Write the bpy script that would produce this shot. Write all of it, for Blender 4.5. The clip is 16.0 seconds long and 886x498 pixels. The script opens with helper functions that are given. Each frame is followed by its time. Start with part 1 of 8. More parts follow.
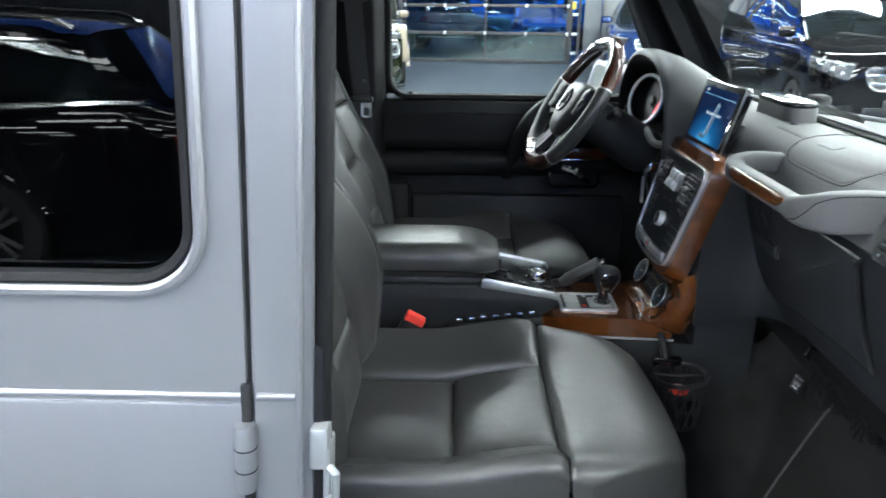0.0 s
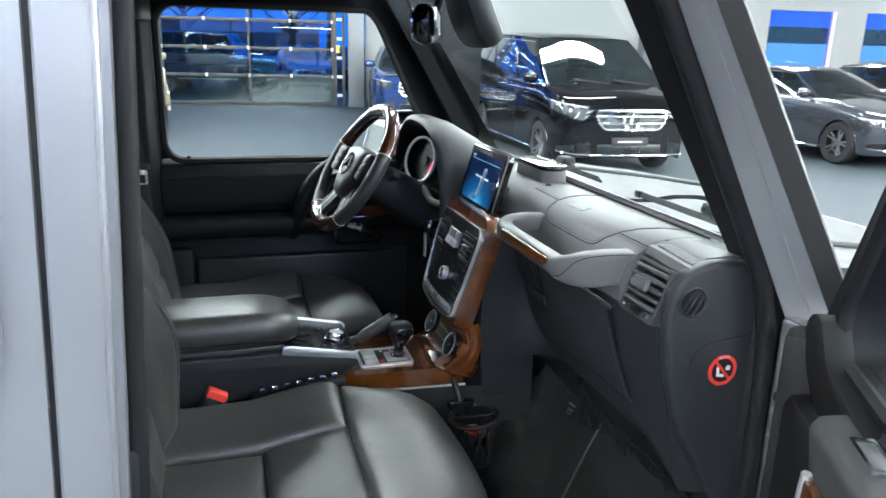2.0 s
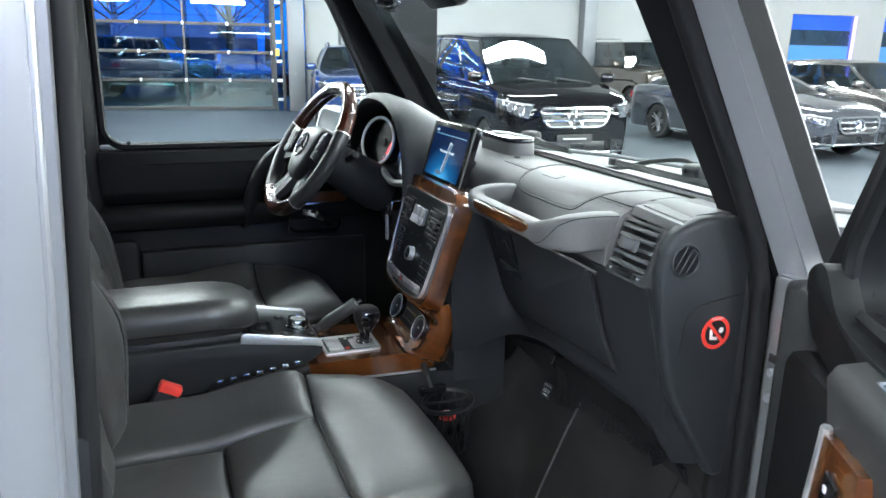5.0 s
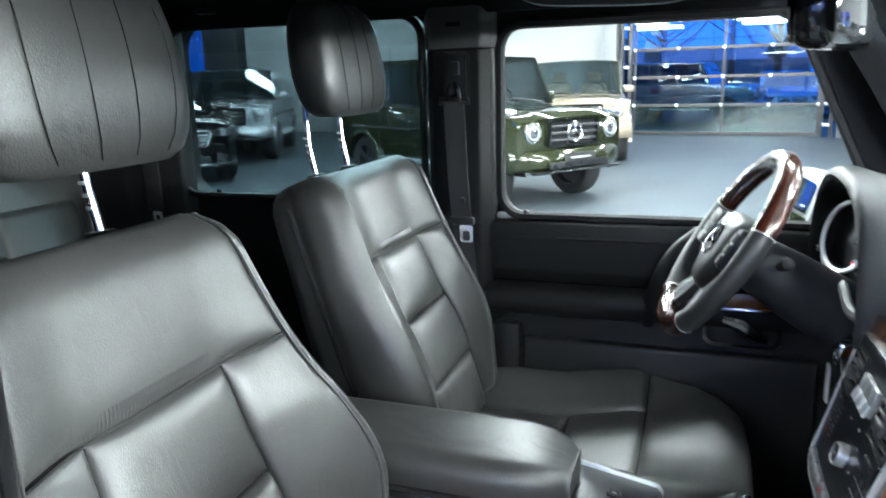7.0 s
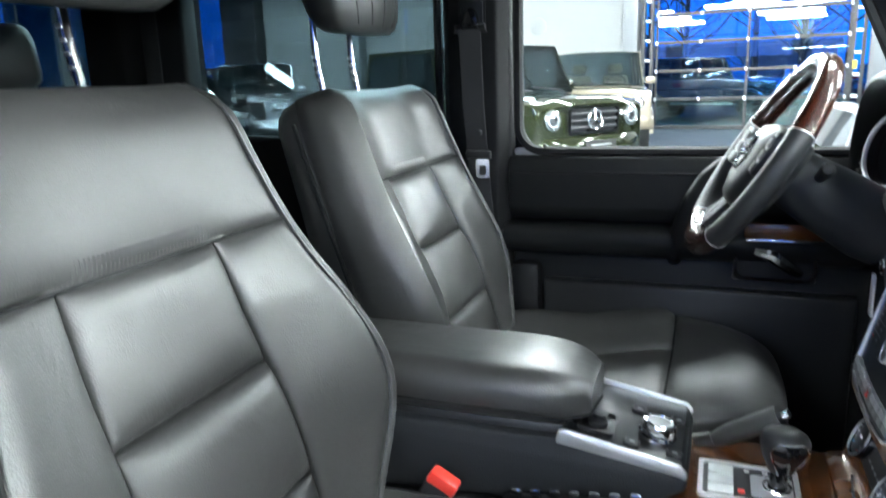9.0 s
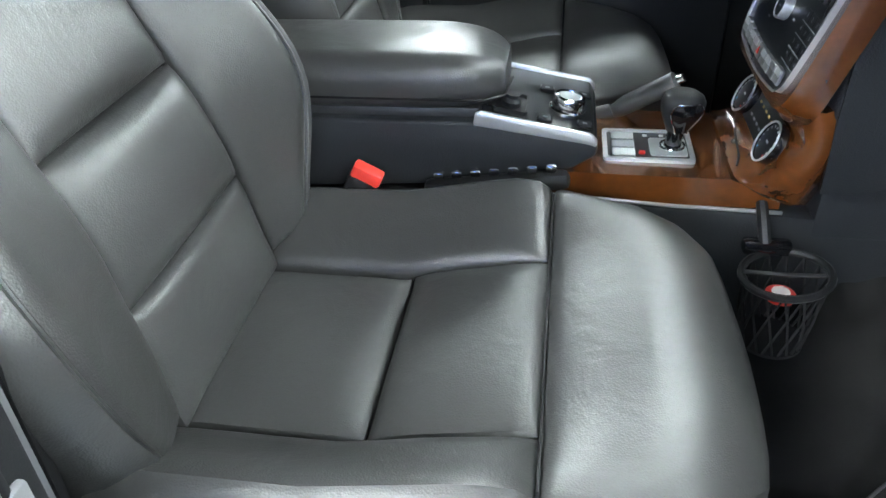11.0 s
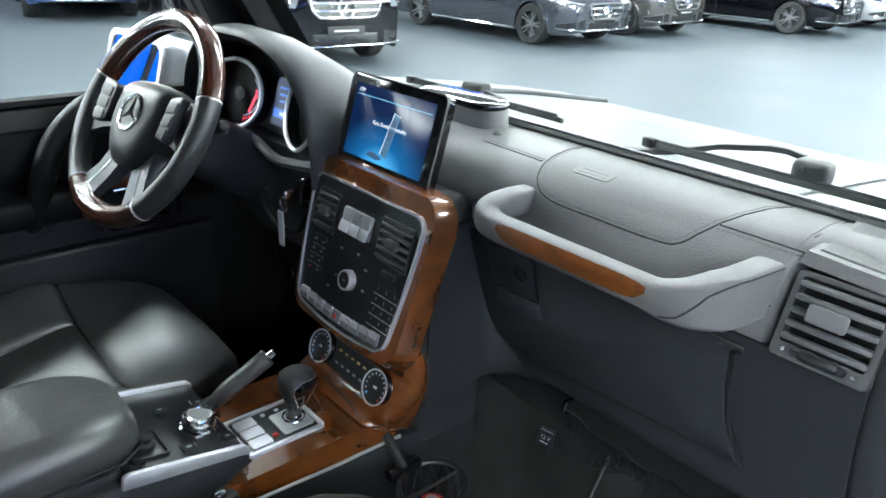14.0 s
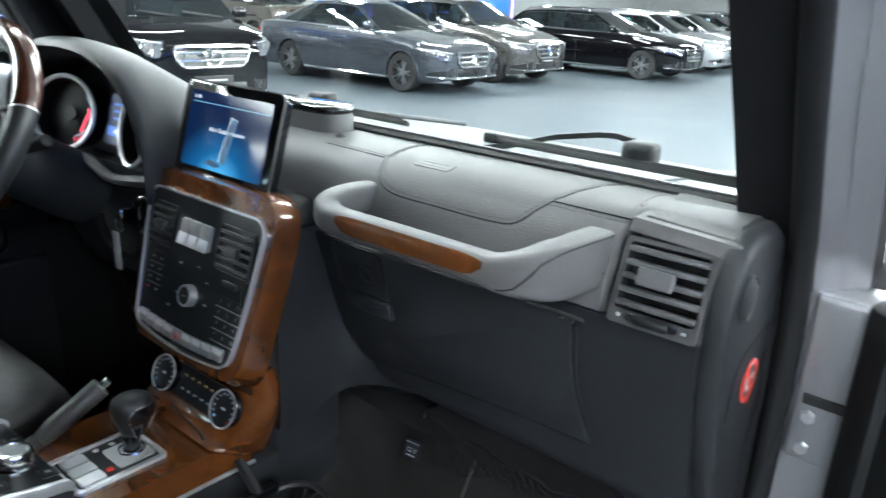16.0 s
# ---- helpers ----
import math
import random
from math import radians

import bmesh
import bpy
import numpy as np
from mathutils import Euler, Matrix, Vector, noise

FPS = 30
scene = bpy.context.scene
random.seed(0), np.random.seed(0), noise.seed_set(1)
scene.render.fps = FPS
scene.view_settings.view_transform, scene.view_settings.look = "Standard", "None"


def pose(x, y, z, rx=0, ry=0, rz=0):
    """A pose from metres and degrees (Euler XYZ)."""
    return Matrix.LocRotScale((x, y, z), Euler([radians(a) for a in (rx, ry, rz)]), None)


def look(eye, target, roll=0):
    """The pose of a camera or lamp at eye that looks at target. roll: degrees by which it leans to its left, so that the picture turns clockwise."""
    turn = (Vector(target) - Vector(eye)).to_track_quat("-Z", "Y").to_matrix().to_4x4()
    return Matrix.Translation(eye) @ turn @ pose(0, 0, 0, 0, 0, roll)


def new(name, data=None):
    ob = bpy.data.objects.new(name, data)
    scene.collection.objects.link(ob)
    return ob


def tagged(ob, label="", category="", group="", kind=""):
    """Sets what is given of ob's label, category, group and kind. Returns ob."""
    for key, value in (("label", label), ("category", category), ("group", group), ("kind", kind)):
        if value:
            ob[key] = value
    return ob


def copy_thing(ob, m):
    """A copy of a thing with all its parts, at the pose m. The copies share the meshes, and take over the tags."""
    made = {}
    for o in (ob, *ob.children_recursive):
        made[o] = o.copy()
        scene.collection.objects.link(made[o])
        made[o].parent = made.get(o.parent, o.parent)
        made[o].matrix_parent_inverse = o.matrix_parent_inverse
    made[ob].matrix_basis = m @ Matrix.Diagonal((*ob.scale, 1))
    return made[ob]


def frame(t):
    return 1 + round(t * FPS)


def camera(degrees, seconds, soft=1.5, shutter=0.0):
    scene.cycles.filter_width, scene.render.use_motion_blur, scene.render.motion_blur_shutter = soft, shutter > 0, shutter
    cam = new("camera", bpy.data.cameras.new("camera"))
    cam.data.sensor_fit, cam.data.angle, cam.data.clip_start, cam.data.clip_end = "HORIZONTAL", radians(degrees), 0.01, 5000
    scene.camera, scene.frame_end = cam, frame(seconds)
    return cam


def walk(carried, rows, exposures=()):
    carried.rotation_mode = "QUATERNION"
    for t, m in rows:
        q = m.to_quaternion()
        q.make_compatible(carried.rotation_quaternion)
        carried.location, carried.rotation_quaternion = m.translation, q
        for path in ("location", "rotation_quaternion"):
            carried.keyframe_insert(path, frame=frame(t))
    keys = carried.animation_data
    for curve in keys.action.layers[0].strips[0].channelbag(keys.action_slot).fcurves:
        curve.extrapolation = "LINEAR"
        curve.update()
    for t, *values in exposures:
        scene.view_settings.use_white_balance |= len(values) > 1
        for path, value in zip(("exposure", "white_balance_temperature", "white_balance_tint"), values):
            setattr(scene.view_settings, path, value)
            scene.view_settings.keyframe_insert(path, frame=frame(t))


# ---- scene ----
cam = camera(63.0, 16.0, soft=1.5, shutter=0.4)
PATH = [
    (0, (0.287, -1.444, 1.569), (0.254, 0.449, 0.923), 0.5),
    (0.5, (0.271, -1.461, 1.588), (0.435, 0.439, 0.984), 1.0),
    (1, (0.264, -1.474, 1.611), (0.579, 0.416, 1.037), 1.1),
    (1.5, (0.257, -1.478, 1.628), (0.706, 0.391, 1.075), 1.3),
    (2, (0.249, -1.487, 1.64), (0.815, 0.354, 1.103), 1.5),
    (2.5, (0.235, -1.491, 1.647), (0.879, 0.328, 1.119), 1.5),
    (3, (0.221, -1.49, 1.633), (0.916, 0.311, 1.108), 1.5),
    (3.2, (0.215, -1.487, 1.622), (0.924, 0.308, 1.098), 1.4),
    (5.3, (0.234, -1.376, 1.56), (0.939, 0.422, 1.039), 0.9),
    (5.5, (0.285, -1.295, 1.558), (0.88, 0.54, 1.031), 0.7),
    (6, (0.405, -1.134, 1.578), (0.52, 0.789, 1.041), -0.2),
    (6.5, (0.473, -1.031, 1.602), (0.122, 0.868, 1.082), -1.1),
    (7, (0.521, -0.943, 1.626), (-0.131, 0.891, 1.168), -1.6),
    (7.5, (0.527, -0.899, 1.644), (-0.26, 0.898, 1.253), -1.9),
    (8, (0.525, -0.9, 1.603), (-0.301, 0.886, 1.243), -2.0),
    (8.5, (0.524, -0.905, 1.537), (-0.274, 0.891, 1.165), -2.0),
    (9, (0.514, -0.908, 1.472), (-0.188, 0.908, 1.017), -1.9),
    (9.5, (0.496, -0.916, 1.426), (-0.034, 0.887, 0.743), -1.7),
    (10, (0.479, -0.926, 1.397), (0.08, 0.827, 0.522), -1.8),
    (10.2, (0.474, -0.931, 1.395), (0.106, 0.791, 0.447), -2.1),
    (12.3, (0.333, -0.881, 1.55), (0.541, 0.65, 0.281), -0.4),
    (12.5, (0.304, -0.866, 1.562), (0.698, 0.689, 0.368), 0.4),
    (13, (0.232, -0.865, 1.584), (0.997, 0.675, 0.562), 1.7),
    (13.5, (0.196, -0.837, 1.605), (1.25, 0.619, 0.728), 2.2),
    (14, (0.177, -0.8, 1.618), (1.403, 0.567, 0.825), 2.5),
    (14.5, (0.172, -0.783, 1.609), (1.464, 0.555, 0.873), 2.7),
    (15, (0.171, -0.785, 1.594), (1.49, 0.547, 0.895), 2.7),
    (15.5, (0.183, -0.795, 1.575), (1.554, 0.496, 0.901), 2.6),
    (16, (0.216, -0.837, 1.549), (1.692, 0.344, 0.897), 2.7),
]
walk(cam, [(t, look(eye, target, roll)) for t, eye, target, roll in PATH], exposures=[(0, 0.5), (1.5, 0.6), (3.0, 0.6), (5.5, 0.75), (6.5, 0.95), (7.5, 1.4), (8.5, 1.18), (10.0, 1.1), (12.5, 1.7), (13.0, 1.65), (13.5, 1.35), (14.5, 0.72), (16.0, 0.75)])

# ---- world and lamps ----
world = bpy.data.worlds.new("dusk")
scene.world = world
world.use_nodes = True
wn = world.node_tree.nodes
wn["Background"].inputs[0].default_value = (0.012, 0.22, 0.95, 1)
wn["Background"].inputs[1].default_value = 0.75


# ---- mesh helpers ----
ORIGIN = {}


def V(*a):
    return Vector(a)


def thing(name, at, label, category, group="", kind=""):
    """An Empty at the base of a thing; its parts are written in world coordinates."""
    ob = new(name)
    ob.location = at
    ob.empty_display_size = 0.05
    ORIGIN[ob] = Vector(at)
    return tagged(ob, label, category, group, kind)


def mesh_of(bm, name, material, sharp=38):
    bmesh.ops.recalc_face_normals(bm, faces=bm.faces)
    me = bpy.data.meshes.new(name)
    bm.to_mesh(me)
    bm.free()
    me.materials.append(material)
    me.shade_smooth()
    me.set_sharp_from_angle(angle=radians(sharp))
    return me


def part(name, bm, material, parent, label="", sharp=38):
    """Links a bmesh, in world coordinates, as one mesh object under a thing or part."""
    at = ORIGIN.get(parent, Vector())
    bmesh.ops.translate(bm, vec=-at, verts=bm.verts)
    ob = new(name, mesh_of(bm, name, material, sharp))
    ob.parent = parent
    ORIGIN[ob] = at
    if label:
        ob["label"] = label
    return ob


def solo(name, bm, material, label, category, group="", kind="", sharp=38):
    """A thing of one mesh."""
    ob = new(name, mesh_of(bm, name, material, sharp))
    ORIGIN[ob] = Vector()
    return tagged(ob, label, category, group, kind)


def rings(bm, rows, closed=True, caps=True):
    """Skins a row of rings of points."""
    vs = [[bm.verts.new(p) for p in r] for r in rows]
    n = len(vs[0])
    for a, b in zip(vs, vs[1:]):
        for i in range(n if closed else n - 1):
            j = (i + 1) % n
            bm.faces.new((a[i], a[j], b[j], b[i]))
    if caps and closed:
        bm.faces.new(vs[0])
        bm.faces.new(vs[-1])
    return bm


def box(c, s, r=0.0, seg=2, bm=None, m=None):
    """A box of centre c and size s with rounded edges."""
    own = bmesh.new()
    bmesh.ops.create_cube(own, size=1)
    bmesh.ops.scale(own, vec=s, verts=own.verts)
    if r > 0:
        bmesh.ops.bevel(own, geom=own.edges[:], offset=min(r, min(s) * 0.49), segments=seg, profile=0.5, affect="EDGES")
    if m is not None:
        bmesh.ops.transform(own, matrix=m, verts=own.verts)
    bmesh.ops.translate(own, vec=c, verts=own.verts)
    if bm is None:
        return own
    return join(bm, own)


def join(bm, other):
    me = bpy.data.meshes.new("tmp")
    other.to_mesh(me)
    other.free()
    bm.from_mesh(me)
    bpy.data.meshes.remove(me)
    return bm


def prism(poly, axis, a0, a1, r=0.0, seg=2):
    """A closed outline in the plane across an axis ('x': y,z; 'y': x,z; 'z': x,y), drawn out from a0 to a1, edges rounded by r."""
    def at(p, a):
        return {"x": (a, p[0], p[1]), "y": (p[0], a, p[1]), "z": (p[0], p[1], a)}[axis]
    bm = bmesh.new()
    rings(bm, [[at(p, a0) for p in poly], [at(p, a1) for p in poly]])
    bmesh.ops.recalc_face_normals(bm, faces=bm.faces)
    if r > 0:
        bmesh.ops.bevel(bm, geom=bm.edges[:], offset=r, segments=seg, profile=0.5, affect="EDGES", clamp_overlap=True)
    return bm


def tube(points, radius, n=8, bm=None, closed=False, flat=1.0):
    """A round bar along points; radius may be a list."""
    bm = bm or bmesh.new()
    ps = [Vector(p) for p in points]
    k = len(ps)
    rs = radius if isinstance(radius, (list, tuple)) else [radius] * k
    up = Vector((0.13, 0.21, 0.97))
    rows = []
    for i, p in enumerate(ps):
        d = (ps[(i + 1) % k] - ps[i - 1]) if closed else (ps[min(i + 1, k - 1)] - ps[max(i - 1, 0)])
        d.normalize()
        a = d.cross(up)
        if a.length < 1e-4:
            a = d.cross(Vector((1, 0, 0)))
        a.normalize()
        b = a.cross(d)
        up = b
        rows.append([p + (a * math.cos(w) + b * math.sin(w) * flat) * rs[i] for w in [2 * math.pi * j / n for j in range(n)]])
    if closed:
        rows.append(rows[0])
    rings(bm, rows, caps=not closed)
    if closed:
        bmesh.ops.remove_doubles(bm, verts=bm.verts, dist=1e-6)
    return bm


def lathe(prof, n, m, bm=None, caps=True):
    """Turns (radius, height) pairs about the z axis of the pose m."""
    bm = bm or bmesh.new()
    rows = [[m @ Vector((max(r, 1e-4) * math.cos(w), max(r, 1e-4) * math.sin(w), h)) for w in [2 * math.pi * j / n for j in range(n)]] for r, h in prof]
    return rings(bm, rows, caps=caps)


def axis_pose(at, z_dir, x_hint=(0, 0, 1)):
    """A pose at a place whose z axis looks along z_dir."""
    z = Vector(z_dir).normalized()
    x = Vector(x_hint) - z * z.dot(Vector(x_hint))
    x = x.normalized() if x.length > 1e-4 else z.orthogonal().normalized()
    y = z.cross(x)
    return Matrix(((x.x, y.x, z.x, at[0]), (x.y, y.y, z.y, at[1]), (x.z, y.z, z.z, at[2]), (0, 0, 0, 1)))


def rrect(w, h, r, seg=4, cx=0.0, cy=0.0):
    """The outline of a rectangle with round corners."""
    out = []
    for sx, sy, a0 in ((1, 1, 0), (-1, 1, 90), (-1, -1, 180), (1, -1, 270)):
        for i in range(seg + 1):
            a = radians(a0 + 90 * i / seg)
            out.append((cx + sx * (w / 2 - r) + r * math.cos(a), cy + sy * (h / 2 - r) + r * math.sin(a)))
    return out


def rounded(points, r, seg=4):
    """An outline with its corners rounded; seg + 1 points for each corner."""
    out, n = [], len(points)
    ps = [Vector((p[0], p[1])) for p in points]
    for i, p in enumerate(ps):
        a, b = (ps[i - 1] - p), (ps[(i + 1) % n] - p)
        k = min(r, a.length * 0.45, b.length * 0.45)
        a, b = p + a.normalized() * k, p + b.normalized() * k
        for j in range(seg + 1):
            t = j / seg
            q = a * (1 - t) ** 2 + p * (2 * t * (1 - t)) + b * t * t
            out.append((q.x, q.y))
    return out


def plate(outline, m, depth, r=0.0, bm=None, seg=2):
    """A flat outline in the xy plane of the pose m, depth thick along its z."""
    own = prism(outline, "z", 0, depth)
    if r > 0:
        top = [e for e in own.edges if all(v.co.z > depth - 1e-6 for v in e.verts)]
        bmesh.ops.bevel(own, geom=top, offset=r, segments=seg, profile=0.5, affect="EDGES")
    bmesh.ops.transform(own, matrix=m, verts=own.verts)
    return own if bm is None else join(bm, own)


def frame_plate(outer, inner, m, depth, bm=None):
    """A flat ring between two outlines of as many points."""
    bm = bm or bmesh.new()
    rows = [[m @ Vector((p[0], p[1], d)) for p in o] for o, d in ((outer, 0), (outer, depth), (inner, depth), (inner, 0), (outer, 0))]
    rings(bm, rows, caps=False)
    bmesh.ops.remove_doubles(bm, verts=bm.verts, dist=1e-7)
    return bm


def pad(place, nu, nv, puff, back=0.02, p=2.5, wrinkle=0.0, bm=None):
    """An upholstered panel: place(u, v) gives a point and the way out; it swells by puff between seams at its edge."""
    bm = bm or bmesh.new()
    top, low = [], []
    for i in range(nu + 1):
        u = 0.5 - 0.5 * math.cos(math.pi * i / nu)
        a, b = [], []
        for j in range(nv + 1):
            v = 0.5 - 0.5 * math.cos(math.pi * j / nv)
            q, n = place(u, v)
            h = puff * (max(0.0, 1 - abs(2 * u - 1) ** (p * 2.2)) * max(0.0, 1 - abs(2 * v - 1) ** (p * 2.2))) ** 0.5
            if wrinkle:
                h += wrinkle * noise.noise(Vector((q.x * 14, q.y * 9, q.z * 14)))
            a.append(bm.verts.new(q + n * h))
        top.append(a)
    for i in range(nu):
        for j in range(nv):
            bm.faces.new((top[i][j], top[i + 1][j], top[i + 1][j + 1], top[i][j + 1]))
    edge = [e for e in bm.edges if e.is_boundary]
    bm.normal_update()
    ext = bmesh.ops.extrude_edge_only(bm, edges=edge)
    mid = place(0.5, 0.5)[1]
    bmesh.ops.translate(bm, vec=-mid * back, verts=[g for g in ext["geom"] if isinstance(g, bmesh.types.BMVert)])
    return bm


def bez(pts, n):
    """A smooth line through points (Catmull-Rom)."""
    ps = [Vector(p) for p in pts]
    out = []
    for i in range(len(ps) - 1):
        a, b, c, d = ps[max(i - 1, 0)], ps[i], ps[i + 1], ps[min(i + 2, len(ps) - 1)]
        for k in range(n):
            t = k / n
            out.append(0.5 * (2 * b + (c - a) * t + (2 * a - 5 * b + 4 * c - d) * t * t + (3 * b - a - 3 * c + d) * t ** 3))
    return out + [ps[-1]]


# ---- materials ----
def material(name, base, rough=0.5, metal=0.0, var=0.12, scale=3.0, bump=0.0, fine=300.0, coat=0.0, rvar=0.12, spec=0.5, dark=None, kind="noise", sheen=0.0, stretch=None, fold=0.0):
    """Base colour varied at two scales, roughness varied, fine relief."""
    m = bpy.data.materials.new(name)
    m.use_nodes = True
    nt = m.node_tree
    N, L = nt.nodes, nt.links
    b = N["Principled BSDF"]
    b.inputs["Metallic"].default_value = metal
    b.inputs["Specular IOR Level"].default_value = spec
    b.inputs["Coat Weight"].default_value = coat
    b.inputs["Coat Roughness"].default_value = 0.04
    b.inputs["Sheen Weight"].default_value = sheen
    tc = N.new("ShaderNodeTexCoord")
    src = tc.outputs["Object"]
    if stretch:
        mp = N.new("ShaderNodeMapping")
        mp.inputs["Scale"].default_value = stretch
        L.new(src, mp.inputs[0])
        src = mp.outputs[0]
    big = N.new("ShaderNodeTexNoise")
    big.inputs["Scale"].default_value, big.inputs["Detail"].default_value = scale, 5
    L.new(src, big.inputs["Vector"])
    tiny = N.new("ShaderNodeTexNoise")
    tiny.inputs["Scale"].default_value, tiny.inputs["Detail"].default_value = fine, 3
    L.new(src, tiny.inputs["Vector"])
    mix = N.new("ShaderNodeMix")
    mix.data_type = "FLOAT"
    mix.inputs[0].default_value = 0.35
    L.new(big.outputs["Fac"], mix.inputs[2])
    L.new(tiny.outputs["Fac"], mix.inputs[3])
    ramp = N.new("ShaderNodeValToRGB")
    lo = dark or tuple(c * (1 - var) for c in base)
    hi = tuple(min(1.0, c * (1 + var)) for c in base)
    ramp.color_ramp.elements[0].position, ramp.color_ramp.elements[1].position = 0.3, 0.7
    ramp.color_ramp.elements[0].color, ramp.color_ramp.elements[1].color = (*lo, 1), (*hi, 1)
    L.new(mix.outputs[0], ramp.inputs[0])
    L.new(ramp.outputs[0], b.inputs["Base Color"])
    mr = N.new("ShaderNodeMapRange")
    mr.inputs[3].default_value, mr.inputs[4].default_value = max(0.0, rough * (1 - rvar)), min(1.0, rough * (1 + rvar))
    L.new(big.outputs["Fac"], mr.inputs[0])
    L.new(mr.outputs[0], b.inputs["Roughness"])
    if bump:
        bp = N.new("ShaderNodeBump")
        bp.inputs["Strength"].default_value, bp.inputs["Distance"].default_value = bump, 0.001
        if kind == "cells":
            vor = N.new("ShaderNodeTexVoronoi")
            vor.inputs["Scale"].default_value = fine
            L.new(src, vor.inputs["Vector"])
            L.new(vor.outputs["Distance"], bp.inputs["Height"])
        else:
            L.new(tiny.outputs["Fac"], bp.inputs["Height"])
        if fold:
            wave = N.new("ShaderNodeTexNoise")
            wave.inputs["Scale"].default_value, wave.inputs["Detail"].default_value, wave.inputs["Distortion"].default_value = 13.0, 3, 0.7
            L.new(src, wave.inputs["Vector"])
            fb = N.new("ShaderNodeBump")
            fb.inputs["Strength"].default_value, fb.inputs["Distance"].default_value = fold, 0.012
            L.new(wave.outputs["Fac"], fb.inputs["Height"])
            L.new(fb.outputs[0], bp.inputs["Normal"])
        L.new(bp.outputs[0], b.inputs["Normal"])
    return m


def wood(name, light, deep, along=(1, 1, 1)):
    """Lacquered burr walnut."""
    m = material(name, light, 0.25, coat=1.0)
    nt = m.node_tree
    N, L = nt.nodes, nt.links
    b = N["Principled BSDF"]
    tc = next(n for n in N if n.type == "TEX_COORD")
    mp = N.new("ShaderNodeMapping")
    mp.inputs["Scale"].default_value = along
    L.new(tc.outputs["Object"], mp.inputs[0])
    n1 = N.new("ShaderNodeTexNoise")
    n1.inputs["Scale"].default_value, n1.inputs["Detail"].default_value, n1.inputs["Distortion"].default_value = 14, 2.5, 0.9
    L.new(mp.outputs[0], n1.inputs["Vector"])
    n2 = N.new("ShaderNodeTexNoise")
    n2.inputs["Scale"].default_value, n2.inputs["Detail"].default_value, n2.inputs["Distortion"].default_value = 120, 3, 0.6
    L.new(mp.outputs[0], n2.inputs["Vector"])
    mix = N.new("ShaderNodeMix")
    mix.data_type = "FLOAT"
    mix.inputs[0].default_value = 0.18
    L.new(n1.outputs["Fac"], mix.inputs[2])
    L.new(n2.outputs["Fac"], mix.inputs[3])
    r = N.new("ShaderNodeValToRGB")
    r.color_ramp.elements[0].position, r.color_ramp.elements[0].color = 0.26, (*deep, 1)
    r.color_ramp.elements[1].position, r.color_ramp.elements[1].color = 0.72, (*light, 1)
    L.new(mix.outputs[0], r.inputs[0])
    L.new(r.outputs[0], b.inputs["Base Color"])
    return m


def glass(name, tint, gloss=1.0, rough=0.0):
    """A pane: what lies behind, tinted, under a mirror reflection that grows with the angle."""
    m = bpy.data.materials.new(name)
    m.use_nodes = True
    N, L = m.node_tree.nodes, m.node_tree.links
    N.remove(N["Principled BSDF"])
    t = N.new("ShaderNodeBsdfTransparent")
    t.inputs[0].default_value = (*tint, 1)
    g = N.new("ShaderNodeBsdfGlossy")
    g.inputs["Roughness"].default_value = rough
    f = N.new("ShaderNodeLayerWeight")
    f.inputs[0].default_value = 0.5
    p5 = N.new("ShaderNodeMath")
    p5.operation = "POWER"
    p5.inputs[1].default_value = 5.0
    L.new(f.outputs["Facing"], p5.inputs[0])
    k = N.new("ShaderNodeMath")
    k.operation = "MULTIPLY_ADD"
    k.inputs[1].default_value, k.inputs[2].default_value = 0.96 * gloss, 0.04 * gloss
    L.new(p5.outputs[0], k.inputs[0])
    mx = N.new("ShaderNodeMixShader")
    L.new(k.outputs[0], mx.inputs[0])
    L.new(t.outputs[0], mx.inputs[1])
    L.new(g.outputs[0], mx.inputs[2])
    L.new(mx.outputs[0], N["Material Output"].inputs[0])
    return m


def glow(name, color, strength):
    m = bpy.data.materials.new(name)
    m.use_nodes = True
    b = m.node_tree.nodes["Principled BSDF"]
    b.inputs["Base Color"].default_value = (0.02, 0.02, 0.02, 1)
    b.inputs["Emission Color"].default_value = (*color, 1)
    b.inputs["Emission Strength"].default_value = strength
    return m


LEATHER = material("black_leather", (0.0400, 0.0392, 0.0386), 0.36, var=0.2, scale=5, bump=0.22, fine=520, kind="cells", rvar=0.25, spec=0.80, fold=0.20)
LEATHER_PERF = material("perforated_leather", (0.0500, 0.0490, 0.0483), 0.40, var=0.18, scale=6, bump=0.17, fine=520, kind="cells", rvar=0.2, spec=0.75, fold=0.16)
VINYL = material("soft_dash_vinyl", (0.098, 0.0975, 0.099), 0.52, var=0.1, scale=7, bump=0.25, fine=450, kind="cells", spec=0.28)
PLASTIC = material("black_plastic", (0.014, 0.0145, 0.016), 0.42, var=0.12, scale=6, bump=0.2, fine=700, spec=0.4)
GLOSS_BLACK = material("gloss_black", (0.006, 0.006, 0.007), 0.08, coat=0.6, var=0.05)
PANEL_BLACK = material("panel_black", (0.010, 0.011, 0.013), 0.28, var=0.08)
RUBBER = material("rubber", (0.014, 0.014, 0.015), 0.62, var=0.15, scale=9, bump=0.2, fine=250)
CARPET = material("carpet", (0.015, 0.0145, 0.0142), 0.95, var=0.5, scale=10, bump=1.0, fine=900, spec=0.12)
HEADLINER = material("headliner_cloth", (0.008, 0.008, 0.009), 0.95, var=0.15, scale=20, bump=0.6, fine=900, spec=0.1)
CHROME = material("chrome", (0.82, 0.83, 0.85), 0.09, metal=1.0, var=0.03)
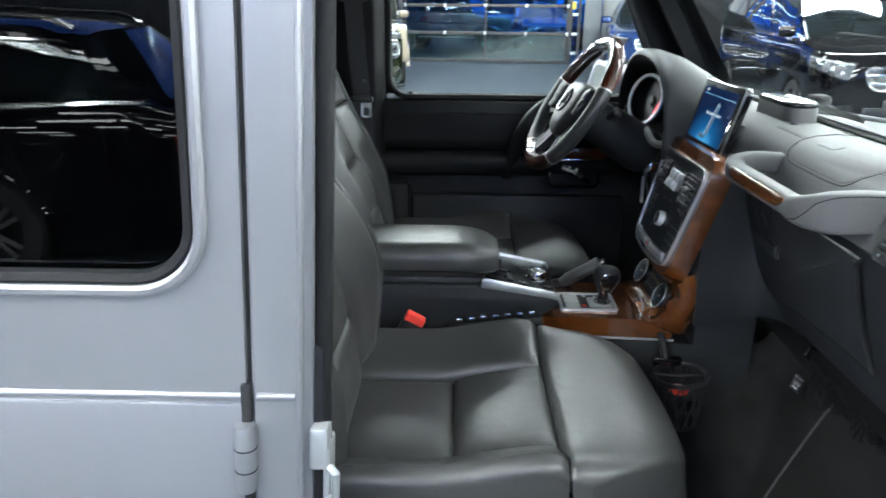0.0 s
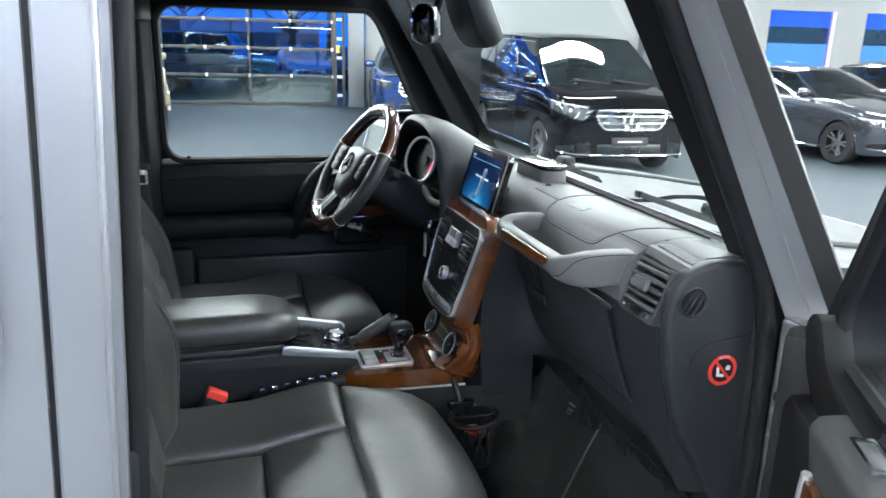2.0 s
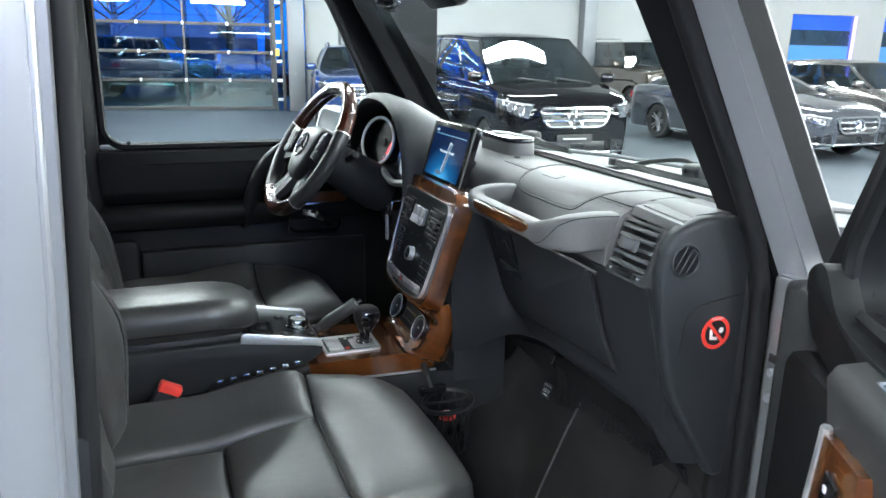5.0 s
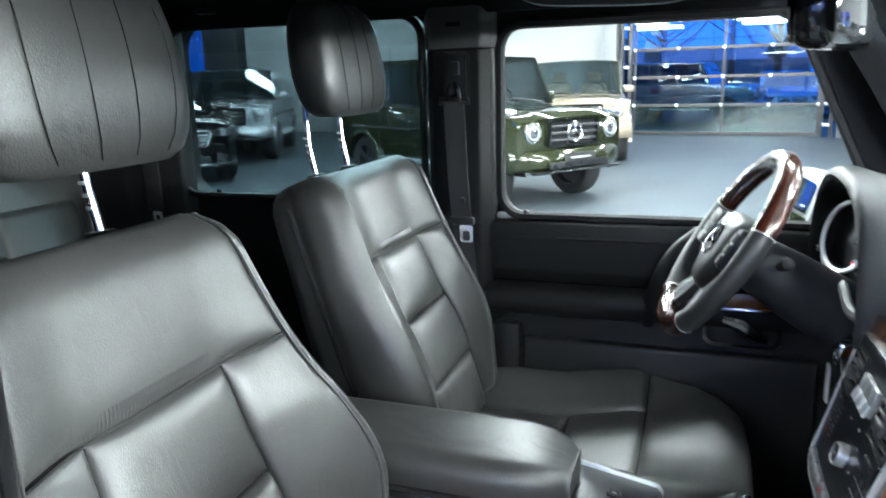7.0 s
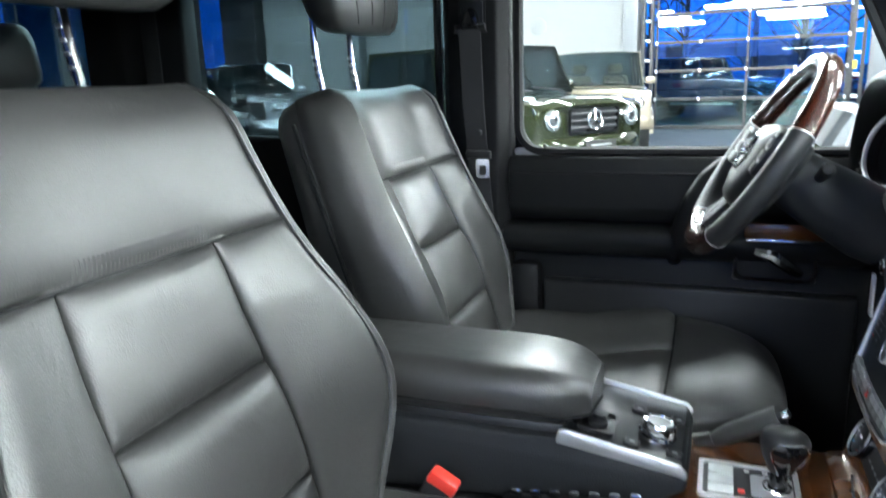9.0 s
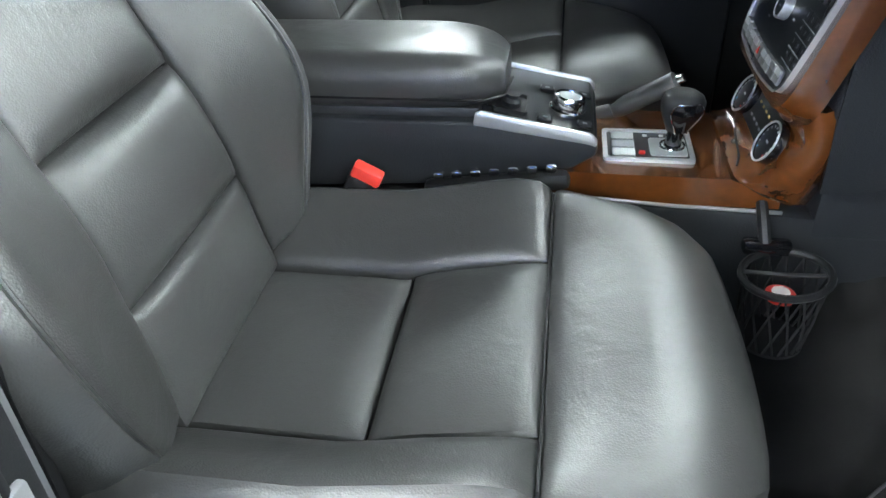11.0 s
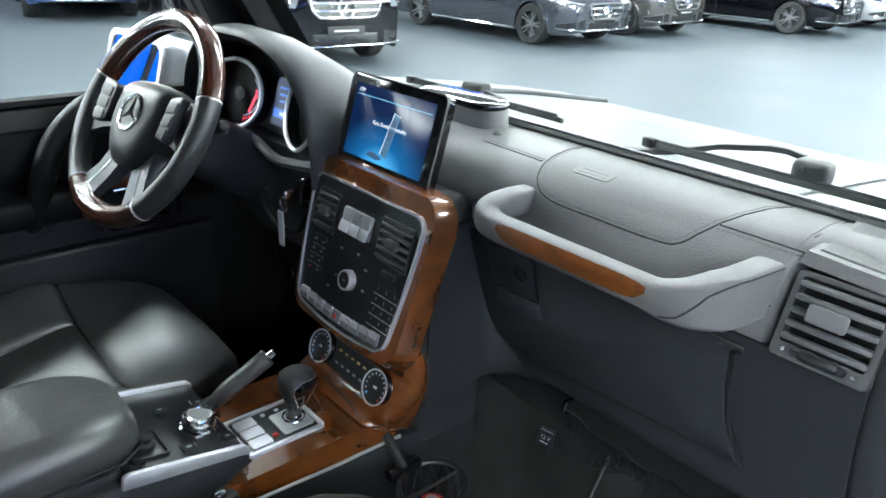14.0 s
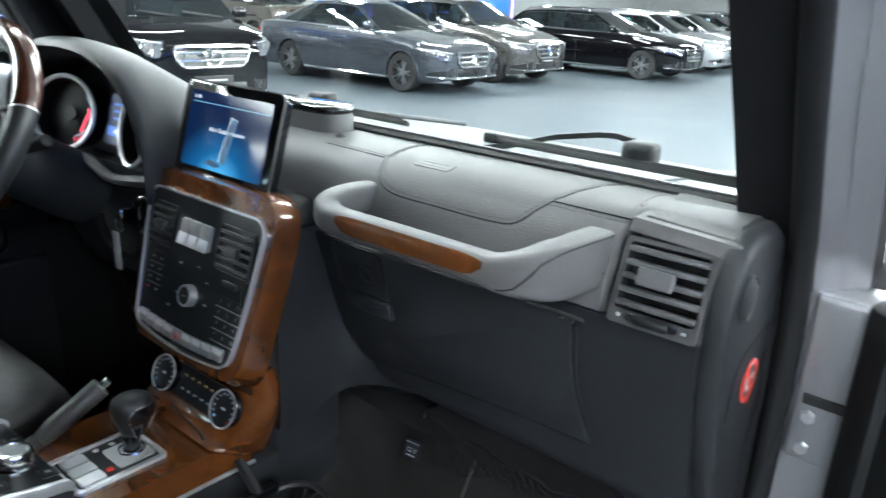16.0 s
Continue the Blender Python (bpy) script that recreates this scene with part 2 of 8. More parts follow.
SATIN = material("satin_silver", (0.66, 0.67, 0.69), 0.34, metal=0.7, var=0.05, scale=12)
SILVER_PAINT = material("silver_paint", (0.385, 0.388, 0.41), 0.38, metal=0.68, var=0.05, scale=2, coat=0.25, bump=0.02, fine=1500)
WALNUT = wood("walnut_burr", (0.150, 0.047, 0.010), (0.055, 0.016, 0.004))
WALNUT_DARK = wood("walnut_wheel", (0.070, 0.018, 0.008), (0.022, 0.006, 0.003))
SLAT = material("vent_slat", (0.085, 0.085, 0.088), 0.4, var=0.06)
DOOR_BLACK = material("door_leather", (0.0105, 0.011, 0.0115), 0.48, var=0.14, scale=6, bump=0.2, fine=500, kind="cells", spec=0.22)
RED = material("red_plastic", (0.75, 0.05, 0.035), 0.4, var=0.06)
WHITE = material("white_print", (0.78, 0.78, 0.78), 0.5, var=0.03)
GREY_PRINT = material("grey_print", (0.35, 0.36, 0.37), 0.5, var=0.03)
WEBBING = material("belt_webbing", (0.02, 0.02, 0.022), 0.75, var=0.2, scale=40, bump=0.8, fine=600)
CLEAR = glass("clear_glass", (0.96, 0.98, 0.975), 0.16)
PRIVACY = glass("privacy_glass", (0.34, 0.42, 0.44), 1.0)
TINTED = glass("tinted_glass", (0.14, 0.16, 0.17), 2.2)


# ---- the hall ----
# The blue cast in this base stands in for the mirrored blue windows.
FLOOR = material("epoxy_floor", (0.062, 0.076, 0.087), 0.56, var=0.16, scale=0.9, bump=0.06, fine=60, rvar=0.2, spec=0.11)
WALL = material("hall_wall", (0.225, 0.232, 0.234), 0.8, var=0.05, scale=0.7, bump=0.15, fine=90)
CEIL = material("hall_ceiling", (0.16, 0.165, 0.17), 0.9, var=0.08, scale=0.8)
STEEL = material("grey_steel", (0.16, 0.17, 0.18), 0.5, metal=0.3, var=0.12, scale=4)
DARK_STEEL = material("dark_steel", (0.02, 0.021, 0.023), 0.5, var=0.12, scale=4)
ALU = material("door_aluminium", (0.055, 0.058, 0.062), 0.5, metal=0.1, var=0.1, scale=5, spec=0.3)
ASPHALT = material("asphalt", (0.11, 0.11, 0.112), 0.9, var=0.25, scale=8, bump=0.6, fine=200)
DOOR_GLASS = glass("door_glass", (0.58, 0.83, 1.0), 2.2)
BARK = material("bark", (0.03, 0.026, 0.022), 0.9, var=0.3, scale=8, bump=0.8, fine=80)
DARK_WALL = material("dark_backdrop", (0.018, 0.020, 0.024), 0.12, var=0.2, scale=0.5)
LED = glow("led_panel", (0.91, 0.99, 1.01), 66.0)
FILL_LED = glow("fill_led", (0.91, 0.99, 1.01), 26.0)
AISLE_FILL = glow("aisle_fill", (0.91, 0.99, 1.01), 150.0)

HALL = pose(0.4, 19.3, 0, 0, 0, -8)          # the middle of the long wall behind the shutter door


def hall(x, y, z=0.0):
    return HALL @ Vector((x, y, z))


def hbox(x0, x1, y0, y1, z0, z1, r=0.0):
    bm = box(((x0 + x1) / 2, (y0 + y1) / 2, (z0 + z1) / 2), (x1 - x0, y1 - y0, z1 - z0), r)
    bmesh.ops.transform(bm, matrix=HALL, verts=bm.verts)
    return bm


g = bmesh.new()
bmesh.ops.create_grid(g, x_segments=2, y_segments=2, size=400)
bmesh.ops.translate(g, vec=(0, 0, -0.012), verts=g.verts)
solo("ground", g, ASPHALT, "dark asphalt yard outside the hall", "ground", kind="structure")
solo("floor", hbox(-30, 42, -30, -0.1, -0.2, 0.0), FLOOR, "smooth light grey epoxy floor of the showroom hall", "floor", kind="structure")
# long wall with the opening of the shutter door, and two tall windows
DX0, DX1, DZ = -1.60, 2.85, 4.3
w = hbox(-30, -20.5, 0, 0.3, 0, 7)
join(w, hbox(-20.5, -16.3, 0, 0.3, 0, 2.0))
join(w, hbox(-20.5, -16.3, 0, 0.3, 5.4, 7))
join(w, hbox(-16.3, DX0 - 0.35, 0, 0.3, 0, 7))
join(w, hbox(DX1 + 0.9, 4.70, 0, 0.3, 0, 7))
WINS = ((15.6, 17.74), (18.75, 21.15), (22.2, 24.6))
join(w, hbox(4.70, 6.10, 0, 0.3, 2.3, 7))
for a, b in zip([6.10] + [q for p, q in WINS], [p for p, q in WINS] + [42]):
    join(w, hbox(a, b, 0, 0.3, 0, 7))
for a, b in WINS:
    join(w, hbox(a, b, 0, 0.3, 0, 0.9))
    join(w, hbox(a, b, 0, 0.3, 2.95, 7))
join(w, hbox(DX0 - 0.35, DX1 + 0.9, 0, 0.3, DZ, 7))
solo("wall_north", w, WALL, "white rendered hall wall beside the shutter door", "wall", kind="structure")
# Unseen wall, set dark to deepen reflections and cut light from behind.
solo("wall_south", hbox(-30, 42, -30.3, -30, 0, 7), DARK_WALL, "unseen hall wall, set dark for dark reflections and less fill", "wall", kind="structure")
# Unseen glowing panes, added so the rear door glass reflects blue.
DUSK = glow("reflected_dusk", (0.03, 0.10, 0.42), 3.5)
for x in (-26, -18.5, -11, -3.5, 4, 11.5):
    w = thing("reflection_window", hall(x, -29.95, 2.2), "unseen tall dusk window, added for the rear door glass to mirror", "window", "dusk windows", "structure")
    part("pane", hbox(x - 3.2, x + 3.2, -30.0, -29.94, 2.3, 5.0), DUSK, w)
    part("mullion", hbox(x - 0.06, x + 0.06, -29.94, -29.86, 2.3, 5.0), ALU, w)
    part("transom", hbox(x - 3.2, x + 3.2, -29.94, -29.86, 3.6, 3.72), ALU, w)

solo("ceiling", hbox(-30, 42, -30, 0.3, 7, 7.2), CEIL, "grey hall ceiling", "ceiling", kind="structure")
# end walls
solo("wall_east", hbox(34, 34.3, -30, 0, 0, 7), WALL, "white hall wall", "wall", kind="structure")
w = bmesh.new()
WX = -22.0
join(w, hbox(WX - 0.3, WX, -30, -9, 0, 7))
join(w, hbox(WX - 0.3, WX, -9, 0, 0, 1.2))
join(w, hbox(WX - 0.3, WX, -9, 0, 5.2, 7))
for y in (-9, -6, -3, -0.3):
    join(w, hbox(WX - 0.3, WX, y, y + 0.3, 1.2, 5.2))
solo("wall_west", w, WALL, "hall wall with a row of tall windows", "wall", kind="structure")
# These windows are added for their blue reflections on the van.
for a, b in ((-8.7, -6), (-5.7, -3), (-2.7, -0.3)):
    t = thing("window_west", hall(WX, (a + b) / 2, 1.2), "tall west window added for blue reflections, dusk sky behind", "window", "west windows", "structure")
    part("pane", hbox(WX - 0.16, WX - 0.14, a + 0.06, b - 0.06, 1.26, 5.14), DOOR_GLASS, t)
    fr = hbox(WX - 0.2, WX - 0.1, a, b, 1.2, 1.26)
    join(fr, hbox(WX - 0.2, WX - 0.1, a, b, 5.14, 5.2))
    join(fr, hbox(WX - 0.2, WX - 0.1, (a + b) / 2 - 0.03, (a + b) / 2 + 0.03, 1.26, 5.14))
    part("window_frame", fr, STEEL, t)

wl = thing("window_north", hall(-18.4, 0, 2.0), "tall window beside a dark column with blue dusk behind", "window", "west windows", "structure")
part("pane", hbox(-20.44, -16.36, 0.14, 0.16, 2.06, 5.34), DOOR_GLASS, wl)
part("mullion", hbox(-17.1, -16.7, 0.08, 0.24, 2.06, 5.34), ALU, wl)
part("mullion", hbox(-19.3, -19.1, 0.08, 0.24, 2.06, 5.34), ALU, wl)
part("window_frame", hbox(-20.5, -16.3, 0.08, 0.24, 2.0, 2.06), ALU, wl)
part("window_frame", hbox(-20.5, -16.3, 0.08, 0.24, 5.34, 5.4), ALU, wl)
# shutter door of aluminium sections with glass panes
door = thing("shutter_door", hall(0.45, 0.1, 0), "closed sectional shutter door of aluminium frames and glass panes", "door", kind="structure")
rows_z = [0.0, 0.78, 1.50, 2.22, 2.92, 3.62, DZ]
cols = [DX0, 0.64, DX1]
marks = [DX0 + (DX1 - DX0) * i / 4 for i in range(5)]
# Teal tint and high gloss imitate the hall mirrored in the bottom row.
TEAL = glass("teal_pane", (0.45, 0.72, 0.68), 5.5, 0.10)
for i, z in enumerate(rows_z):
    part("rail", hbox(DX0, DX1, 0.04, 0.10, z - (0.0 if i == 0 else 0.04), z + (0.10 if i == 0 else 0.04), 0.01), ALU, door)
for x in cols:
    part("stile", hbox(x - 0.03, x + 0.03, 0.045, 0.095, 0.05, DZ, 0.01), ALU, door)
for i in range(6):
    for j in range(2):
        part("pane", hbox(cols[j] + 0.03, cols[j + 1] - 0.03, 0.06, 0.075, rows_z[i] + 0.04, rows_z[i + 1] - 0.04), TEAL if i == 0 else DOOR_GLASS, door)
for z in rows_z[1:-1]:
    for x in marks:
        part("hinge", hbox(x - 0.03, x + 0.03, 0.0, 0.04, z - 0.045, z + 0.045, 0.01), SATIN, door)
for x, s in ((DX0 - 0.2, -1), (DX1 + 0.2, 1)):
    t = thing("door_track", hall(x, 0, 0), "galvanised guide track beside the shutter door", "track", "door tracks", "structure")
    part("rail", hbox(x - 0.18, x - 0.10 + 0.02, -0.14, 0.02, 0, DZ + 0.3, 0.01), ALU, t)
    part("rail", hbox(x + 0.06, x + 0.14, -0.14, 0.02, 0, DZ + 0.3, 0.01), ALU, t)
    for k in range(9):
        part("bracket", hbox(x - 0.1, x + 0.08, -0.06, 0.0, 0.25 + 0.5 * k, 0.33 + 0.5 * k, 0.005), SATIN, t)
solo("column", hbox(DX1 + 0.42, DX1 + 0.85, -0.35, 0.06, 0, 7, 0.02), STEEL, "dark grey steel column beside the shutter door", "column", "hall columns", "structure")
solo("column", hbox(DX0 - 0.80, DX0 - 0.42, -0.35, 0.06, 0, 7, 0.02), STEEL, "dark grey steel column beside the shutter door", "column", "hall columns", "structure")
solo("column", hbox(11.6, 12.0, -0.4, 0.06, 0, 7, 0.02), STEEL, "dark grey steel column at the white wall", "column", "hall columns", "structure")
solo("column", hbox(-16.15, -15.0, -0.5, -0.01, 0, 7, 0.02), DARK_STEEL, "broad dark column beside the tall window", "column", "hall columns", "structure")
solo("column", hbox(-11.2, -10.8, -0.4, 0.06, 0, 7, 0.02), STEEL, "dark grey steel column at the white wall", "column", "hall columns", "structure")
# side door right of the column, with an exit sign
sd = thing("side_door", hall(5.4, -0.03, 0), "grey steel door with a glass light below an exit sign", "door", kind="structure")
leaf = hbox(4.7, 4.9, 0.02, 0.08, 0, 2.3, 0.01)
join(leaf, hbox(5.9, 6.1, 0.02, 0.08, 0, 2.3, 0.01))
join(leaf, hbox(4.9, 5.9, 0.02, 0.08, 0, 0.95, 0.01))
join(leaf, hbox(4.9, 5.9, 0.02, 0.08, 2.15, 2.3, 0.01))
part("leaf", leaf, STEEL, sd)
part("pane", hbox(4.9, 5.9, 0.045, 0.055, 0.95, 2.15), DOOR_GLASS, sd)
part("window_frame", hbox(4.62, 4.70, -0.05, 0.0, 0, 2.38, 0.01), ALU, sd)
part("window_frame", hbox(6.1, 6.18, -0.05, 0.0, 0, 2.38, 0.01), ALU, sd)
part("window_frame", hbox(4.70, 6.1, -0.05, 0.0, 2.3, 2.38, 0.01), ALU, sd)
part("notice", hbox(5.5, 5.72, 0.034, 0.044, 1.55, 1.85), WHITE, sd, "white paper notice")
solo("exit_sign", hbox(4.85, 5.25, -0.06, 0.0, 2.46, 2.66, 0.01), glow("exit_green", (0.05, 0.7, 0.3), 0.9), "small green lit exit sign over the side door", "sign")
wv = thing("wall_vent", hall(-4.9, -0.02, 2.62), "round dark ventilation grille on the white hall wall", "vent")
part("disc", lathe([(0.24, 0.0), (0.24, 0.02), (0.21, 0.03), (0, 0.03)], 28, HALL @ Matrix.Translation((-4.9, 0, 2.85)) @ Matrix.Rotation(radians(90), 4, "X")), WALL, wv)
for k in range(6):
    z = 2.70 + 0.055 * k
    part("slat", hbox(-4.9 - 0.16, -4.9 + 0.16, -0.045, -0.02, z, z + 0.022, 0.004), STEEL, wv)
solo("sensor_box", hbox(DX1 + 0.10, DX1 + 0.20, -0.24, -0.13, 1.42, 1.62, 0.01), material("yellow_plastic", (0.55, 0.42, 0.05), 0.5, var=0.06), "small yellow sensor box on the guide track", "sensor")

# windows lit blue in the long wall
BLIND, BLIND_TOP = glow("lit_blind", (0.30, 0.55, 1.0), 0.75), glow("lit_blind_top", (0.03, 0.14, 1.0), 0.8)
PURPLE = glow("purple_strip", (0.30, 0.22, 1.0), 3.0)
for a, b in WINS:
    t = thing("window_north", hall((a + b) / 2, 0, 0.9), "wide window lit blue behind with a dark middle band", "window", "blue windows", "structure")
    part("pane", hbox(a, b, 0.10, 0.12, 0.9, 2.95), DOOR_GLASS, t)
    part("blind", hbox(a, b, 0.24, 0.26, 0.9, 2.02), BLIND, t)
    part("band", hbox(a, b, 0.235, 0.26, 2.02, 2.50), PANEL_BLACK, t)
    part("blind", hbox(a, b, 0.24, 0.26, 2.50, 2.95), BLIND_TOP, t)
    part("light_strip", hbox(b - 0.05, b, 0.0, 0.09, 0.9, 2.95), PURPLE, t)
    part("window_frame", hbox(a, a + 0.06, 0.06, 0.16, 0.9, 2.95), ALU, t)

# ceiling lights: long bright panels in rows, plus two added to brighten the driver's seat
for x, y in [(x, y) for x in (-13, -6.5, 0, 6.5, 13, 20, 27) for y in (-27, -22.5, -18, -13.5, -9, -4.5)] + [(-1.6, -16.2), (2.3, -16.2)]:
    t = thing("ceiling_light", hall(x, y, 4.22), "long white opal light profile hung on wires under the hall ceiling", "lamp", "ceiling lights")
    part("housing", hbox(x - 1.6, x + 1.6, y - 0.17, y + 0.17, 4.42, 4.5, 0.01), ALU, t)
    for d in (-1.2, 1.2):
        part("wire", hbox(x + d - 0.005, x + d + 0.005, y - 0.005, y + 0.005, 4.5, 7.0), SATIN, t)
    # Tall diffuser and low height are chosen so side light reaches the seats.
    part("diffuser", hbox(x - 1.56, x + 1.56, y - 0.13, y + 0.13, 4.22, 4.418, 0.03), LED, t)

# added light bars over the bay beside the open door, unseen, to brighten the cabin
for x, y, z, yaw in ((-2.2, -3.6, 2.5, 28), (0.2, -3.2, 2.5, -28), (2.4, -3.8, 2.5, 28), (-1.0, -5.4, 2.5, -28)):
    t = thing("fill_bar", (x, y, z), "slim added fill bar, unseen, hung over the bay on two wires", "lamp", "light bars")
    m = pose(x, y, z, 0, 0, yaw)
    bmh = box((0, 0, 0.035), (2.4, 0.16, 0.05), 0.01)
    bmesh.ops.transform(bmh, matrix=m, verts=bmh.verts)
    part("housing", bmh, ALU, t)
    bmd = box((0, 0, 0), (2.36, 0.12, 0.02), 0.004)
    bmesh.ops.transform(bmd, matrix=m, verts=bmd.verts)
    part("diffuser", bmd, FILL_LED, t)
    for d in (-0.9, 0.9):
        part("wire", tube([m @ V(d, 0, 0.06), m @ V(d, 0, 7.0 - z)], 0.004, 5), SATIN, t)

# unseen opal profiles added across the aisle ahead of the car, to light seats and headrests
for x, y in ((11.2, -5.6), (11.6, -2.2), (12.4, 1.2)):
    t = thing("fill_profile", (x, y, 2.85), "tall white opal profile, unseen, added across the aisle to light the cabin", "lamp", "aisle lights")
    part("housing", box((x, y, 3.14), (0.20, 3.2, 0.06), 0.01), ALU, t)
    part("diffuser", box((x, y, 2.97), (0.14, 3.1, 0.28), 0.04), AISLE_FILL, t)
    for d in (-1.3, 1.3):
        part("wire", tube([(x, y + d, 3.16), (x, y + d, 7.0)], 0.004, 5), SATIN, t)

# bare trees and a hedge outside the door
def tree(at, h, seed):
    rnd = random.Random(seed)
    t = thing("tree", at, "bare dark winter tree in the yard", "tree", "yard trees")
    trunk = tube([at + V(0, 0, z * h) + V(rnd.uniform(-.1, .1), rnd.uniform(-.1, .1), 0) * z for z in (0, .2, .45, .7, 1)], [.2, .16, .12, .07, .02], 7)
    part("trunk", trunk, BARK, t)
    bm = bmesh.new()
    for k in range(26):
        z = rnd.uniform(.25, .9)
        a = rnd.uniform(0, 6.28)
        l = (1.05 - z) * h * rnd.uniform(.35, .6)
        p = at + V(0, 0, z * h)
        q = p + V(math.cos(a) * l * .5, math.sin(a) * l * .5, l * .35)
        e = p + V(math.cos(a) * l * .9, math.sin(a) * l * .9, l * .9)
        tube([p, q, e], [.05, .03, .008], 5, bm)
        for _ in range(5):
            f = rnd.uniform(.3, 1)
            s = p.lerp(e, f)
            tube([s, s + V(rnd.uniform(-.6, .6), rnd.uniform(-.6, .6), rnd.uniform(.1, .8))], [.016, .005], 4, bm)
    part("branches", bm, BARK, t)


for k, (x, y, h) in enumerate(((-3.5, 14, 8), (-1.0, 17, 9), (1.2, 13, 7.5), (2.8, 18, 9), (5, 15, 8), (-6, 18, 9))):
    tree(hall(x, y), h, k)


# ---- parked cars ----
DARK_GLASS = glass("car_glass", (0.55, 0.62, 0.64), 2.4)
LAMP = material("headlamp_glass", (0.26, 0.27, 0.29), 0.12, metal=0.8, coat=1.0, var=0.6, scale=26, dark=(0.02, 0.02, 0.025))
TAIL = material("tail_lamp", (0.35, 0.01, 0.01), 0.15, coat=1.0, var=0.1)
RIM = material("alloy_rim", (0.30, 0.305, 0.32), 0.3, metal=0.85, var=0.06)
RIM_DARK = material("dark_rim", (0.06, 0.06, 0.065), 0.3, metal=0.6, var=0.06)
CABIN = material("cabin_trim", (0.06, 0.06, 0.062), 0.7, var=0.15)
MIRROR = material("mirror_glass", (0.9, 0.92, 0.93), 0.01, metal=1.0, var=0.01)
DIM = material("dark_slat", (0.10, 0.10, 0.105), 0.3, metal=0.7, var=0.05)
CABIN_TAN = material("cabin_tan", (0.35, 0.28, 0.2), 0.6, var=0.1)


def paint(name, c, rough=0.25, metal=0.5):
    return material(name, c, rough, metal=metal, var=0.05, scale=2, coat=1.0)


def wheel_meshes():
    y = Matrix.Rotation(radians(90), 4, "X")
    tyre = lathe([(.62, -.30), (.92, -.33), (.985, -.26), (1.0, -.18), (1.0, .18), (.985, .26), (.92, .33), (.62, .30), (.60, .1), (.62, -.30)], 36, y, caps=False)
    rim = lathe([(.67, -.27), (.655, -.305), (.63, -.305), (.605, -.27), (.60, -.20), (.60, .0)], 40, y, caps=False)
    for k in range(5):
        for d in (-1, 1):
            a, b = radians(72 * k + d * 10), radians(72 * k + d * 15)
            e = V(-math.sin(a), 0, math.cos(a))
            p, q = V(.07 * math.cos(b), -.20, .07 * math.sin(b)), V(.625 * math.cos(a), -.255, .625 * math.sin(a))
            rings(rim, [[c + e * w, c + e * w * .6 - V(0, .035, 0), c - e * w * .6 - V(0, .035, 0), c - e * w, c + V(0, .05, 0)] for c, w in ((p, .055), (p.lerp(q, .5), .040), (q, .050))])
    lathe([(.14, .12), (.14, .235), (.11, .25), (0, .25)], 18, y, rim)
    back = lathe([(.60, -.16), (.58, -.10), (.30, -.06), (0, -.06)], 28, y, caps=False)
    return tyre, rim, back


_t, _r, _b = wheel_meshes()
TYRE_ME, BACK_ME, RIM_ME, RIM_DARK_ME = mesh_of(_t, "tyre", RUBBER), mesh_of(_b, "brake_disc", RIM_DARK), mesh_of(_r.copy(), "rim", RIM), mesh_of(_r, "rim_dark", RIM_DARK)


def add_wheel(parent, at, r, side, rim=None, front=False):
    o = new("wheel", TYRE_ME)
    o.parent = parent
    o.matrix_basis = Matrix.Translation(at) @ Matrix.Rotation(0 if side < 0 else math.pi, 4, "Z") @ Matrix.Diagonal((r, r * 1.05, r, 1))
    for nm, me in (("rim", rim or RIM_ME), ("brake_disc", BACK_ME)):
        c = new(nm, me)
        c.parent = o


def arc(cx, cz, r, n=9):
    return [(cx - r * math.cos(math.pi * i / n), cz + r * math.sin(math.pi * i / n)) for i in range(n + 1)]


def taper(pts, k=0.10, h=0.2):
    return [(x * (1 - k * max(0, 0.5 - y / h) * (1 if abs(x) > 0 else 0)), y) for x, y in pts]


def badge(bm, m, r):
    """A chrome ring with three bars."""
    tube([m @ V(r * math.cos(a), r * math.sin(a), 0) for a in [2 * math.pi * i / 20 for i in range(20)]], r * .13, 6, bm, closed=True)
    for k in range(3):
        a = radians(90 + 120 * k)
        d, e = V(math.cos(a), math.sin(a), 0), V(-math.sin(a), math.cos(a), 0)
        rings(bm, [[m @ (d * r * .98), m @ (e * r * .17 + d * r * .1), m @ (-e * r * .17 + d * r * .1)], [m @ (d * r * .98 + V(0, 0, r * .02)), m @ (V(0, 0, r * .16)), m @ V(0, 0, r * .16)]])
    return bm


def smooth_line(pts, x):
    """Height at x on a line through (x, z) knots given front to rear; rounded between knots."""
    ps = sorted(pts)
    if x <= ps[0][0]:
        return ps[0][1]
    for k in range(len(ps) - 1):
        (xa, za), (xb, zb) = ps[k], ps[k + 1]
        if x <= xb:
            t = (x - xa) / (xb - xa)
            sl = (zb - za) / (xb - xa)
            sa = sl if k == 0 else 0.5 * (sl + (za - ps[k - 1][1]) / max(1e-4, xa - ps[k - 1][0]))
            sb = sl if k == len(ps) - 2 else 0.5 * (sl + (ps[k + 2][1] - zb) / max(1e-4, ps[k + 2][0] - xb))
            if sl * sa <= 0:
                sa = 0.0
            if sl * sb <= 0:
                sb = 0.0
            sa, sb = max(-3 * abs(sl), min(3 * abs(sl), sa)), max(-3 * abs(sl), min(3 * abs(sl), sb))
            d = xb - xa
            return (2 * t ** 3 - 3 * t * t + 1) * za + (t ** 3 - 2 * t * t + t) * d * sa + (3 * t * t - 2 * t ** 3) * zb + (t ** 3 - t * t) * d * sb
    return ps[-1][1]


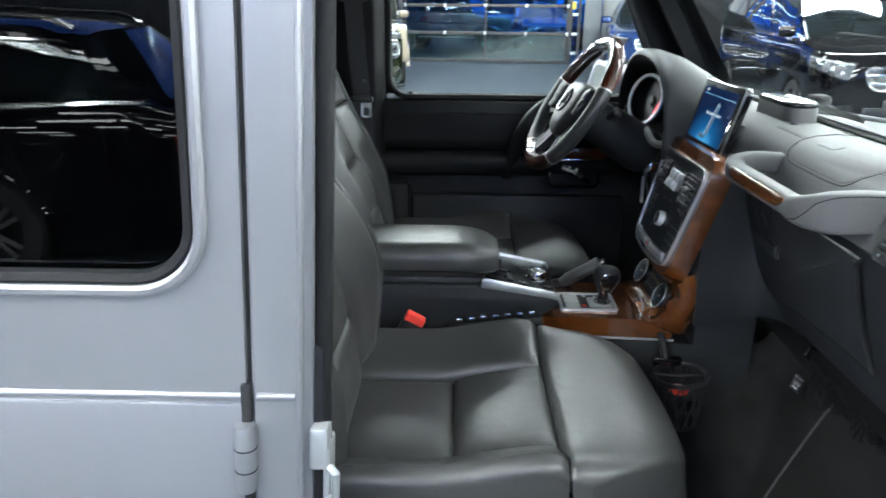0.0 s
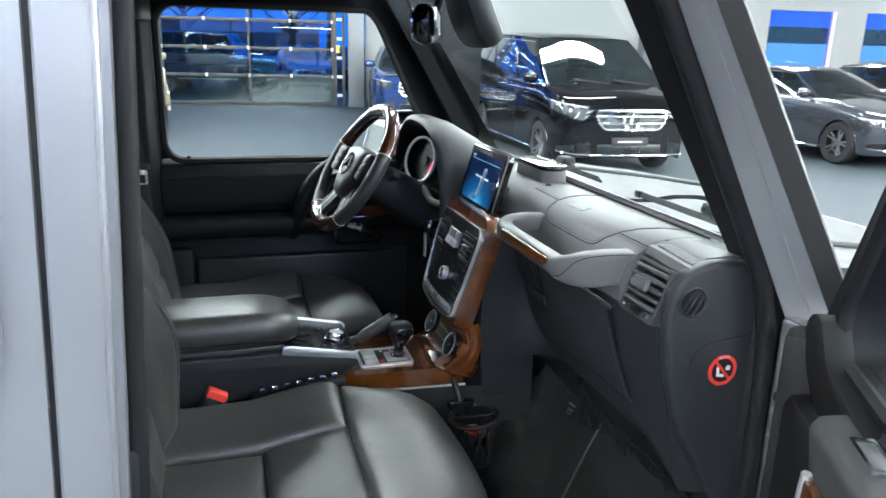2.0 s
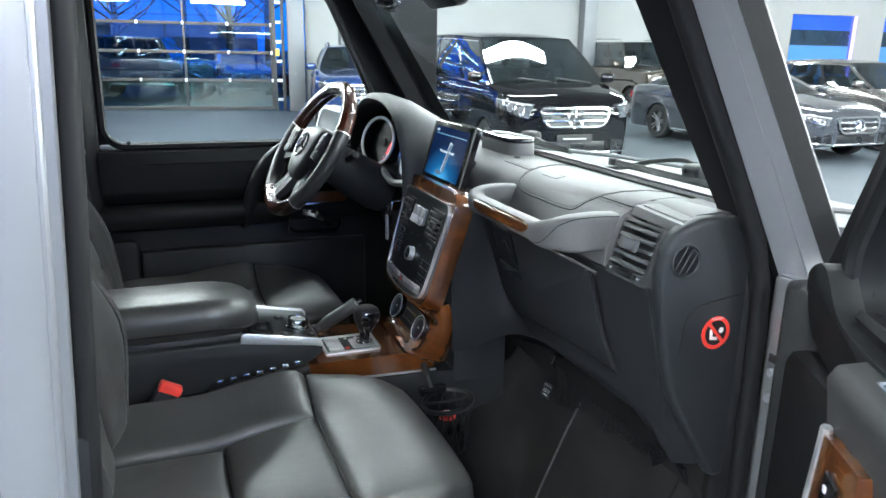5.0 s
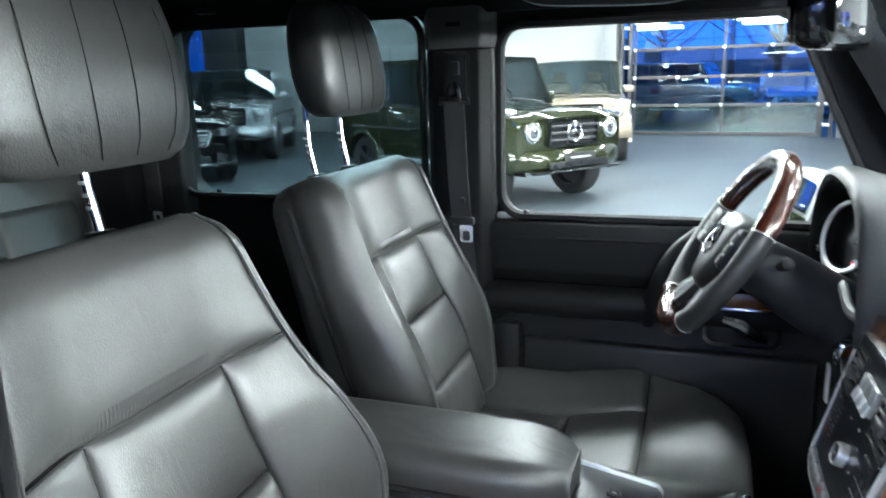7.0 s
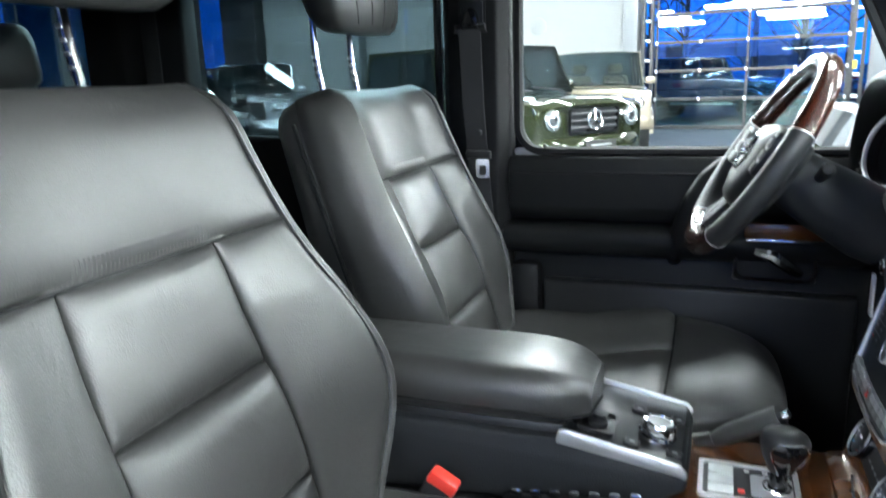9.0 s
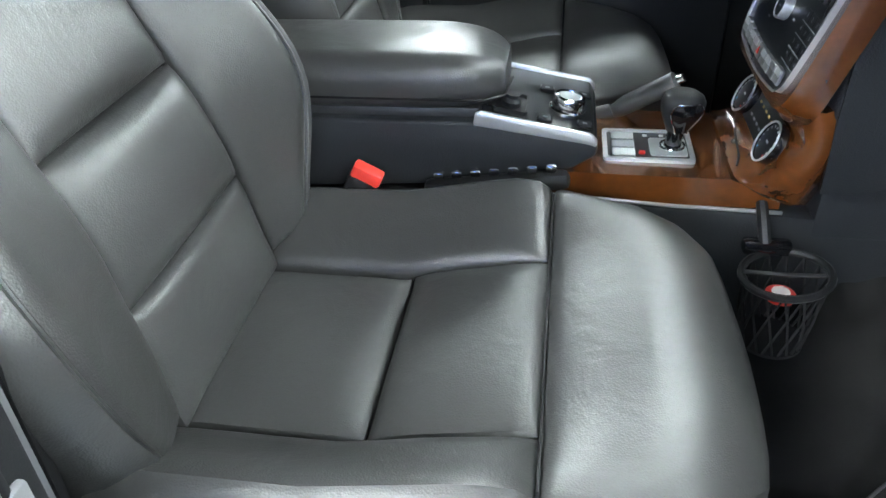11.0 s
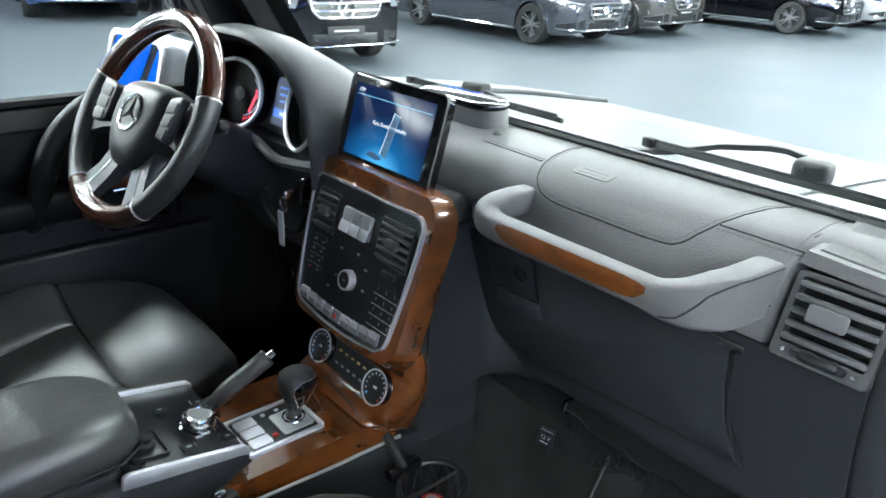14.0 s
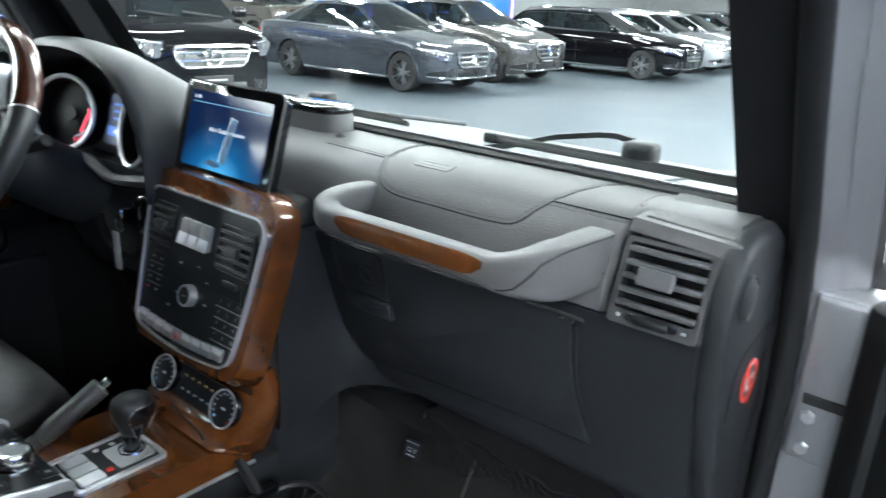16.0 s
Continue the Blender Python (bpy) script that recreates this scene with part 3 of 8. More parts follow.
def quilt(corner, nu, nv, thick=0.0, way=None):
    """A curved patch corner(u, v), closed with a back face thick behind it along way(u, v)."""
    bm = bmesh.new()
    g = [[bm.verts.new(corner(i / nu, j / nv)) for j in range(nv + 1)] for i in range(nu + 1)]
    for i in range(nu):
        for j in range(nv):
            bm.faces.new((g[i][j], g[i + 1][j], g[i + 1][j + 1], g[i][j + 1]))
    if thick:
        h = [[bm.verts.new(corner(i / nu, j / nv) - way * thick) for j in range(nv + 1)] for i in range(nu + 1)]
        for i in range(nu):
            for j in range(nv):
                bm.faces.new((h[i][j], h[i][j + 1], h[i + 1][j + 1], h[i + 1][j]))
        rim = [(i, 0) for i in range(nu + 1)] + [(nu, j) for j in range(1, nv + 1)] + [(i, nv) for i in range(nu - 1, -1, -1)] + [(0, j) for j in range(nv - 1, 0, -1)]
        for a, b in zip(rim, rim[1:] + rim[:1]):
            bm.faces.new((g[a[0]][a[1]], g[b[0]][b[1]], h[b[0]][b[1]], h[a[0]][a[1]]))
    return bm


def parked_car(name, colour, spec, label, group, rim=None, plate_words=True, cabin=None):
    """A car that looks along its own +x, with its middle at the origin."""
    t = thing(name, (0, 0, 0), label, "car", group)
    L, W, H, R = spec["L"], spec["W"], spec["H"], spec["R"]
    fx, rx = spec["fx"], spec["rx"]
    low, box_car = spec["low"], spec.get("box", False)
    ra = R * (1.16 if box_car else 1.10)
    top = spec["top"]            # outline over hood, belt and tail, front to rear
    nose, tail, hw = top[0][0], top[-1][0], W / 2
    crest = [p for p in top[1:-1]]
    slim, run = (0.03, 0.25) if box_car else (spec.get("slim", 0.24), spec.get("run", 0.62))

    def half(x):
        """Half width in plan: the nose and the tail draw in."""
        a = max(0.0, 1 - (nose - x) / run)
        b = max(0.0, 1 - (x - tail) / (run * 0.8))
        return hw * (1 - slim * a ** 2.3 - slim * 0.7 * b ** 2.3)

    def crown(x):
        return smooth_line(crest, min(max(x, crest[-1][0]), crest[0][0]))

    def flank(z, zt):
        """How wide the side is at the height z, as a share of the half width."""
        if box_car:
            return 0.985 + 0.015 * min(1, (z - low) / 0.25) - 0.012 * max(0, (z - zt + 0.10) / 0.10) ** 2
        f = (z - low) / (zt - low)
        if f < 0.16:
            return 0.935 + 0.045 * (f / 0.16) ** 0.6
        if f < 0.62:
            return 0.98 + 0.02 * math.sin(math.pi * 0.5 * (f - 0.16) / 0.46)
        if f < 0.80:
            return 1.0 - 0.010 * ((f - 0.62) / 0.18)
        return 0.990 - 0.055 * ((f - 0.80) / 0.20) ** 1.5

    def skin(x, z):
        return half(x) * flank(z, crown(x))

    xs = [nose - 0.002] + [nose - d for d in (0.03, 0.07, 0.12, 0.18, 0.25, 0.33, 0.42, 0.52)]
    xs += [tail + d for d in (0.002, 0.03, 0.08, 0.15, 0.24, 0.34)]
    for cx in (fx, rx):
        xs += [cx - ra * math.cos(math.pi * i / 14) for i in range(15)] + [cx - ra - 0.004, cx + ra + 0.004]
    xs += [fx - ra - (fx - rx - 2 * ra) * i / 9 for i in range(1, 9)]
    xs = sorted({round(x, 4) for x in xs if tail < x < nose}, reverse=True)
    rows = []
    for x in xs:
        B = low
        for cx in (fx, rx):
            if abs(x - cx) < ra:
                B = max(B, R + math.sqrt(max(0.0, ra * ra - (x - cx) ** 2)))
        if nose - x < 0.3:
            B = max(B, low + 0.06 * (1 - (nose - x) / 0.3) ** 2)
        zt = crown(x)
        B = min(B, zt - 0.12)
        ed = 0.028 if not box_car else 0.02
        zs = [max(B, low + (zt - low) * f) for f in (0, 0.06, 0.16, 0.32, 0.48, 0.62, 0.71, 0.80, 0.90)] + [zt - ed]
        h = half(x)
        sec = [(skin(x, z), z) for z in zs]
        e = sec[-1][0]
        cr = 0.045 if x > spec["cabin"][0][0] and not box_car else 0.015
        sec += [(e - 0.035, zt - 0.004), (h * 0.72, zt + cr * 0.45), (h * 0.64, zt + cr * (0.5 if not box_car else 2.4)), (h * 0.36, zt + cr * (0.85 if not box_car else 2.8)), (0.0, zt + cr * (1 if not box_car else 3.0))]
        rows.append([(x, y, z) for y, z in sec] + [(x, -y, z) for y, z in reversed(sec[:-1])])
    bm = bmesh.new()
    mid = (low + crown(nose)) / 2
    front = [(nose + 0.014, y * 0.965, mid + (z - mid) * 0.96) for x, y, z in rows[0]]
    rings(bm, [front] + rows, closed=False, caps=False)
    bm.faces.new(list(bm.verts)[:len(front)])
    bm.faces.new(list(bm.verts)[-len(front):])
    bmesh.ops.remove_doubles(bm, verts=bm.verts, dist=1e-5)
    part("body", bm, colour, t, sharp=33)
    part("underbody", box((0, 0, low + .10), (L * .93, W * .72, .14), .02), RUBBER, t)

    # glass house: side, roof and screens are curved patches between four corners
    b0, b1, r0, r1 = spec["cabin"]       # belt front, belt rear, roof front, roof rear: (x, z)
    wb, wr = hw - spec.get("belt_in", .07), hw - spec.get("roof_in", .22)
    bow = 0.0 if box_car else 0.028

    def cab(f, g, s):
        """A place on the glass house: f along the belt from front to rear, g up to the roof."""
        x = (b0[0] + (b1[0] - b0[0]) * f) * (1 - g) + (r0[0] + (r1[0] - r0[0]) * f) * g
        z = (b0[1] + (b1[1] - b0[1]) * f) * (1 - g) + (r0[1] + (r1[1] - r0[1]) * f + bow * 1.3 * math.sin(math.pi * f)) * g
        y = wb + (wr - wb) * g + bow * math.sin(math.pi * g) - 0.05 * (1 if not box_car else .15) * abs(2 * f - 1) ** 3
        return V(x, s * y, z)

    edges = [0.0] + spec["pillars"] + [1.0]
    first, rear_w = (0.030, 0.032) if not box_car else (0.022, 0.03)
    rear_w = spec.get("c_pillar", rear_w)
    for s in (-1, 1):
        out = V(0, s, 0.15).normalized()

        def strip(f0, f1, g0, g1, lift=0.0, s=s, out=out):
            return lambda u, v: cab(f0 + (f1 - f0) * u, g0 + (g1 - g0) * v, s) + out * lift
        part("roof_rail", quilt(strip(0, 1, .93, 1.0, .006), 14, 2, .03, out), colour, t)
        part("window_trim", quilt(strip(.01, .99, -.02, .035, .010), 14, 1, .02, out), CHROME if not box_car else RUBBER, t)
        if not box_car:
            part("window_trim", quilt(strip(.03, .985 - rear_w, .905, .935, .010), 14, 1, .015, out), CHROME, t)
        for k, f in enumerate(edges):
            a, b = (0, first) if k == 0 else ((1 - rear_w, 1) if k == len(edges) - 1 else (f - .011, f + .011))
            part("pillar", quilt(strip(a, b, 0, 1, .005), 3, 5, .03, out), colour if k in (0, len(edges) - 1) or box_car else GLOSS_BLACK, t)
        for k, (f0, f1) in enumerate(zip(edges, edges[1:])):
            a, b = (f0 + first if k == 0 else f0 + .011), (f1 - rear_w if k == len(edges) - 2 else f1 - .011)
            part("side_window", quilt(strip(a, b, .03, .94), 6, 4, .004, out), DARK_GLASS, t)

    def lid(f, s0=None):
        return cab(f, 1, -1), cab(f, 1, 1)

    def roof(u, v):
        a, b = lid(u)
        p = a.lerp(b, v)
        return p + V(0, 0, .012 + (.055 if not box_car else .03) * (1 - (2 * v - 1) ** 4) * (0.35 + 0.65 * min(1, 8 * u, 8 * (1 - u))))
    part("roof", quilt(roof, 14, 12, .03, V(0, 0, 1)), spec.get("roof_paint", colour), t)
    for nm, f, d in (("windshield", 0.0, 1), ("rear_window", 1.0, -1)):
        def screen(u, v, f=f, d=d):
            p = cab(f, v, -1).lerp(cab(f, v, 1), u)
            return p + V(d * (.10 if not box_car else .01) * (1 - (2 * u - 1) ** 2), 0, .03 * v * (1 - (2 * u - 1) ** 2))
        part(nm, quilt(screen, 10, 5, .005, V(d, 0, .3)), DARK_GLASS, t)
    # seats
    zs = b0[1] - .28
    xm = (r0[0] + b0[0]) / 2 - .75
    for s in (-.37, .37):
        for dx in (0, -.85):
            sb = box((xm + dx, s, zs + .18), (.2, .5, .62), .08, 2, m=Matrix.Rotation(radians(-14), 4, "Y"))
            box((xm + dx - .12, s, zs + .62), (.11, .27, .19), .05, 2, sb)
            part("seat", sb, cabin or CABIN, t)
    part("dashboard", box((b0[0] - .25, 0, b0[1] - .06), (.45, wb * 1.8, .16), .05), CABIN, t)
    part("steering_wheel", tube([V(b0[0] - .52 + .04 * math.sin(a), .36 + .18 * math.cos(a), b0[1] + .04 + .17 * math.sin(a)) for a in [2 * math.pi * k / 18 for k in range(18)]], .015, 6, closed=True), RUBBER, t)
    # wheels
    for s in (-1, 1):
        for x in (fx, rx):
            add_wheel(t, V(x, s * (hw - R * .36), R), R, s, rim)
            lin = prism(arc(x, R, ra * .985, 8), "y", s * (hw - .40), s * (hw - .37))
            part("wheel_arch", lin, RUBBER, t)
            lip = [V(x - ra * math.cos(a), 0, R + ra * math.sin(a)) for a in [math.pi * (.03 + .94 * k / 18) for k in range(19)]]
            if box_car:
                fl = bmesh.new()
                o, i = arc(x, R, ra * 1.13, 14), arc(x, R, ra * .99, 14)
                rings(fl, [[(p[0], s * (hw - .02), p[1]) for p in o + i[::-1]], [(p[0], s * (hw + .04), p[1]) for p in o + i[::-1]], [(p[0], s * (hw + .055), p[1] - .012) for p in arc(x, R, ra * 1.09, 14) + i[::-1]]])
                part("fender_flare", fl, colour, t)
            else:
                part("arch_lip", tube([V(p.x, s * (skin(p.x, p.z) - .002), p.z) for p in lip], .012, 6), colour, t)
        if box_car:
            part("running_board", box((0.02, s * (hw + .02), low + .04), (fx - rx - 2 * ra * 1.1, .16, .05), .015), SATIN, t)
            part("side_rail", box((-.15, s * hw, H * .475), (L * .72, .03, .045), .012), RUBBER, t)
        else:
            part("sill", tube([V(fx - ra - .03, s * hw * .955, low + .03), V(rx + ra + .03, s * hw * .955, low + .03)], .022, 8), CHROME if spec.get("chrome_lip", True) else PANEL_BLACK, t)
        m = part("mirror", box((b0[0] - .24, s * (wb + .13), b0[1] + .09), (.11, .21, .14), .05, 3), colour, t)
        part("mirror_glass", box((b0[0] - .296, s * (wb + .135), b0[1] + .09), (.004, .16, .10), .001, 1), MIRROR, m)
        cab_f = [b0[0] + (b1[0] - b0[0]) * f for f in edges[1:3]]
        for hx in cab_f:
            zh = b0[1] - .13
            part("door_handle", box((hx + .16, s * (skin(hx, zh) + .008), zh), (.2, .03, .028), .012), colour, t)
            gap = [V(hx, 0, low + .10 + (b0[1] - low - .12) * k / 6) for k in range(7)]
            part("door_gap", tube([V(p.x, s * (skin(p.x, p.z) + .0005), p.z) for p in gap], .005, 5), RUBBER, t)
    # front
    zg = spec["grille_z"]
    gw, gh = spec["grille"]
    gm = axis_pose((nose + .015, 0, zg), (1, 0, -.05 if box_car else .12), (0, 1, 0))
    if box_car:
        gr = part("grille", frame_plate(rrect(gw, gh, .04), rrect(gw - .06, gh - .06, .03), gm, .05), spec.get("grille_paint", GLOSS_BLACK), t)
        part("backing", plate(rrect(gw - .05, gh - .05, .03), gm, .01), PANEL_BLACK, gr)
        for i in range(3):
            part("slat", box(gm @ V(0, (i - 1) * gh * .25, .035), (.03, gw * .92, .03), .01), spec.get("slat_paint", DIM), gr)
        for s in (-1, 1):
            lm = axis_pose((nose + .0, s * (hw - .26), zg + .02), (1, 0, 0), (0, 1, 0))
            hl = part("headlight", lathe([(.125, 0), (.125, .045), (.112, .052), (.108, .045)], 28, lm, caps=False), CHROME, t)
            part("lens", lathe([(.110, .02), (.1, .04), (.06, .055), (0, .06)], 24, lm), LAMP, hl)
            part("lamp_ring", tube([lm @ V(.078 * math.cos(a), .078 * math.sin(a), .052) for a in [2 * math.pi * k / 24 for k in range(24)]], .008, 6, closed=True), GREY_PRINT, hl)
            part("turn_light", box((nose - .30, s * (hw - .16), zg + .235), (.2, .1, .06), .025), LAMP, t)
        bp = part("bumper", rings(bmesh.new(), [[(nose + dx, y * (W + .06) / 2, low + z) for dx, z in ((-.1, .03), (.10 - .22 * abs(y) ** 4, .03), (.15 - .22 * abs(y) ** 4, .08), (.16 - .22 * abs(y) ** 4, .22), (.12 - .22 * abs(y) ** 4, .28), (-.1, .28))] for y in (-1, -.9, -.7, -.35, 0, .35, .7, .9, 1)]), spec.get("bumper_paint", colour), t)
        part("intake", box((nose + .165, 0, low + .10), (.01, gw * 1.2, .08), .004), PANEL_BLACK, bp)
        part("bumper_lip", box((nose + .12, 0, low + .02), (.10, W * .8, .03), .012), PANEL_BLACK, bp)
    else:
        gr = part("grille", frame_plate(taper(rrect(gw, gh, gh * .40, 6), .2, gh), taper(rrect(gw - .05, gh - .05, gh * .36, 6), .2, gh), gm, .04), CHROME, t)
        part("backing", plate(taper(rrect(gw - .04, gh - .04, gh * .38, 6), .2, gh), gm, .008), PANEL_BLACK, gr)
        for i in (-1, 1):
            part("slat", box(gm @ V(0, i * gh * .17, .02), (.03, gw * .88, .030), .008), CHROME, gr)
        z0 = spec.get("lamp_z", zg + .06)

        def wrap(q, z, s, lift=.006):
            """A place on the nose: q metres round its corner, from the front to the side."""
            xc = nose - .002
            yc = skin(xc, z)
            if q <= 0:
                return V(nose + .014 + lift, s * (yc + q), z)
            x = nose - q * (.42 + .58 * min(1, q / .5))
            return V(x + lift * .6, s * (skin(x, z) + lift), z)

        lh = spec.get("lamp_h", 1.0)
        for s in (-1, 1):
            def lamp(u, v, s=s):
                q = -.10 + .62 * u
                lo_z = z0 - .075 * lh * (1 - .75 * u) + .06 * u * u
                hi_z = z0 + .055 * lh + .055 * u
                return wrap(q, lo_z + (hi_z - lo_z) * v, s)
            hl = part("headlight", quilt(lamp, 14, 5, .05, V(.8, s * .6, 0)), LAMP, t)
            for u in (.22, .5):
                lm = axis_pose(lamp(u, .45) + V(.004, s * .002, 0), (1, s * .35, 0), (0, 1, 0))
                part("lens", lathe([(.040 * lh, -.01), (.040 * lh, .004), (.034 * lh, .006), (.028 * lh, .0), (.018 * lh, .008), (0, .012)], 18, lm), DIM, hl)
            part("lamp_strip", tube([lamp(.04 + .9 * k / 12, .90) + V(.003, s * .003, 0) for k in range(13)], .006, 5), GREY_PRINT, hl)

            def scoop(u, v, s=s):
                q = -.20 + .55 * u
                lo_z, hi_z = low + .10 + .02 * u, low + .10 + .17 * (1 - .55 * u)
                return wrap(q, lo_z + (hi_z - lo_z) * v, s, .003)
            part("intake", quilt(scoop, 10, 3, .03, V(.8, s * .6, 0)), PANEL_BLACK, t)
            part("intake_trim", tube([scoop(k / 10, 0) + V(.004, s * .003, -.006) for k in range(11)], .012, 6), CHROME if spec.get("chrome_lip", True) else PANEL_BLACK, t)
        part("intake", box((nose + .010, 0, low + .17), (.03, gw * .85, .12), .012), PANEL_BLACK, t)
        part("bumper_trim", box((nose + .012, 0, low + .085), (.05, gw * 1.02, .028), .012), CHROME if spec.get("chrome_lip", True) else PANEL_BLACK, t)
        part("hood_line", tube([V(nose - .05 - .02 * k, 0, crown(nose - .05 - .02 * k) + .047) for k in range(2)], .004, 5), colour, t)
    bd = badge(bmesh.new(), axis_pose((nose + .06 if not box_car else nose + .075, 0, zg), (1, 0, 0), (0, 1, 0)), spec.get("badge", .1))
    part("badge", bd, CHROME, gr, "chrome ring badge")
    pz = low + (.18 if box_car else .27)
    pl = part("number_plate", box((nose + (.172 if box_car else .035), 0, pz), (.015, .52, .11), .004), RUBBER if plate_words else WHITE, t)
    part("plate_bar", box((nose + (.182 if box_car else .045), 0, pz), (.004, .34, .022), 0), GREY_PRINT if plate_words else RUBBER, pl)
    for s in (-1, 1):
        part("tail_light", box((tail + .03, s * (half(tail + .05) - .12), H * .55), (.10, .24, .15), .03), TAIL, t)
    if spec.get("rack"):
        for s in (-1, 1):
            part("roof_rack", tube([cab(.04, 1, s) + V(-.1, -s * .05, .04), cab(.1, 1, s) + V(0, -s * .05, .09), cab(.5, 1, s) + V(0, -s * .05, .10), cab(.9, 1, s) + V(0, -s * .05, .09), cab(.96, 1, s) + V(0, -s * .05, .04)], .018, 6), CHROME, t)
    part("wiper", tube([(b0[0] + .06, .05, b0[1] + .03), (b0[0] + .0, -.5, b0[1] + .09)], .012, 5), RUBBER, t)
    part("wiper", tube([(b0[0] + .06, .62, b0[1] + .03), (b0[0] + .0, .1, b0[1] + .09)], .012, 5), RUBBER, t)
    return t


G_SPEC = dict(L=4.6, W=1.86, H=1.97, R=.395, fx=1.43, rx=-1.46, low=.46, box=True,
              top=[(2.13, .58), (2.12, 1.10), (2.05, 1.155), (.92, 1.22), (.86, 1.24), (-2.12, 1.26), (-2.18, 1.2), (-2.2, .6)],
              cabin=((.92, 1.25), (-2.1, 1.27), (.62, 1.88), (-2.02, 1.9)), pillars=[.30, .63], belt_in=.06, roof_in=.13,
              grille=(.86, .34), grille_z=.94, badge=.12)
SEDAN = dict(L=4.92, W=1.86, H=1.46, R=.335, fx=1.62, rx=-1.33, low=.20,
             top=[(2.44, .34), (2.44, .70), (2.36, .765), (2.1, .845), (1.5, .935), (1.0, .985), (-.4, 1.0), (-1.7, 1.03), (-2.2, 1.02), (-2.38, .97), (-2.45, .4)],
             cabin=((1.08, .975), (-1.95, 1.03), (.18, 1.39), (-.95, 1.385)), pillars=[.40, .74], roof_in=.30, belt_in=.10, c_pillar=.10,
             grille=(.95, .27), grille_z=.585, lamp_z=.66, badge=.095)
WAGON = dict(SEDAN, cabin=((1.08, .975), (-2.28, 1.04), (.18, 1.39), (-1.90, 1.37)), pillars=[.35, .63], rack=True, c_pillar=.04)
HATCH = dict(SEDAN, L=4.4, H=1.56, fx=1.42, rx=-1.28, top=[(2.18, .36), (2.18, .76), (2.1, .83), (1.85, .92), (1.35, 1.02), (.95, 1.07), (-1.2, 1.09), (-2.0, 1.1), (-2.13, 1.04), (-2.18, .4)],
             cabin=((1.05, 1.055), (-2.02, 1.1), (.25, 1.51), (-1.65, 1.48)), pillars=[.33, .66], grille_z=.65, lamp_z=.74, c_pillar=.06)
SUV = dict(HATCH, L=4.7, H=1.66, R=.36, low=.26, top=[(2.32, .42), (2.32, .88), (2.25, .97), (1.9, 1.04), (1.3, 1.10), (.95, 1.13), (-1.4, 1.15), (-2.15, 1.15), (-2.28, 1.08), (-2.33, .5)],
           cabin=((1.0, 1.12), (-2.15, 1.16), (.35, 1.6), (-1.75, 1.58)), grille_z=.76, lamp_z=.86, rack=True, fx=1.45, rx=-1.4)
VAN = dict(L=5.14, W=1.93, H=1.88, R=.345, fx=1.62, rx=-1.58, low=.22,
           top=[(2.53, .36), (2.53, .90), (2.46, .985), (2.25, 1.06), (1.9, 1.13), (1.55, 1.19), (1.3, 1.20), (-2.2, 1.22), (-2.49, 1.2), (-2.55, .42)],
           cabin=((1.66, 1.165), (-2.45, 1.22), (.72, 1.80), (-2.35, 1.86)), pillars=[.30, .64], roof_in=.19, belt_in=.045, c_pillar=.03, slim=.20, run=.55,
           grille=(1.08, .27), grille_z=.77, lamp_z=.87, lamp_h=1.45, badge=.115)

BLACK_PAINT = material("black_car_paint", (0.002, 0.002, 0.003), 0.03, var=0.05, scale=2, rvar=0.05)
GREY_PAINT = paint("grey_car_paint", (0.075, 0.082, 0.098), .22, .6)
GREY2_PAINT = paint("warm_grey_paint", (0.105, 0.10, 0.096), .22, .6)
LIGHT_PAINT = paint("bright_silver_paint", (0.40, 0.41, 0.43), .22, .6)
GREEN_PAINT = paint("olive_paint", (0.019, 0.024, 0.008), .12, .4)
BEIGE_PAINT = paint("sand_paint", (0.24, 0.20, 0.145), .3, .3)
BROWN_PAINT = paint("brown_paint", (0.10, 0.085, 0.07))
NAVY_PAINT = paint("navy_paint", (0.02, 0.05, 0.16), .15, .4)


def park(t, x, y, heading, s=1.03):
    t.matrix_basis = pose(x, y, 0, 0, 0, heading) @ Matrix.Diagonal((s, s, s, 1))


park(parked_car("sedan", GREY_PAINT, SEDAN, "dark grey saloon car with five double-spoke wheels, parked in the row", "row of parked cars"), 10.5, 9.38, -90, 1.0)
park(parked_car("hatchback", GREY2_PAINT, HATCH, "warm grey compact car parked in the row", "row of parked cars"), 13.25, 9.32, -90, 1.0)
WAGON_CAR = parked_car("estate_car", BLACK_PAINT, WAGON, "black estate car with roof rails parked in the row", "row of parked cars")
park(WAGON_CAR, 17.15, 8.08, -90, 1.0)
SIL = parked_car("estate_car", LIGHT_PAINT, WAGON, "bright silver estate car parked in the row", "row of parked cars")
park(SIL, 20.27, 8.2, -90, 1.0)
copy_thing(SIL, pose(23.05, 8.26, 0, 0, 0, -90))
copy_thing(WAGON_CAR, pose(26.1, 8.45, 0, 0, 0, -90))
c = parked_car("hatchback", GREY_PAINT, HATCH, "grey compact car at the end of the row", "row of parked cars")
park(c, 29.3, 8.6, -90, 1.0)
park(parked_car("van", BLACK_PAINT, VAN, "glossy black people carrier van with a wide chrome grille", "parked cars at the wall"), 5.66, 9.6, -95, 1.0)
park(parked_car("suv", NAVY_PAINT, SUV, "dark blue sport utility car parked near the column", "parked cars at the wall"), 4.6, 15.6, -100)
park(parked_car("suv", LIGHT_PAINT, SUV, "silver sport utility car behind the black van", "parked cars at the wall"), 6.6, 16.2, -95)
GREEN = parked_car("off_road_car", GREEN_PAINT, G_SPEC, "glossy olive green boxy off-road car with round headlights", "boxy off-road cars", RIM_DARK_ME)
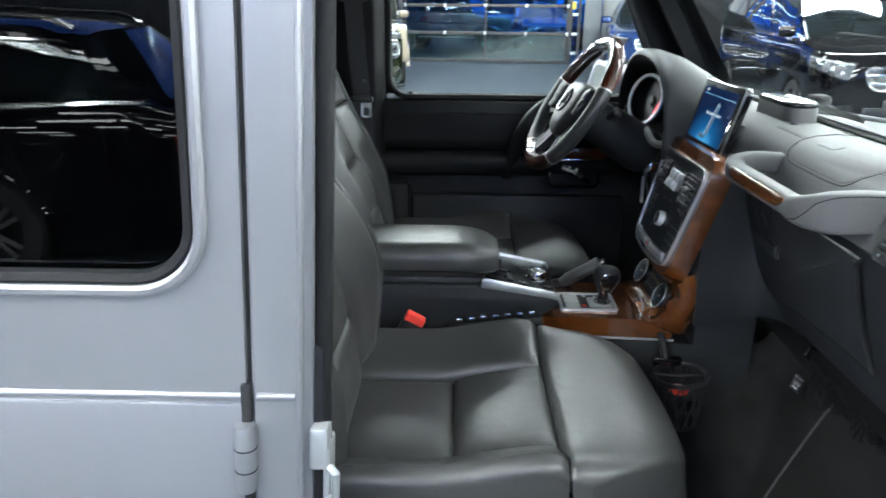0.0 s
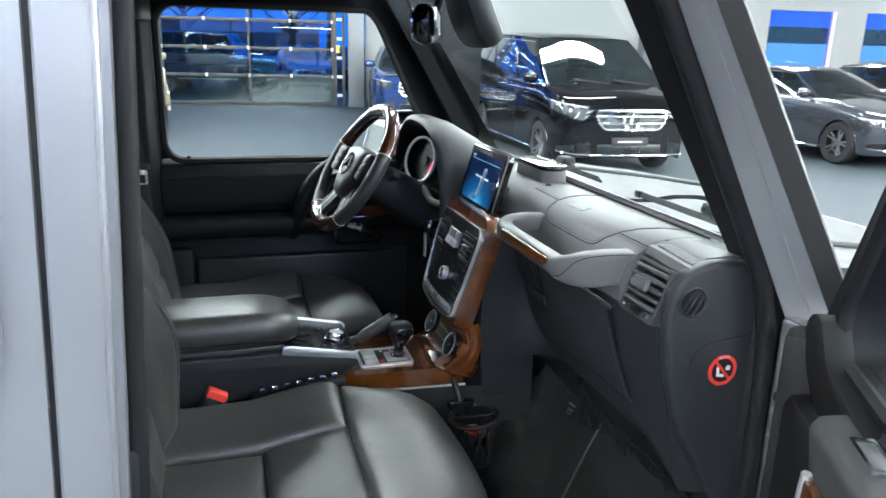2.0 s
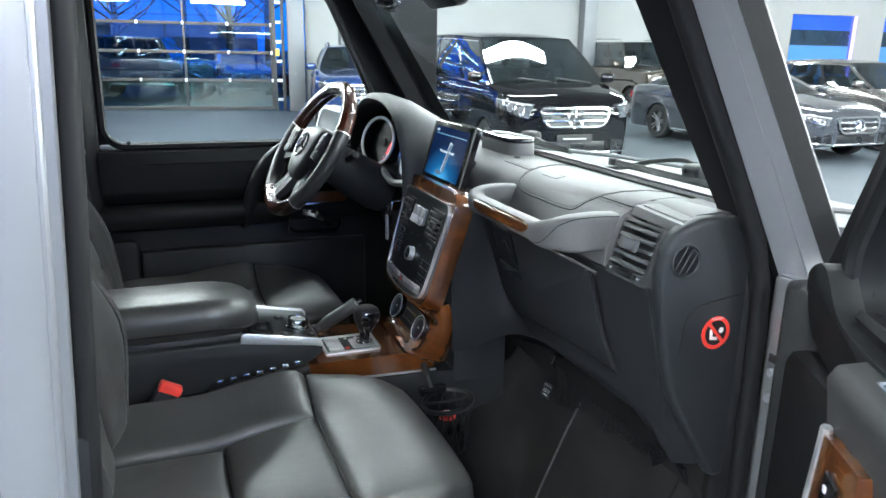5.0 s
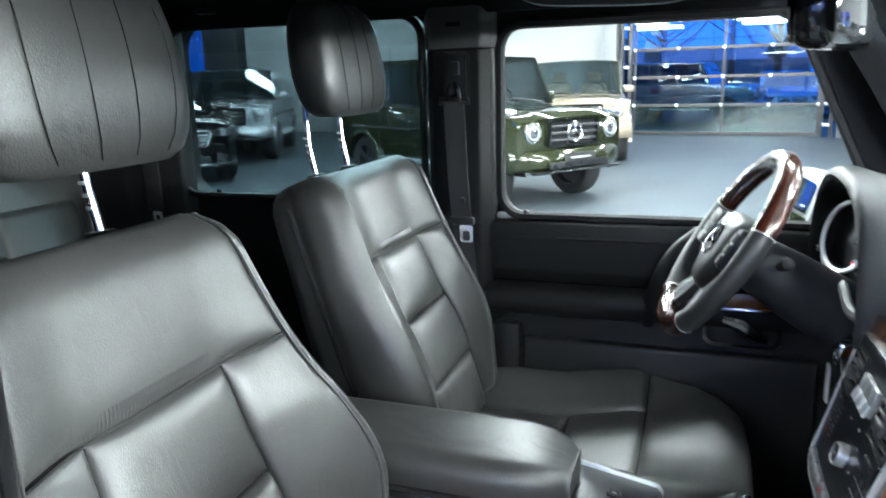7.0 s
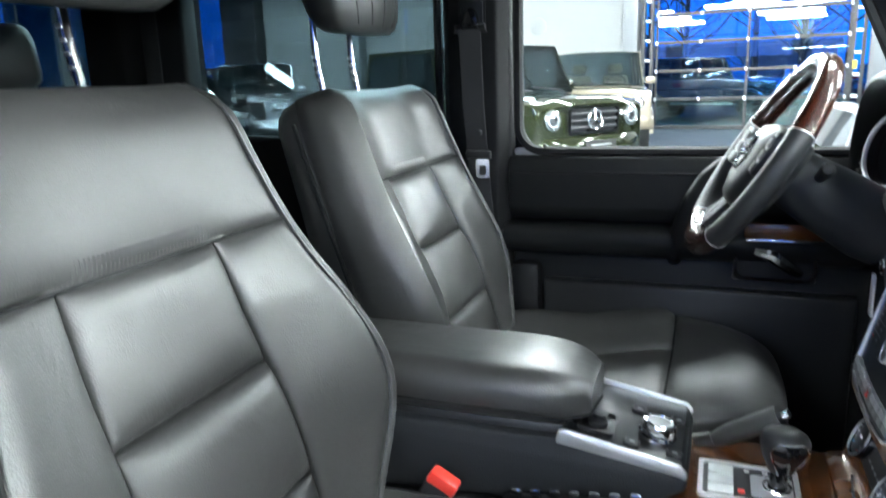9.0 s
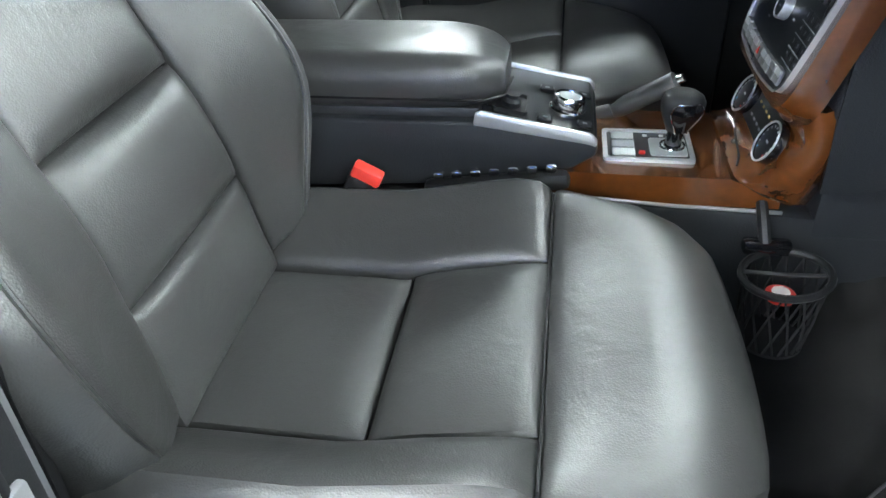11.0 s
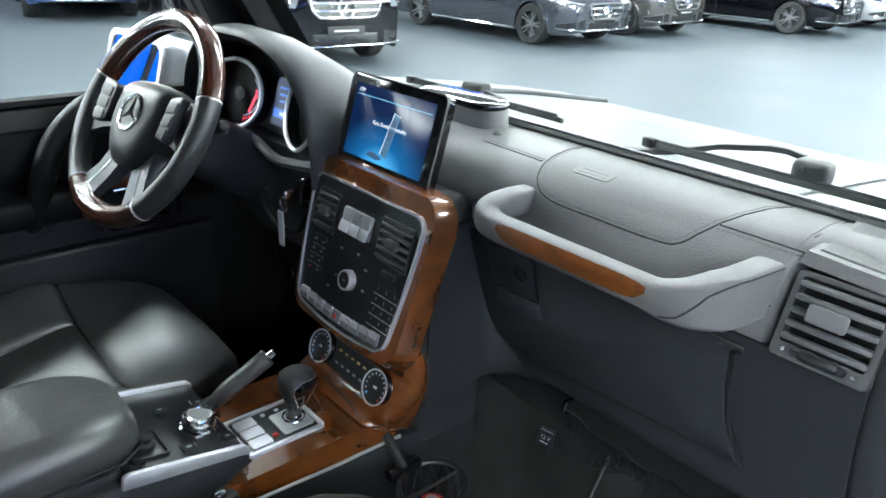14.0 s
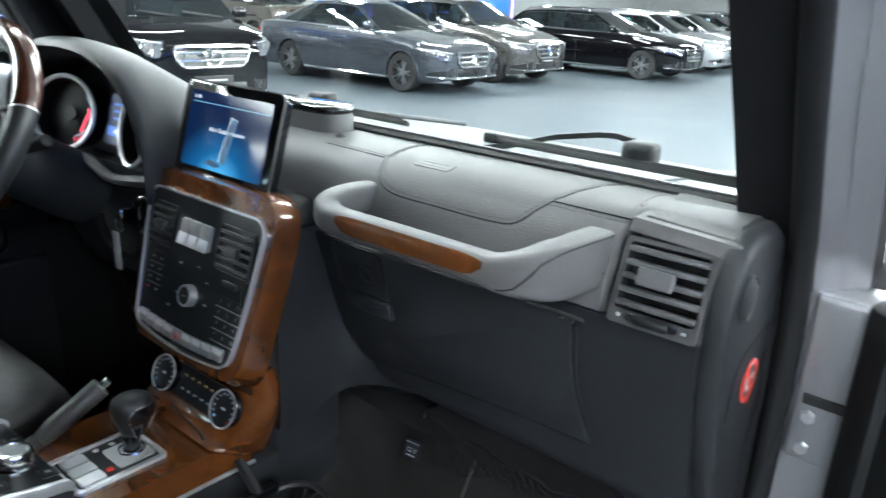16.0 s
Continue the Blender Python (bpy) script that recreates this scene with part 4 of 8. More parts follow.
park(GREEN, -2.74, 9.45, -35, 1.0)
park(parked_car("off_road_car", BEIGE_PAINT, G_SPEC, "sand beige boxy off-road car facing into the hall", "boxy off-road cars", RIM_DARK_ME, cabin=CABIN_TAN), -1.94, 14.65, -80, 1.0)
park(parked_car("off_road_car", LIGHT_PAINT, G_SPEC, "silver boxy off-road car with a black bumper", "boxy off-road cars"), -9.75, 14.05, -66)
park(parked_car("suv", BLACK_PAINT, SUV, "black sport utility car close behind", "parked cars at the wall"), -9.05, 10.35, -43)
park(parked_car("off_road_car", BROWN_PAINT, dict(G_SPEC, rack=True), "brown boxy off-road car with a roof rack", "boxy off-road cars"), 13.0, 16.3, -95)
park(parked_car("off_road_car", NAVY_PAINT, G_SPEC, "dark blue boxy off-road car by the window", "boxy off-road cars"), -11.5, 15.5, -60)

YARD = parked_car("off_road_car", GREY_PAINT, G_SPEC, "grey boxy off-road car in the dusk yard behind the shutter door", "cars in the yard")
YARD.matrix_basis = HALL @ pose(-0.9, 4.6, 0, 0, 0, -8)
WHITE_CAR = parked_car("hatchback", LIGHT_PAINT, HATCH, "white compact car in the dusk yard behind the shutter door", "cars in the yard")
WHITE_CAR.matrix_basis = HALL @ pose(1.7, 8.0, 0, 0, 0, -80)
RED_CAR = parked_car("hatchback", paint("red_car_paint", (0.25, 0.02, 0.02)), HATCH, "red compact car in the dusk yard behind the shutter door", "cars in the yard")
RED_CAR.matrix_basis = HALL @ pose(3.9, 8.4, 0, 0, 0, -80)
sh = thing("yard_shed", hall(-4, 24, 0), "low dark shed across the yard", "shed")
part("wall", hbox(-14, 2.2, 22, 28, 0, 2.7, 0.02), material("shed_wall", (0.20, 0.20, 0.21), 0.8, var=0.25, scale=1.5), sh)
part("roof", hbox(-14.3, 2.5, 21.7, 28.3, 2.7, 2.9, 0.02), STEEL, sh)

# Unseen cars beside the bay, placed for the rear door glass to mirror.
copy_thing(WAGON_CAR, pose(-3.7, -4.6, 0, 0, 0, 176))
copy_thing(SIL, pose(-9.4, -7.2, 0, 0, 0, 168))


# ---- the open car: shell ----
YO = -0.75                     # outer skin on the passenger side
TRIM = material("dark_trim", (0.008, 0.008, 0.009), 0.55, var=0.12, scale=5, bump=0.2, fine=500, spec=0.2)
TRIM_GREY = material("pillar_trim", (0.050, 0.050, 0.051), 0.55, var=0.08, scale=5, bump=0.2, fine=600, spec=0.35)
SEAL = material("door_seal", (0.010, 0.010, 0.011), 0.55, var=0.15, scale=10, bump=0.15, fine=120, spec=0.25)


def lean(bm):
    """Shears the car's uprights forward by a few degrees to fit the camera's view."""
    for v in bm.verts:
        v.co.x += 0.05 * (v.co.z - 1.35)
    return bm


def side(out, y, depth):
    """A pose for plates that lie along the side of the car: plate x is world x, plate y is world z, its front looks out by sign."""
    return Matrix(((1, 0, 0, 0), (0, 0, -out, y), (0, 1, 0, 0), (0, 0, 0, 1)))


def warp(points, slant, x0, x1, z0, z1):
    """Pulls the front top corner of an outline back along the windscreen pillar."""
    return [(x - slant * max(0, (x - x0) / (x1 - x0)) ** 2.0 * max(0, (z - z0) / (z1 - z0)), z) for x, z in points]


def wider(points, k=0.028):
    """An opening drawn out on all sides."""
    cx, cz = sum(p[0] for p in points) / len(points), sum(p[1] for p in points) / len(points)
    return [(x + math.copysign(k, x - cx), z + math.copysign(k, z - cz)) for x, z in points]


car = thing("car_shell", (0.1, 0, 0), "silver boxy off-road car with its front passenger door open", "car")

# rear passenger door, outside
rd = thing("rear_door", (-0.35, YO, 0.6), "closed silver rear door with dark privacy glass and a pressed crease", "car door")
o = rrect(0.868, 1.26, 0.03, 6, -0.364, 1.17)
i = rrect(0.735, 0.455, 0.055, 6, -0.352, 1.525)
part("panel", lean(frame_plate(o, i, side(1, YO, 0), -0.045)), SILVER_PAINT, rd)
ring = [(x, YO - 0.004, z) for x, z in rrect(0.765, 0.485, 0.07, 8, -0.352, 1.525)]
part("window_rim", lean(tube(ring, 0.007, 8, closed=True)), SILVER_PAINT, rd)
ring = [(x, YO + 0.004, z) for x, z in rrect(0.742, 0.462, 0.06, 8, -0.352, 1.525)]
part("window_seal", lean(tube(ring, 0.009, 6, closed=True)), SEAL, rd)
part("window", lean(plate(rrect(0.745, 0.465, 0.055, 6, -0.352, 1.525), side(1, YO + 0.016, 0), -0.005)), TINTED, rd)
part("crease", lean(tube([(-0.79, YO + 0.001, 1.158), (0.066, YO + 0.0025, 1.158)], 0.0055, 10)), SILVER_PAINT, rd)
part("lower_panel_step", lean(prism([(-0.79, 0.56), (0.066, 0.56), (0.066, 1.15), (-0.79, 1.15)], "y", YO - 0.004, YO + 0.01, 0.003)), SILVER_PAINT, rd)
for zc in (1.085, 0.72):
    h = part("hinge", lean(lathe([(0.0, -0.043), (0.011, -0.042), (0.0125, -0.038), (0.0125, 0.038), (0.011, 0.042), (0.0, 0.043)], 16, pose(0.070, YO - 0.008, zc))), SILVER_PAINT, rd)
    for dz in (-0.014, 0.014):
        part("joint", lean(lathe([(0.0129, -0.0008), (0.0129, 0.0008)], 16, pose(0.070, YO - 0.008, zc + dz))), RUBBER, h)
part("hinge_recess", lean(box((0.070, YO + 0.006, 1.10), (0.013, 0.02, 0.15), 0.004)), RUBBER, rd)

# pillar between the doors
part("b_pillar", lean(prism([(0.0765, YO + 0.003), (0.0795, YO), (0.124, YO), (0.128, YO + 0.003), (0.129, YO + 0.014), (0.131, YO + 0.017), (0.139, YO + 0.018), (0.141, YO + 0.024), (0.133, -0.665), (0.0765, -0.665)], "z", 0.50, 1.82)), SILVER_PAINT, car)
part("pillar_bead", lean(tube([(0.1285, YO + 0.004, 0.52), (0.1285, YO + 0.004, 1.80)], 0.004, 8)), SILVER_PAINT, car)
part("pillar_crease", lean(tube([(0.082, YO + 0.001, 1.158), (0.124, YO + 0.0025, 1.158)], 0.0055, 10)), SILVER_PAINT, car)
part("gap_seal", lean(box((0.071, YO + 0.024, 1.15), (0.02, 0.03, 1.3), 0.004)), RUBBER, car)
part("door_seal", lean(tube([(0.149, YO + 0.034, 0.52), (0.149, YO + 0.034, 1.80)], 0.0105, 10)), SEAL, car)
part("door_seal", lean(prism([(0.138, -0.712), (0.148, -0.708), (0.140, -0.680), (0.130, -0.680)], "z", 0.50, 1.80, 0.004)), TRIM, car)
part("pillar_trim", lean(prism([(0.06, -0.664), (0.136, -0.664), (0.125, -0.645), (0.06, -0.645)], "z", 0.60, 1.78, 0.006)), TRIM, car)
part("pillar_cover", lean(box((0.142, -0.705, 1.02), (0.02, 0.045, 0.38), 0.006)), PLASTIC, car)
lock = part("door_striker", lean(box((0.148, YO + 0.022, 1.085), (0.022, 0.03, 0.055), 0.005)), SATIN, car)
part("striker_bar", lean(tube([(0.162, YO + 0.008, 1.062), (0.170, YO - 0.004, 1.062), (0.170, YO - 0.004, 1.022), (0.162, YO + 0.008, 1.022)], 0.005, 8)), SATIN, lock)
part("striker_plate", lean(box((0.157, YO + 0.030, 1.04), (0.008, 0.04, 0.09), 0.003)), SATIN, lock)

# roof, header rails and headliner
part("roof", box((-0.93, 0, 1.905), (3.06, 1.42, 0.05), 0.02, 3), SILVER_PAINT, car)
part("headliner", box((-0.93, 0, 1.85), (3.0, 1.30, 0.03), 0.01), HEADLINER, car)
for s in (-1, 1):
    part("roof_rail", prism([(s * 0.745, 1.78), (s * 0.75, 1.90), (s * 0.60, 1.90), (s * 0.60, 1.86), (s * 0.655, 1.775)], "x", -2.4, 0.60, 0.004), TRIM if s > 0 else SILVER_PAINT, car)
part("roof_trim", prism([(-0.655, 1.772), (-0.64, 1.775), (-0.59, 1.845), (-0.60, 1.86), (-0.66, 1.80)], "x", -2.4, 0.60), HEADLINER, car)
part("roof_trim", prism([(0.66, 1.765), (0.645, 1.765), (0.56, 1.845), (0.60, 1.86), (0.66, 1.80)], "x", -2.4, 0.60), HEADLINER, car)
part("windscreen_header", prism([(0.54, 1.80), (0.66, 1.78), (0.66, 1.84), (0.60, 1.91), (0.52, 1.86)], "y", -0.70, 0.70, 0.01), TRIM, car)
part("grab_handle", tube(bez([(0.16, 0.60, 1.80), (0.18, 0.575, 1.785), (0.24, 0.565, 1.772), (0.44, 0.565, 1.765), (0.50, 0.575, 1.78), (0.52, 0.60, 1.795)], 5), 0.012, 8), PLASTIC, car)
for x in (-0.62, -0.28):
    part("coat_hook", box((x, 0.60, 1.80), (0.05, 0.02, 0.014), 0.005), PLASTIC, car)
part("sun_visor", box((0.50, -0.33, 1.822), (0.15, 0.46, 0.018), 0.008, 3, m=Matrix.Rotation(radians(8), 4, "Y")), HEADLINER, car)
part("sun_visor", box((0.50, 0.33, 1.822), (0.15, 0.42, 0.018), 0.008, 3, m=Matrix.Rotation(radians(8), 4, "Y")), TRIM_GREY, car)

# windscreen with its pillars
part("windscreen", rings(bmesh.new(), [[(1.015, -0.64, 1.345), (1.015, 0.64, 1.345), (0.645, 0.60, 1.80), (0.645, -0.60, 1.80)], [(1.020, -0.64, 1.349), (1.020, 0.64, 1.349), (0.650, 0.60, 1.804), (0.650, -0.60, 1.804)]]), CLEAR, car)


def beam(cross_top, cross_low, ext=0.12):
    """A strip of the slanted pillar between two outlines given as (x, y), at heights 1.70 and 1.36."""
    rows = []
    for z in (1.70 + ext, 1.70, 1.53, 1.36, 1.25):
        f = (1.70 - z) / 0.34
        rows.append([(a[0] + (b[0] - a[0]) * f, a[1] + (b[1] - a[1]) * f, z) for a, b in zip(cross_top, cross_low)])
    return rings(bmesh.new(), rows)


for s in (1, -1):
    def m(pts):
        return [(x, -s * abs(y)) for x, y in pts]
    nm = car
    dx = 0.0 if s > 0 else -0.015
    p0, p1, p2, p3, p4, p5 = (0.751, .62), (0.775, .70), (0.794, .745), (0.829, .748), (0.835, .745), (0.845, .63)
    q0, q1, q2, q3, q4, q5 = (0.955, .625), (0.962, .70), (1.000, .745), (1.040, .748), (1.046, .745), (1.06, .64)
    part("a_pillar_trim", beam(m([p0, p1, (0.80, .70), (0.80, .61)]), m([q0, q1, (1.0, .70), (1.0, .62)])), TRIM, nm)
    part("a_pillar", beam(m([p1, p2, (0.83, .74), (0.80, .70)]), m([q1, q2, (1.03, .74), (0.995, .70)])), SILVER_PAINT, nm)
    part("a_pillar_bead", beam(m([(0.783, .722), (0.788, .730), (0.793, .727), (0.790, .720)]), m([(0.978, .720), (0.983, .728), (0.990, .726), (0.986, .718)])), SILVER_PAINT, nm)
    part("a_pillar_seal", beam(m([p2, p3, (0.83, .735), (0.80, .735)]), m([q2, q3, (1.04, .735), (1.005, .735)])), SEAL, nm)
    part("a_pillar_edge", beam(m([p3, p4, p5, (0.835, .73)]), m([q3, q4, q5, (1.04, .73)])), TRIM_GREY, nm)
    # hinge pillar under the windscreen pillar
    part("hinge_pillar", prism([(1.006, -s * 0.700), (1.008, -s * 0.760), (1.016, -s * 0.768), (1.062, -s * 0.768), (1.062, -s * 0.690), (1.012, -s * 0.690)], "z", 0.5, 1.282, 0.004), SILVER_PAINT, nm)
    for z in (0.80, 1.185):
        hp_ = part("door_hinge", box((1.001, -s * 0.735, z), (0.012, 0.056, 0.19), 0.005, 3), SILVER_PAINT, nm)
        part("hinge_gap", box((0.9945, -s * 0.738, z - 0.020), (0.004, 0.046, 0.012), 0.001, 1), RUBBER, hp_)
        for dz in (-0.040, -0.078):
            part("bolt", lathe([(0.008, 0), (0.008, 0.004), (0.006, 0.006), (0, 0.006)], 6, axis_pose((0.995, -s * 0.724, z + dz), (-1, 0, 0))), SATIN, hp_)
part("door_seal", tube(bez([(0.700, -0.688, 1.82), (0.766, -0.688, 1.70), (0.860, -0.688, 1.53), (0.950, -0.690, 1.365), (0.976, -0.690, 1.30), (0.990, -0.692, 1.20), (0.992, -0.693, 0.9), (0.992, -0.693, 0.55)], 5), 0.013, 10), SEAL, car)
part("hinge_trim", prism([(0.968, -0.664), (1.005, -0.692), (1.02, -0.68), (1.02, -0.60), (0.968, -0.60)], "z", 0.5, 1.34, 0.006), TRIM, car)

# driver's side: doors seen from inside, pillars and windows
dd = thing("driver_door", (0.45, 0.66, 0.6), "closed driver's door with black trim, armrest and map pocket", "car door")
o = rrect(0.97, 1.26, 0.02, 6, 0.545, 1.19)
i = warp(rrect(0.80, 0.435, 0.06, 6, 0.487, 1.525), 0.20, 0.087, 0.887, 1.31, 1.74)
part("door_frame", frame_plate(o, i, side(-1, 0.70, 0), 0.045), TRIM, dd)
part("outer_skin", frame_plate(o, wider(i), side(-1, 0.745, 0), 0.02), SILVER_PAINT, dd)
ring = [(x, 0.674, z) for x, z in warp(rrect(0.79, 0.425, 0.055, 8, 0.487, 1.525), 0.20, 0.087, 0.887, 1.31, 1.74)]
part("window_seal", tube(ring, 0.010, 6, closed=True), SEAL, dd)
part("window", plate(warp(rrect(0.82, 0.455, 0.06, 6, 0.487, 1.525), 0.20, 0.087, 0.887, 1.31, 1.74), side(-1, 0.71, 0), 0.004), CLEAR, dd)
part("sill_strip", box((0.48, 0.688, 1.309), (0.80, 0.02, 0.016), 0.006), SATIN, dd)
part("upper_panel", prism([(0.655, 1.302), (0.69, 1.302), (0.69, 1.16), (0.665, 1.16), (0.648, 1.19), (0.645, 1.27)], "x", 0.075, 0.92, 0.006), DOOR_BLACK, dd)
part("panel_seam", tube([(0.08, 0.6445, 1.268), (0.90, 0.6445, 1.268)], 0.003, 6), SEAL, dd)
part("armrest", prism([(0.585, 1.150), (0.60, 1.158), (0.67, 1.158), (0.69, 1.10), (0.66, 1.085), (0.60, 1.10), (0.584, 1.125)], "x", 0.075, 0.78, 0.008), DOOR_BLACK, dd)
part("lower_panel", box((0.50, 0.672, 0.88), (0.84, 0.03, 0.42), 0.01), DOOR_BLACK, dd)
part("map_pocket", prism([(0.62, 0.66), (0.625, 1.03), (0.635, 1.035), (0.66, 1.03), (0.66, 0.66)], "x", 0.16, 0.78, 0.008), PLASTIC, dd)
part("pocket_bolster", box((0.118, 0.64, 0.90), (0.07, 0.05, 0.34), 0.02), TRIM, dd)
hl_ = bez([(0.600, 0.650, 1.316), (0.552, 0.622, 1.306), (0.503, 0.602, 1.270), (0.474, 0.597, 1.226), (0.452, 0.598, 1.170), (0.438, 0.606, 1.118), (0.436, 0.640, 1.090)], 5)
part("pull_handle", tube(hl_, [0.014 + 0.008 * math.sin(math.pi * k / (len(hl_) - 1)) for k in range(len(hl_))], 12), DOOR_BLACK, dd, "padded black pull handle")
lev = part("lever_tray", frame_plate(rrect(0.15, 0.085, 0.02, 5, 0.625, 1.108), rrect(0.135, 0.07, 0.016, 5, 0.625, 1.108), side(-1, 0.592, 0), 0.012), GLOSS_BLACK, dd)
part("door_lever", tube([(0.588, 0.583, 1.128), (0.62, 0.578, 1.122), (0.66, 0.585, 1.092), (0.672, 0.59, 1.085)], [0.009, 0.014, 0.011, 0.007], 8), CHROME, lev)
part("tray_back", box((0.625, 0.602, 1.108), (0.15, 0.008, 0.085), 0.002), PANEL_BLACK, lev)
part("wood_strip", box((0.64, 0.590, 1.168), (0.15, 0.012, 0.032), 0.006), WALNUT, dd)
part("chrome_line", box((0.64, 0.583, 1.150), (0.14, 0.006, 0.006), 0.002), CHROME, dd)
part("lock_pin", lathe([(0.006, 0), (0.006, 0.018), (0.004, 0.022), (0, 0.023)], 10, pose(0.153, 0.672, 1.305)), RUBBER, dd)

bp = thing("belt_pillar", (0.0, 0.66, 0.6), "dark pillar trim with the driver's seat belt and its buckle tongue", "pillar")
part("lower_trim", prism([(-0.075, 0.66), (-0.055, 0.635), (0.055, 0.635), (0.078, 0.66), (0.078, 0.72), (-0.075, 0.72)], "z", 0.60, 1.69, 0.006), TRIM, bp)
part("upper_trim", prism([(-0.078, 0.655), (-0.06, 0.63), (0.06, 0.63), (0.08, 0.655), (0.08, 0.72), (-0.078, 0.72)], "z", 1.69, 1.79, 0.006), TRIM_GREY, bp)
part("airbag_mark", frame_plate(rrect(0.060, 0.038, 0.012, 4, 0.0, 1.742), rrect(0.050, 0.028, 0.009, 4, 0.0, 1.742), side(-1, 0.632, 0), 0.004), TRIM_GREY, bp)
part("mark_bar", box((0.0, 0.629, 1.742), (0.034, 0.002, 0.010), 0), TRIM, bp)
slot = part("height_slider", frame_plate(rrect(0.062, 0.115, 0.012, 4, 0.002, 1.628), rrect(0.044, 0.098, 0.008, 4, 0.002, 1.628), side(-1, 0.634, 0), 0.010), PLASTIC, bp)
part("slider_back", box((0.002, 0.633, 1.628), (0.05, 0.004, 0.10), 0.001), PANEL_BLACK, slot)
part("release_button", box((0.002, 0.627, 1.648), (0.022, 0.012, 0.03), 0.004), PLASTIC, slot)
anc = part("belt_anchor", prism([(-0.020, 1.575), (0.024, 1.575), (0.016, 1.612), (0.004, 1.622), (-0.010, 1.612)], "y", 0.612, 0.632, 0.005), GLOSS_BLACK, bp)
part("anchor_loop", tube([(-0.034, 0.618, 1.572), (0.038, 0.618, 1.572), (0.036, 0.616, 1.582), (-0.030, 0.616, 1.582)], 0.004, 8, closed=True), PLASTIC, anc)
part("belt", rings(bmesh.new(), [[(-0.022, 0.614, 1.575), (0.026, 0.614, 1.575), (0.026, 0.617, 1.575), (-0.022, 0.617, 1.575)], [(-0.012, 0.600, 1.42), (0.036, 0.598, 1.42), (0.036, 0.601, 1.42), (-0.012, 0.603, 1.42)], [(0.0, 0.592, 1.30), (0.046, 0.590, 1.30), (0.046, 0.593, 1.30), (0.0, 0.595, 1.30)], [(0.02, 0.60, 1.02), (0.066, 0.60, 1.02), (0.066, 0.603, 1.02), (0.02, 0.603, 1.02)]]), WEBBING, bp)
tg = part("buckle_tongue", frame_plate(rrect(0.030, 0.040, 0.006, 4, 0.034, 1.282), rrect(0.016, 0.022, 0.004, 4, 0.034, 1.278), side(-1, 0.588, 0), 0.006), CHROME, bp)
part("tongue_grip", box((0.025, 0.589, 1.312), (0.058, 0.012, 0.018), 0.005), PLASTIC, tg)
part("stop_button", lathe([(0.006, 0), (0.005, 0.004), (0, 0.005)], 10, axis_pose((0.028, 0.590, 1.36), (0, -1, 0))), PLASTIC, bp)

lr = thing("car_wall", (-0.9, 0.68, 0.6), "dark trimmed car side with privacy glass behind the driver", "car side")
o = rrect(0.97, 1.20, 0.02, 6, -0.555, 1.20)
i = rrect(0.715, 0.440, 0.06, 6, -0.440, 1.555)
part("door_frame", frame_plate(o, i, side(-1, 0.70, 0), 0.05), TRIM, lr)
part("window_seal", tube([(x, 0.660, z) for x, z in rrect(0.705, 0.430, 0.055, 8, -0.440, 1.555)], 0.009, 6, closed=True), SEAL, lr)
part("window", plate(rrect(0.73, 0.455, 0.06, 6, -0.440, 1.555), side(-1, 0.70, 0), 0.004), PRIVACY, lr)
part("sill_strip", box((-0.43, 0.688, 1.336), (0.58, 0.018, 0.012), 0.005), SATIN, lr)
part("lock_pin", lathe([(0.006, 0), (0.006, 0.016), (0, 0.019)], 10, pose(-0.68, 0.665, 1.338)), RUBBER, lr)
part("outer_skin", frame_plate(o, wider(i), side(-1, 0.745, 0), 0.02), SILVER_PAINT, lr)
o = rrect(1.02, 1.20, 0.02, 6, -1.55, 1.20)
i = rrect(0.80, 0.42, 0.05, 6, -1.50, 1.565)
part("quarter_frame", frame_plate(o, i, side(-1, 0.70, 0), 0.05), TRIM, lr)
part("quarter_window", plate(rrect(0.82, 0.44, 0.05, 6, -1.50, 1.565), side(-1, 0.70, 0), 0.004), PRIVACY, lr)
part("outer_skin", frame_plate(o, wider(i), side(-1, 0.745, 0), 0.02), SILVER_PAINT, lr)
part("column_trim", prism([(-0.93, 0.60), (-0.77, 0.64), (-0.77, 0.70), (-1.06, 0.70), (-1.06, 0.60)], "z", 0.60, 1.80, 0.01), TRIM, lr)
part("buckle_tongue", frame_plate(rrect(0.026, 0.034, 0.005, 4, -0.84, 1.285), rrect(0.016, 0.020, 0.004, 4, -0.84, 1.282), side(-1, 0.605, 0), 0.005), SATIN, lr)
part("belt", box((-0.845, 0.607, 1.53), (0.05, 0.004, 0.46), 0.001), WEBBING, lr)

# rear wall, floor and firewall close the cabin
part("rear_wall", box((-2.42, 0, 1.2), (0.05, 1.42, 1.3), 0.02), TRIM, car)
part("rear_side_panel", box((-1.55, -0.70, 1.2), (1.5, 0.05, 1.2), 0.01), SILVER_PAINT, car)
part("floor_pan", box((-0.72, 0, 0.55), (3.6, 1.40, 0.06), 0.01), CARPET, car)
part("sill_plate", box((0.58, -0.70, 0.585), (0.86, 0.10, 0.03), 0.01), SATIN, car)
part("firewall", rings(bmesh.new(), [[(0.985, -0.66, 1.12), (0.985, 0.66, 1.12), (1.05, 0.66, 1.12), (1.05, -0.66, 1.12)], [(0.955, -0.66, 0.93), (0.955, 0.66, 0.93), (1.05, 0.66, 0.93), (1.05, -0.66, 0.93)], [(0.99, -0.66, 0.83), (0.99, 0.66, 0.83), (1.1, 0.66, 0.83), (1.1, -0.66, 0.83)], [(0.86, -0.66, 0.60), (0.86, 0.66, 0.60), (0.95, 0.66, 0.56), (0.95, -0.66, 0.56)]]), CARPET, car)
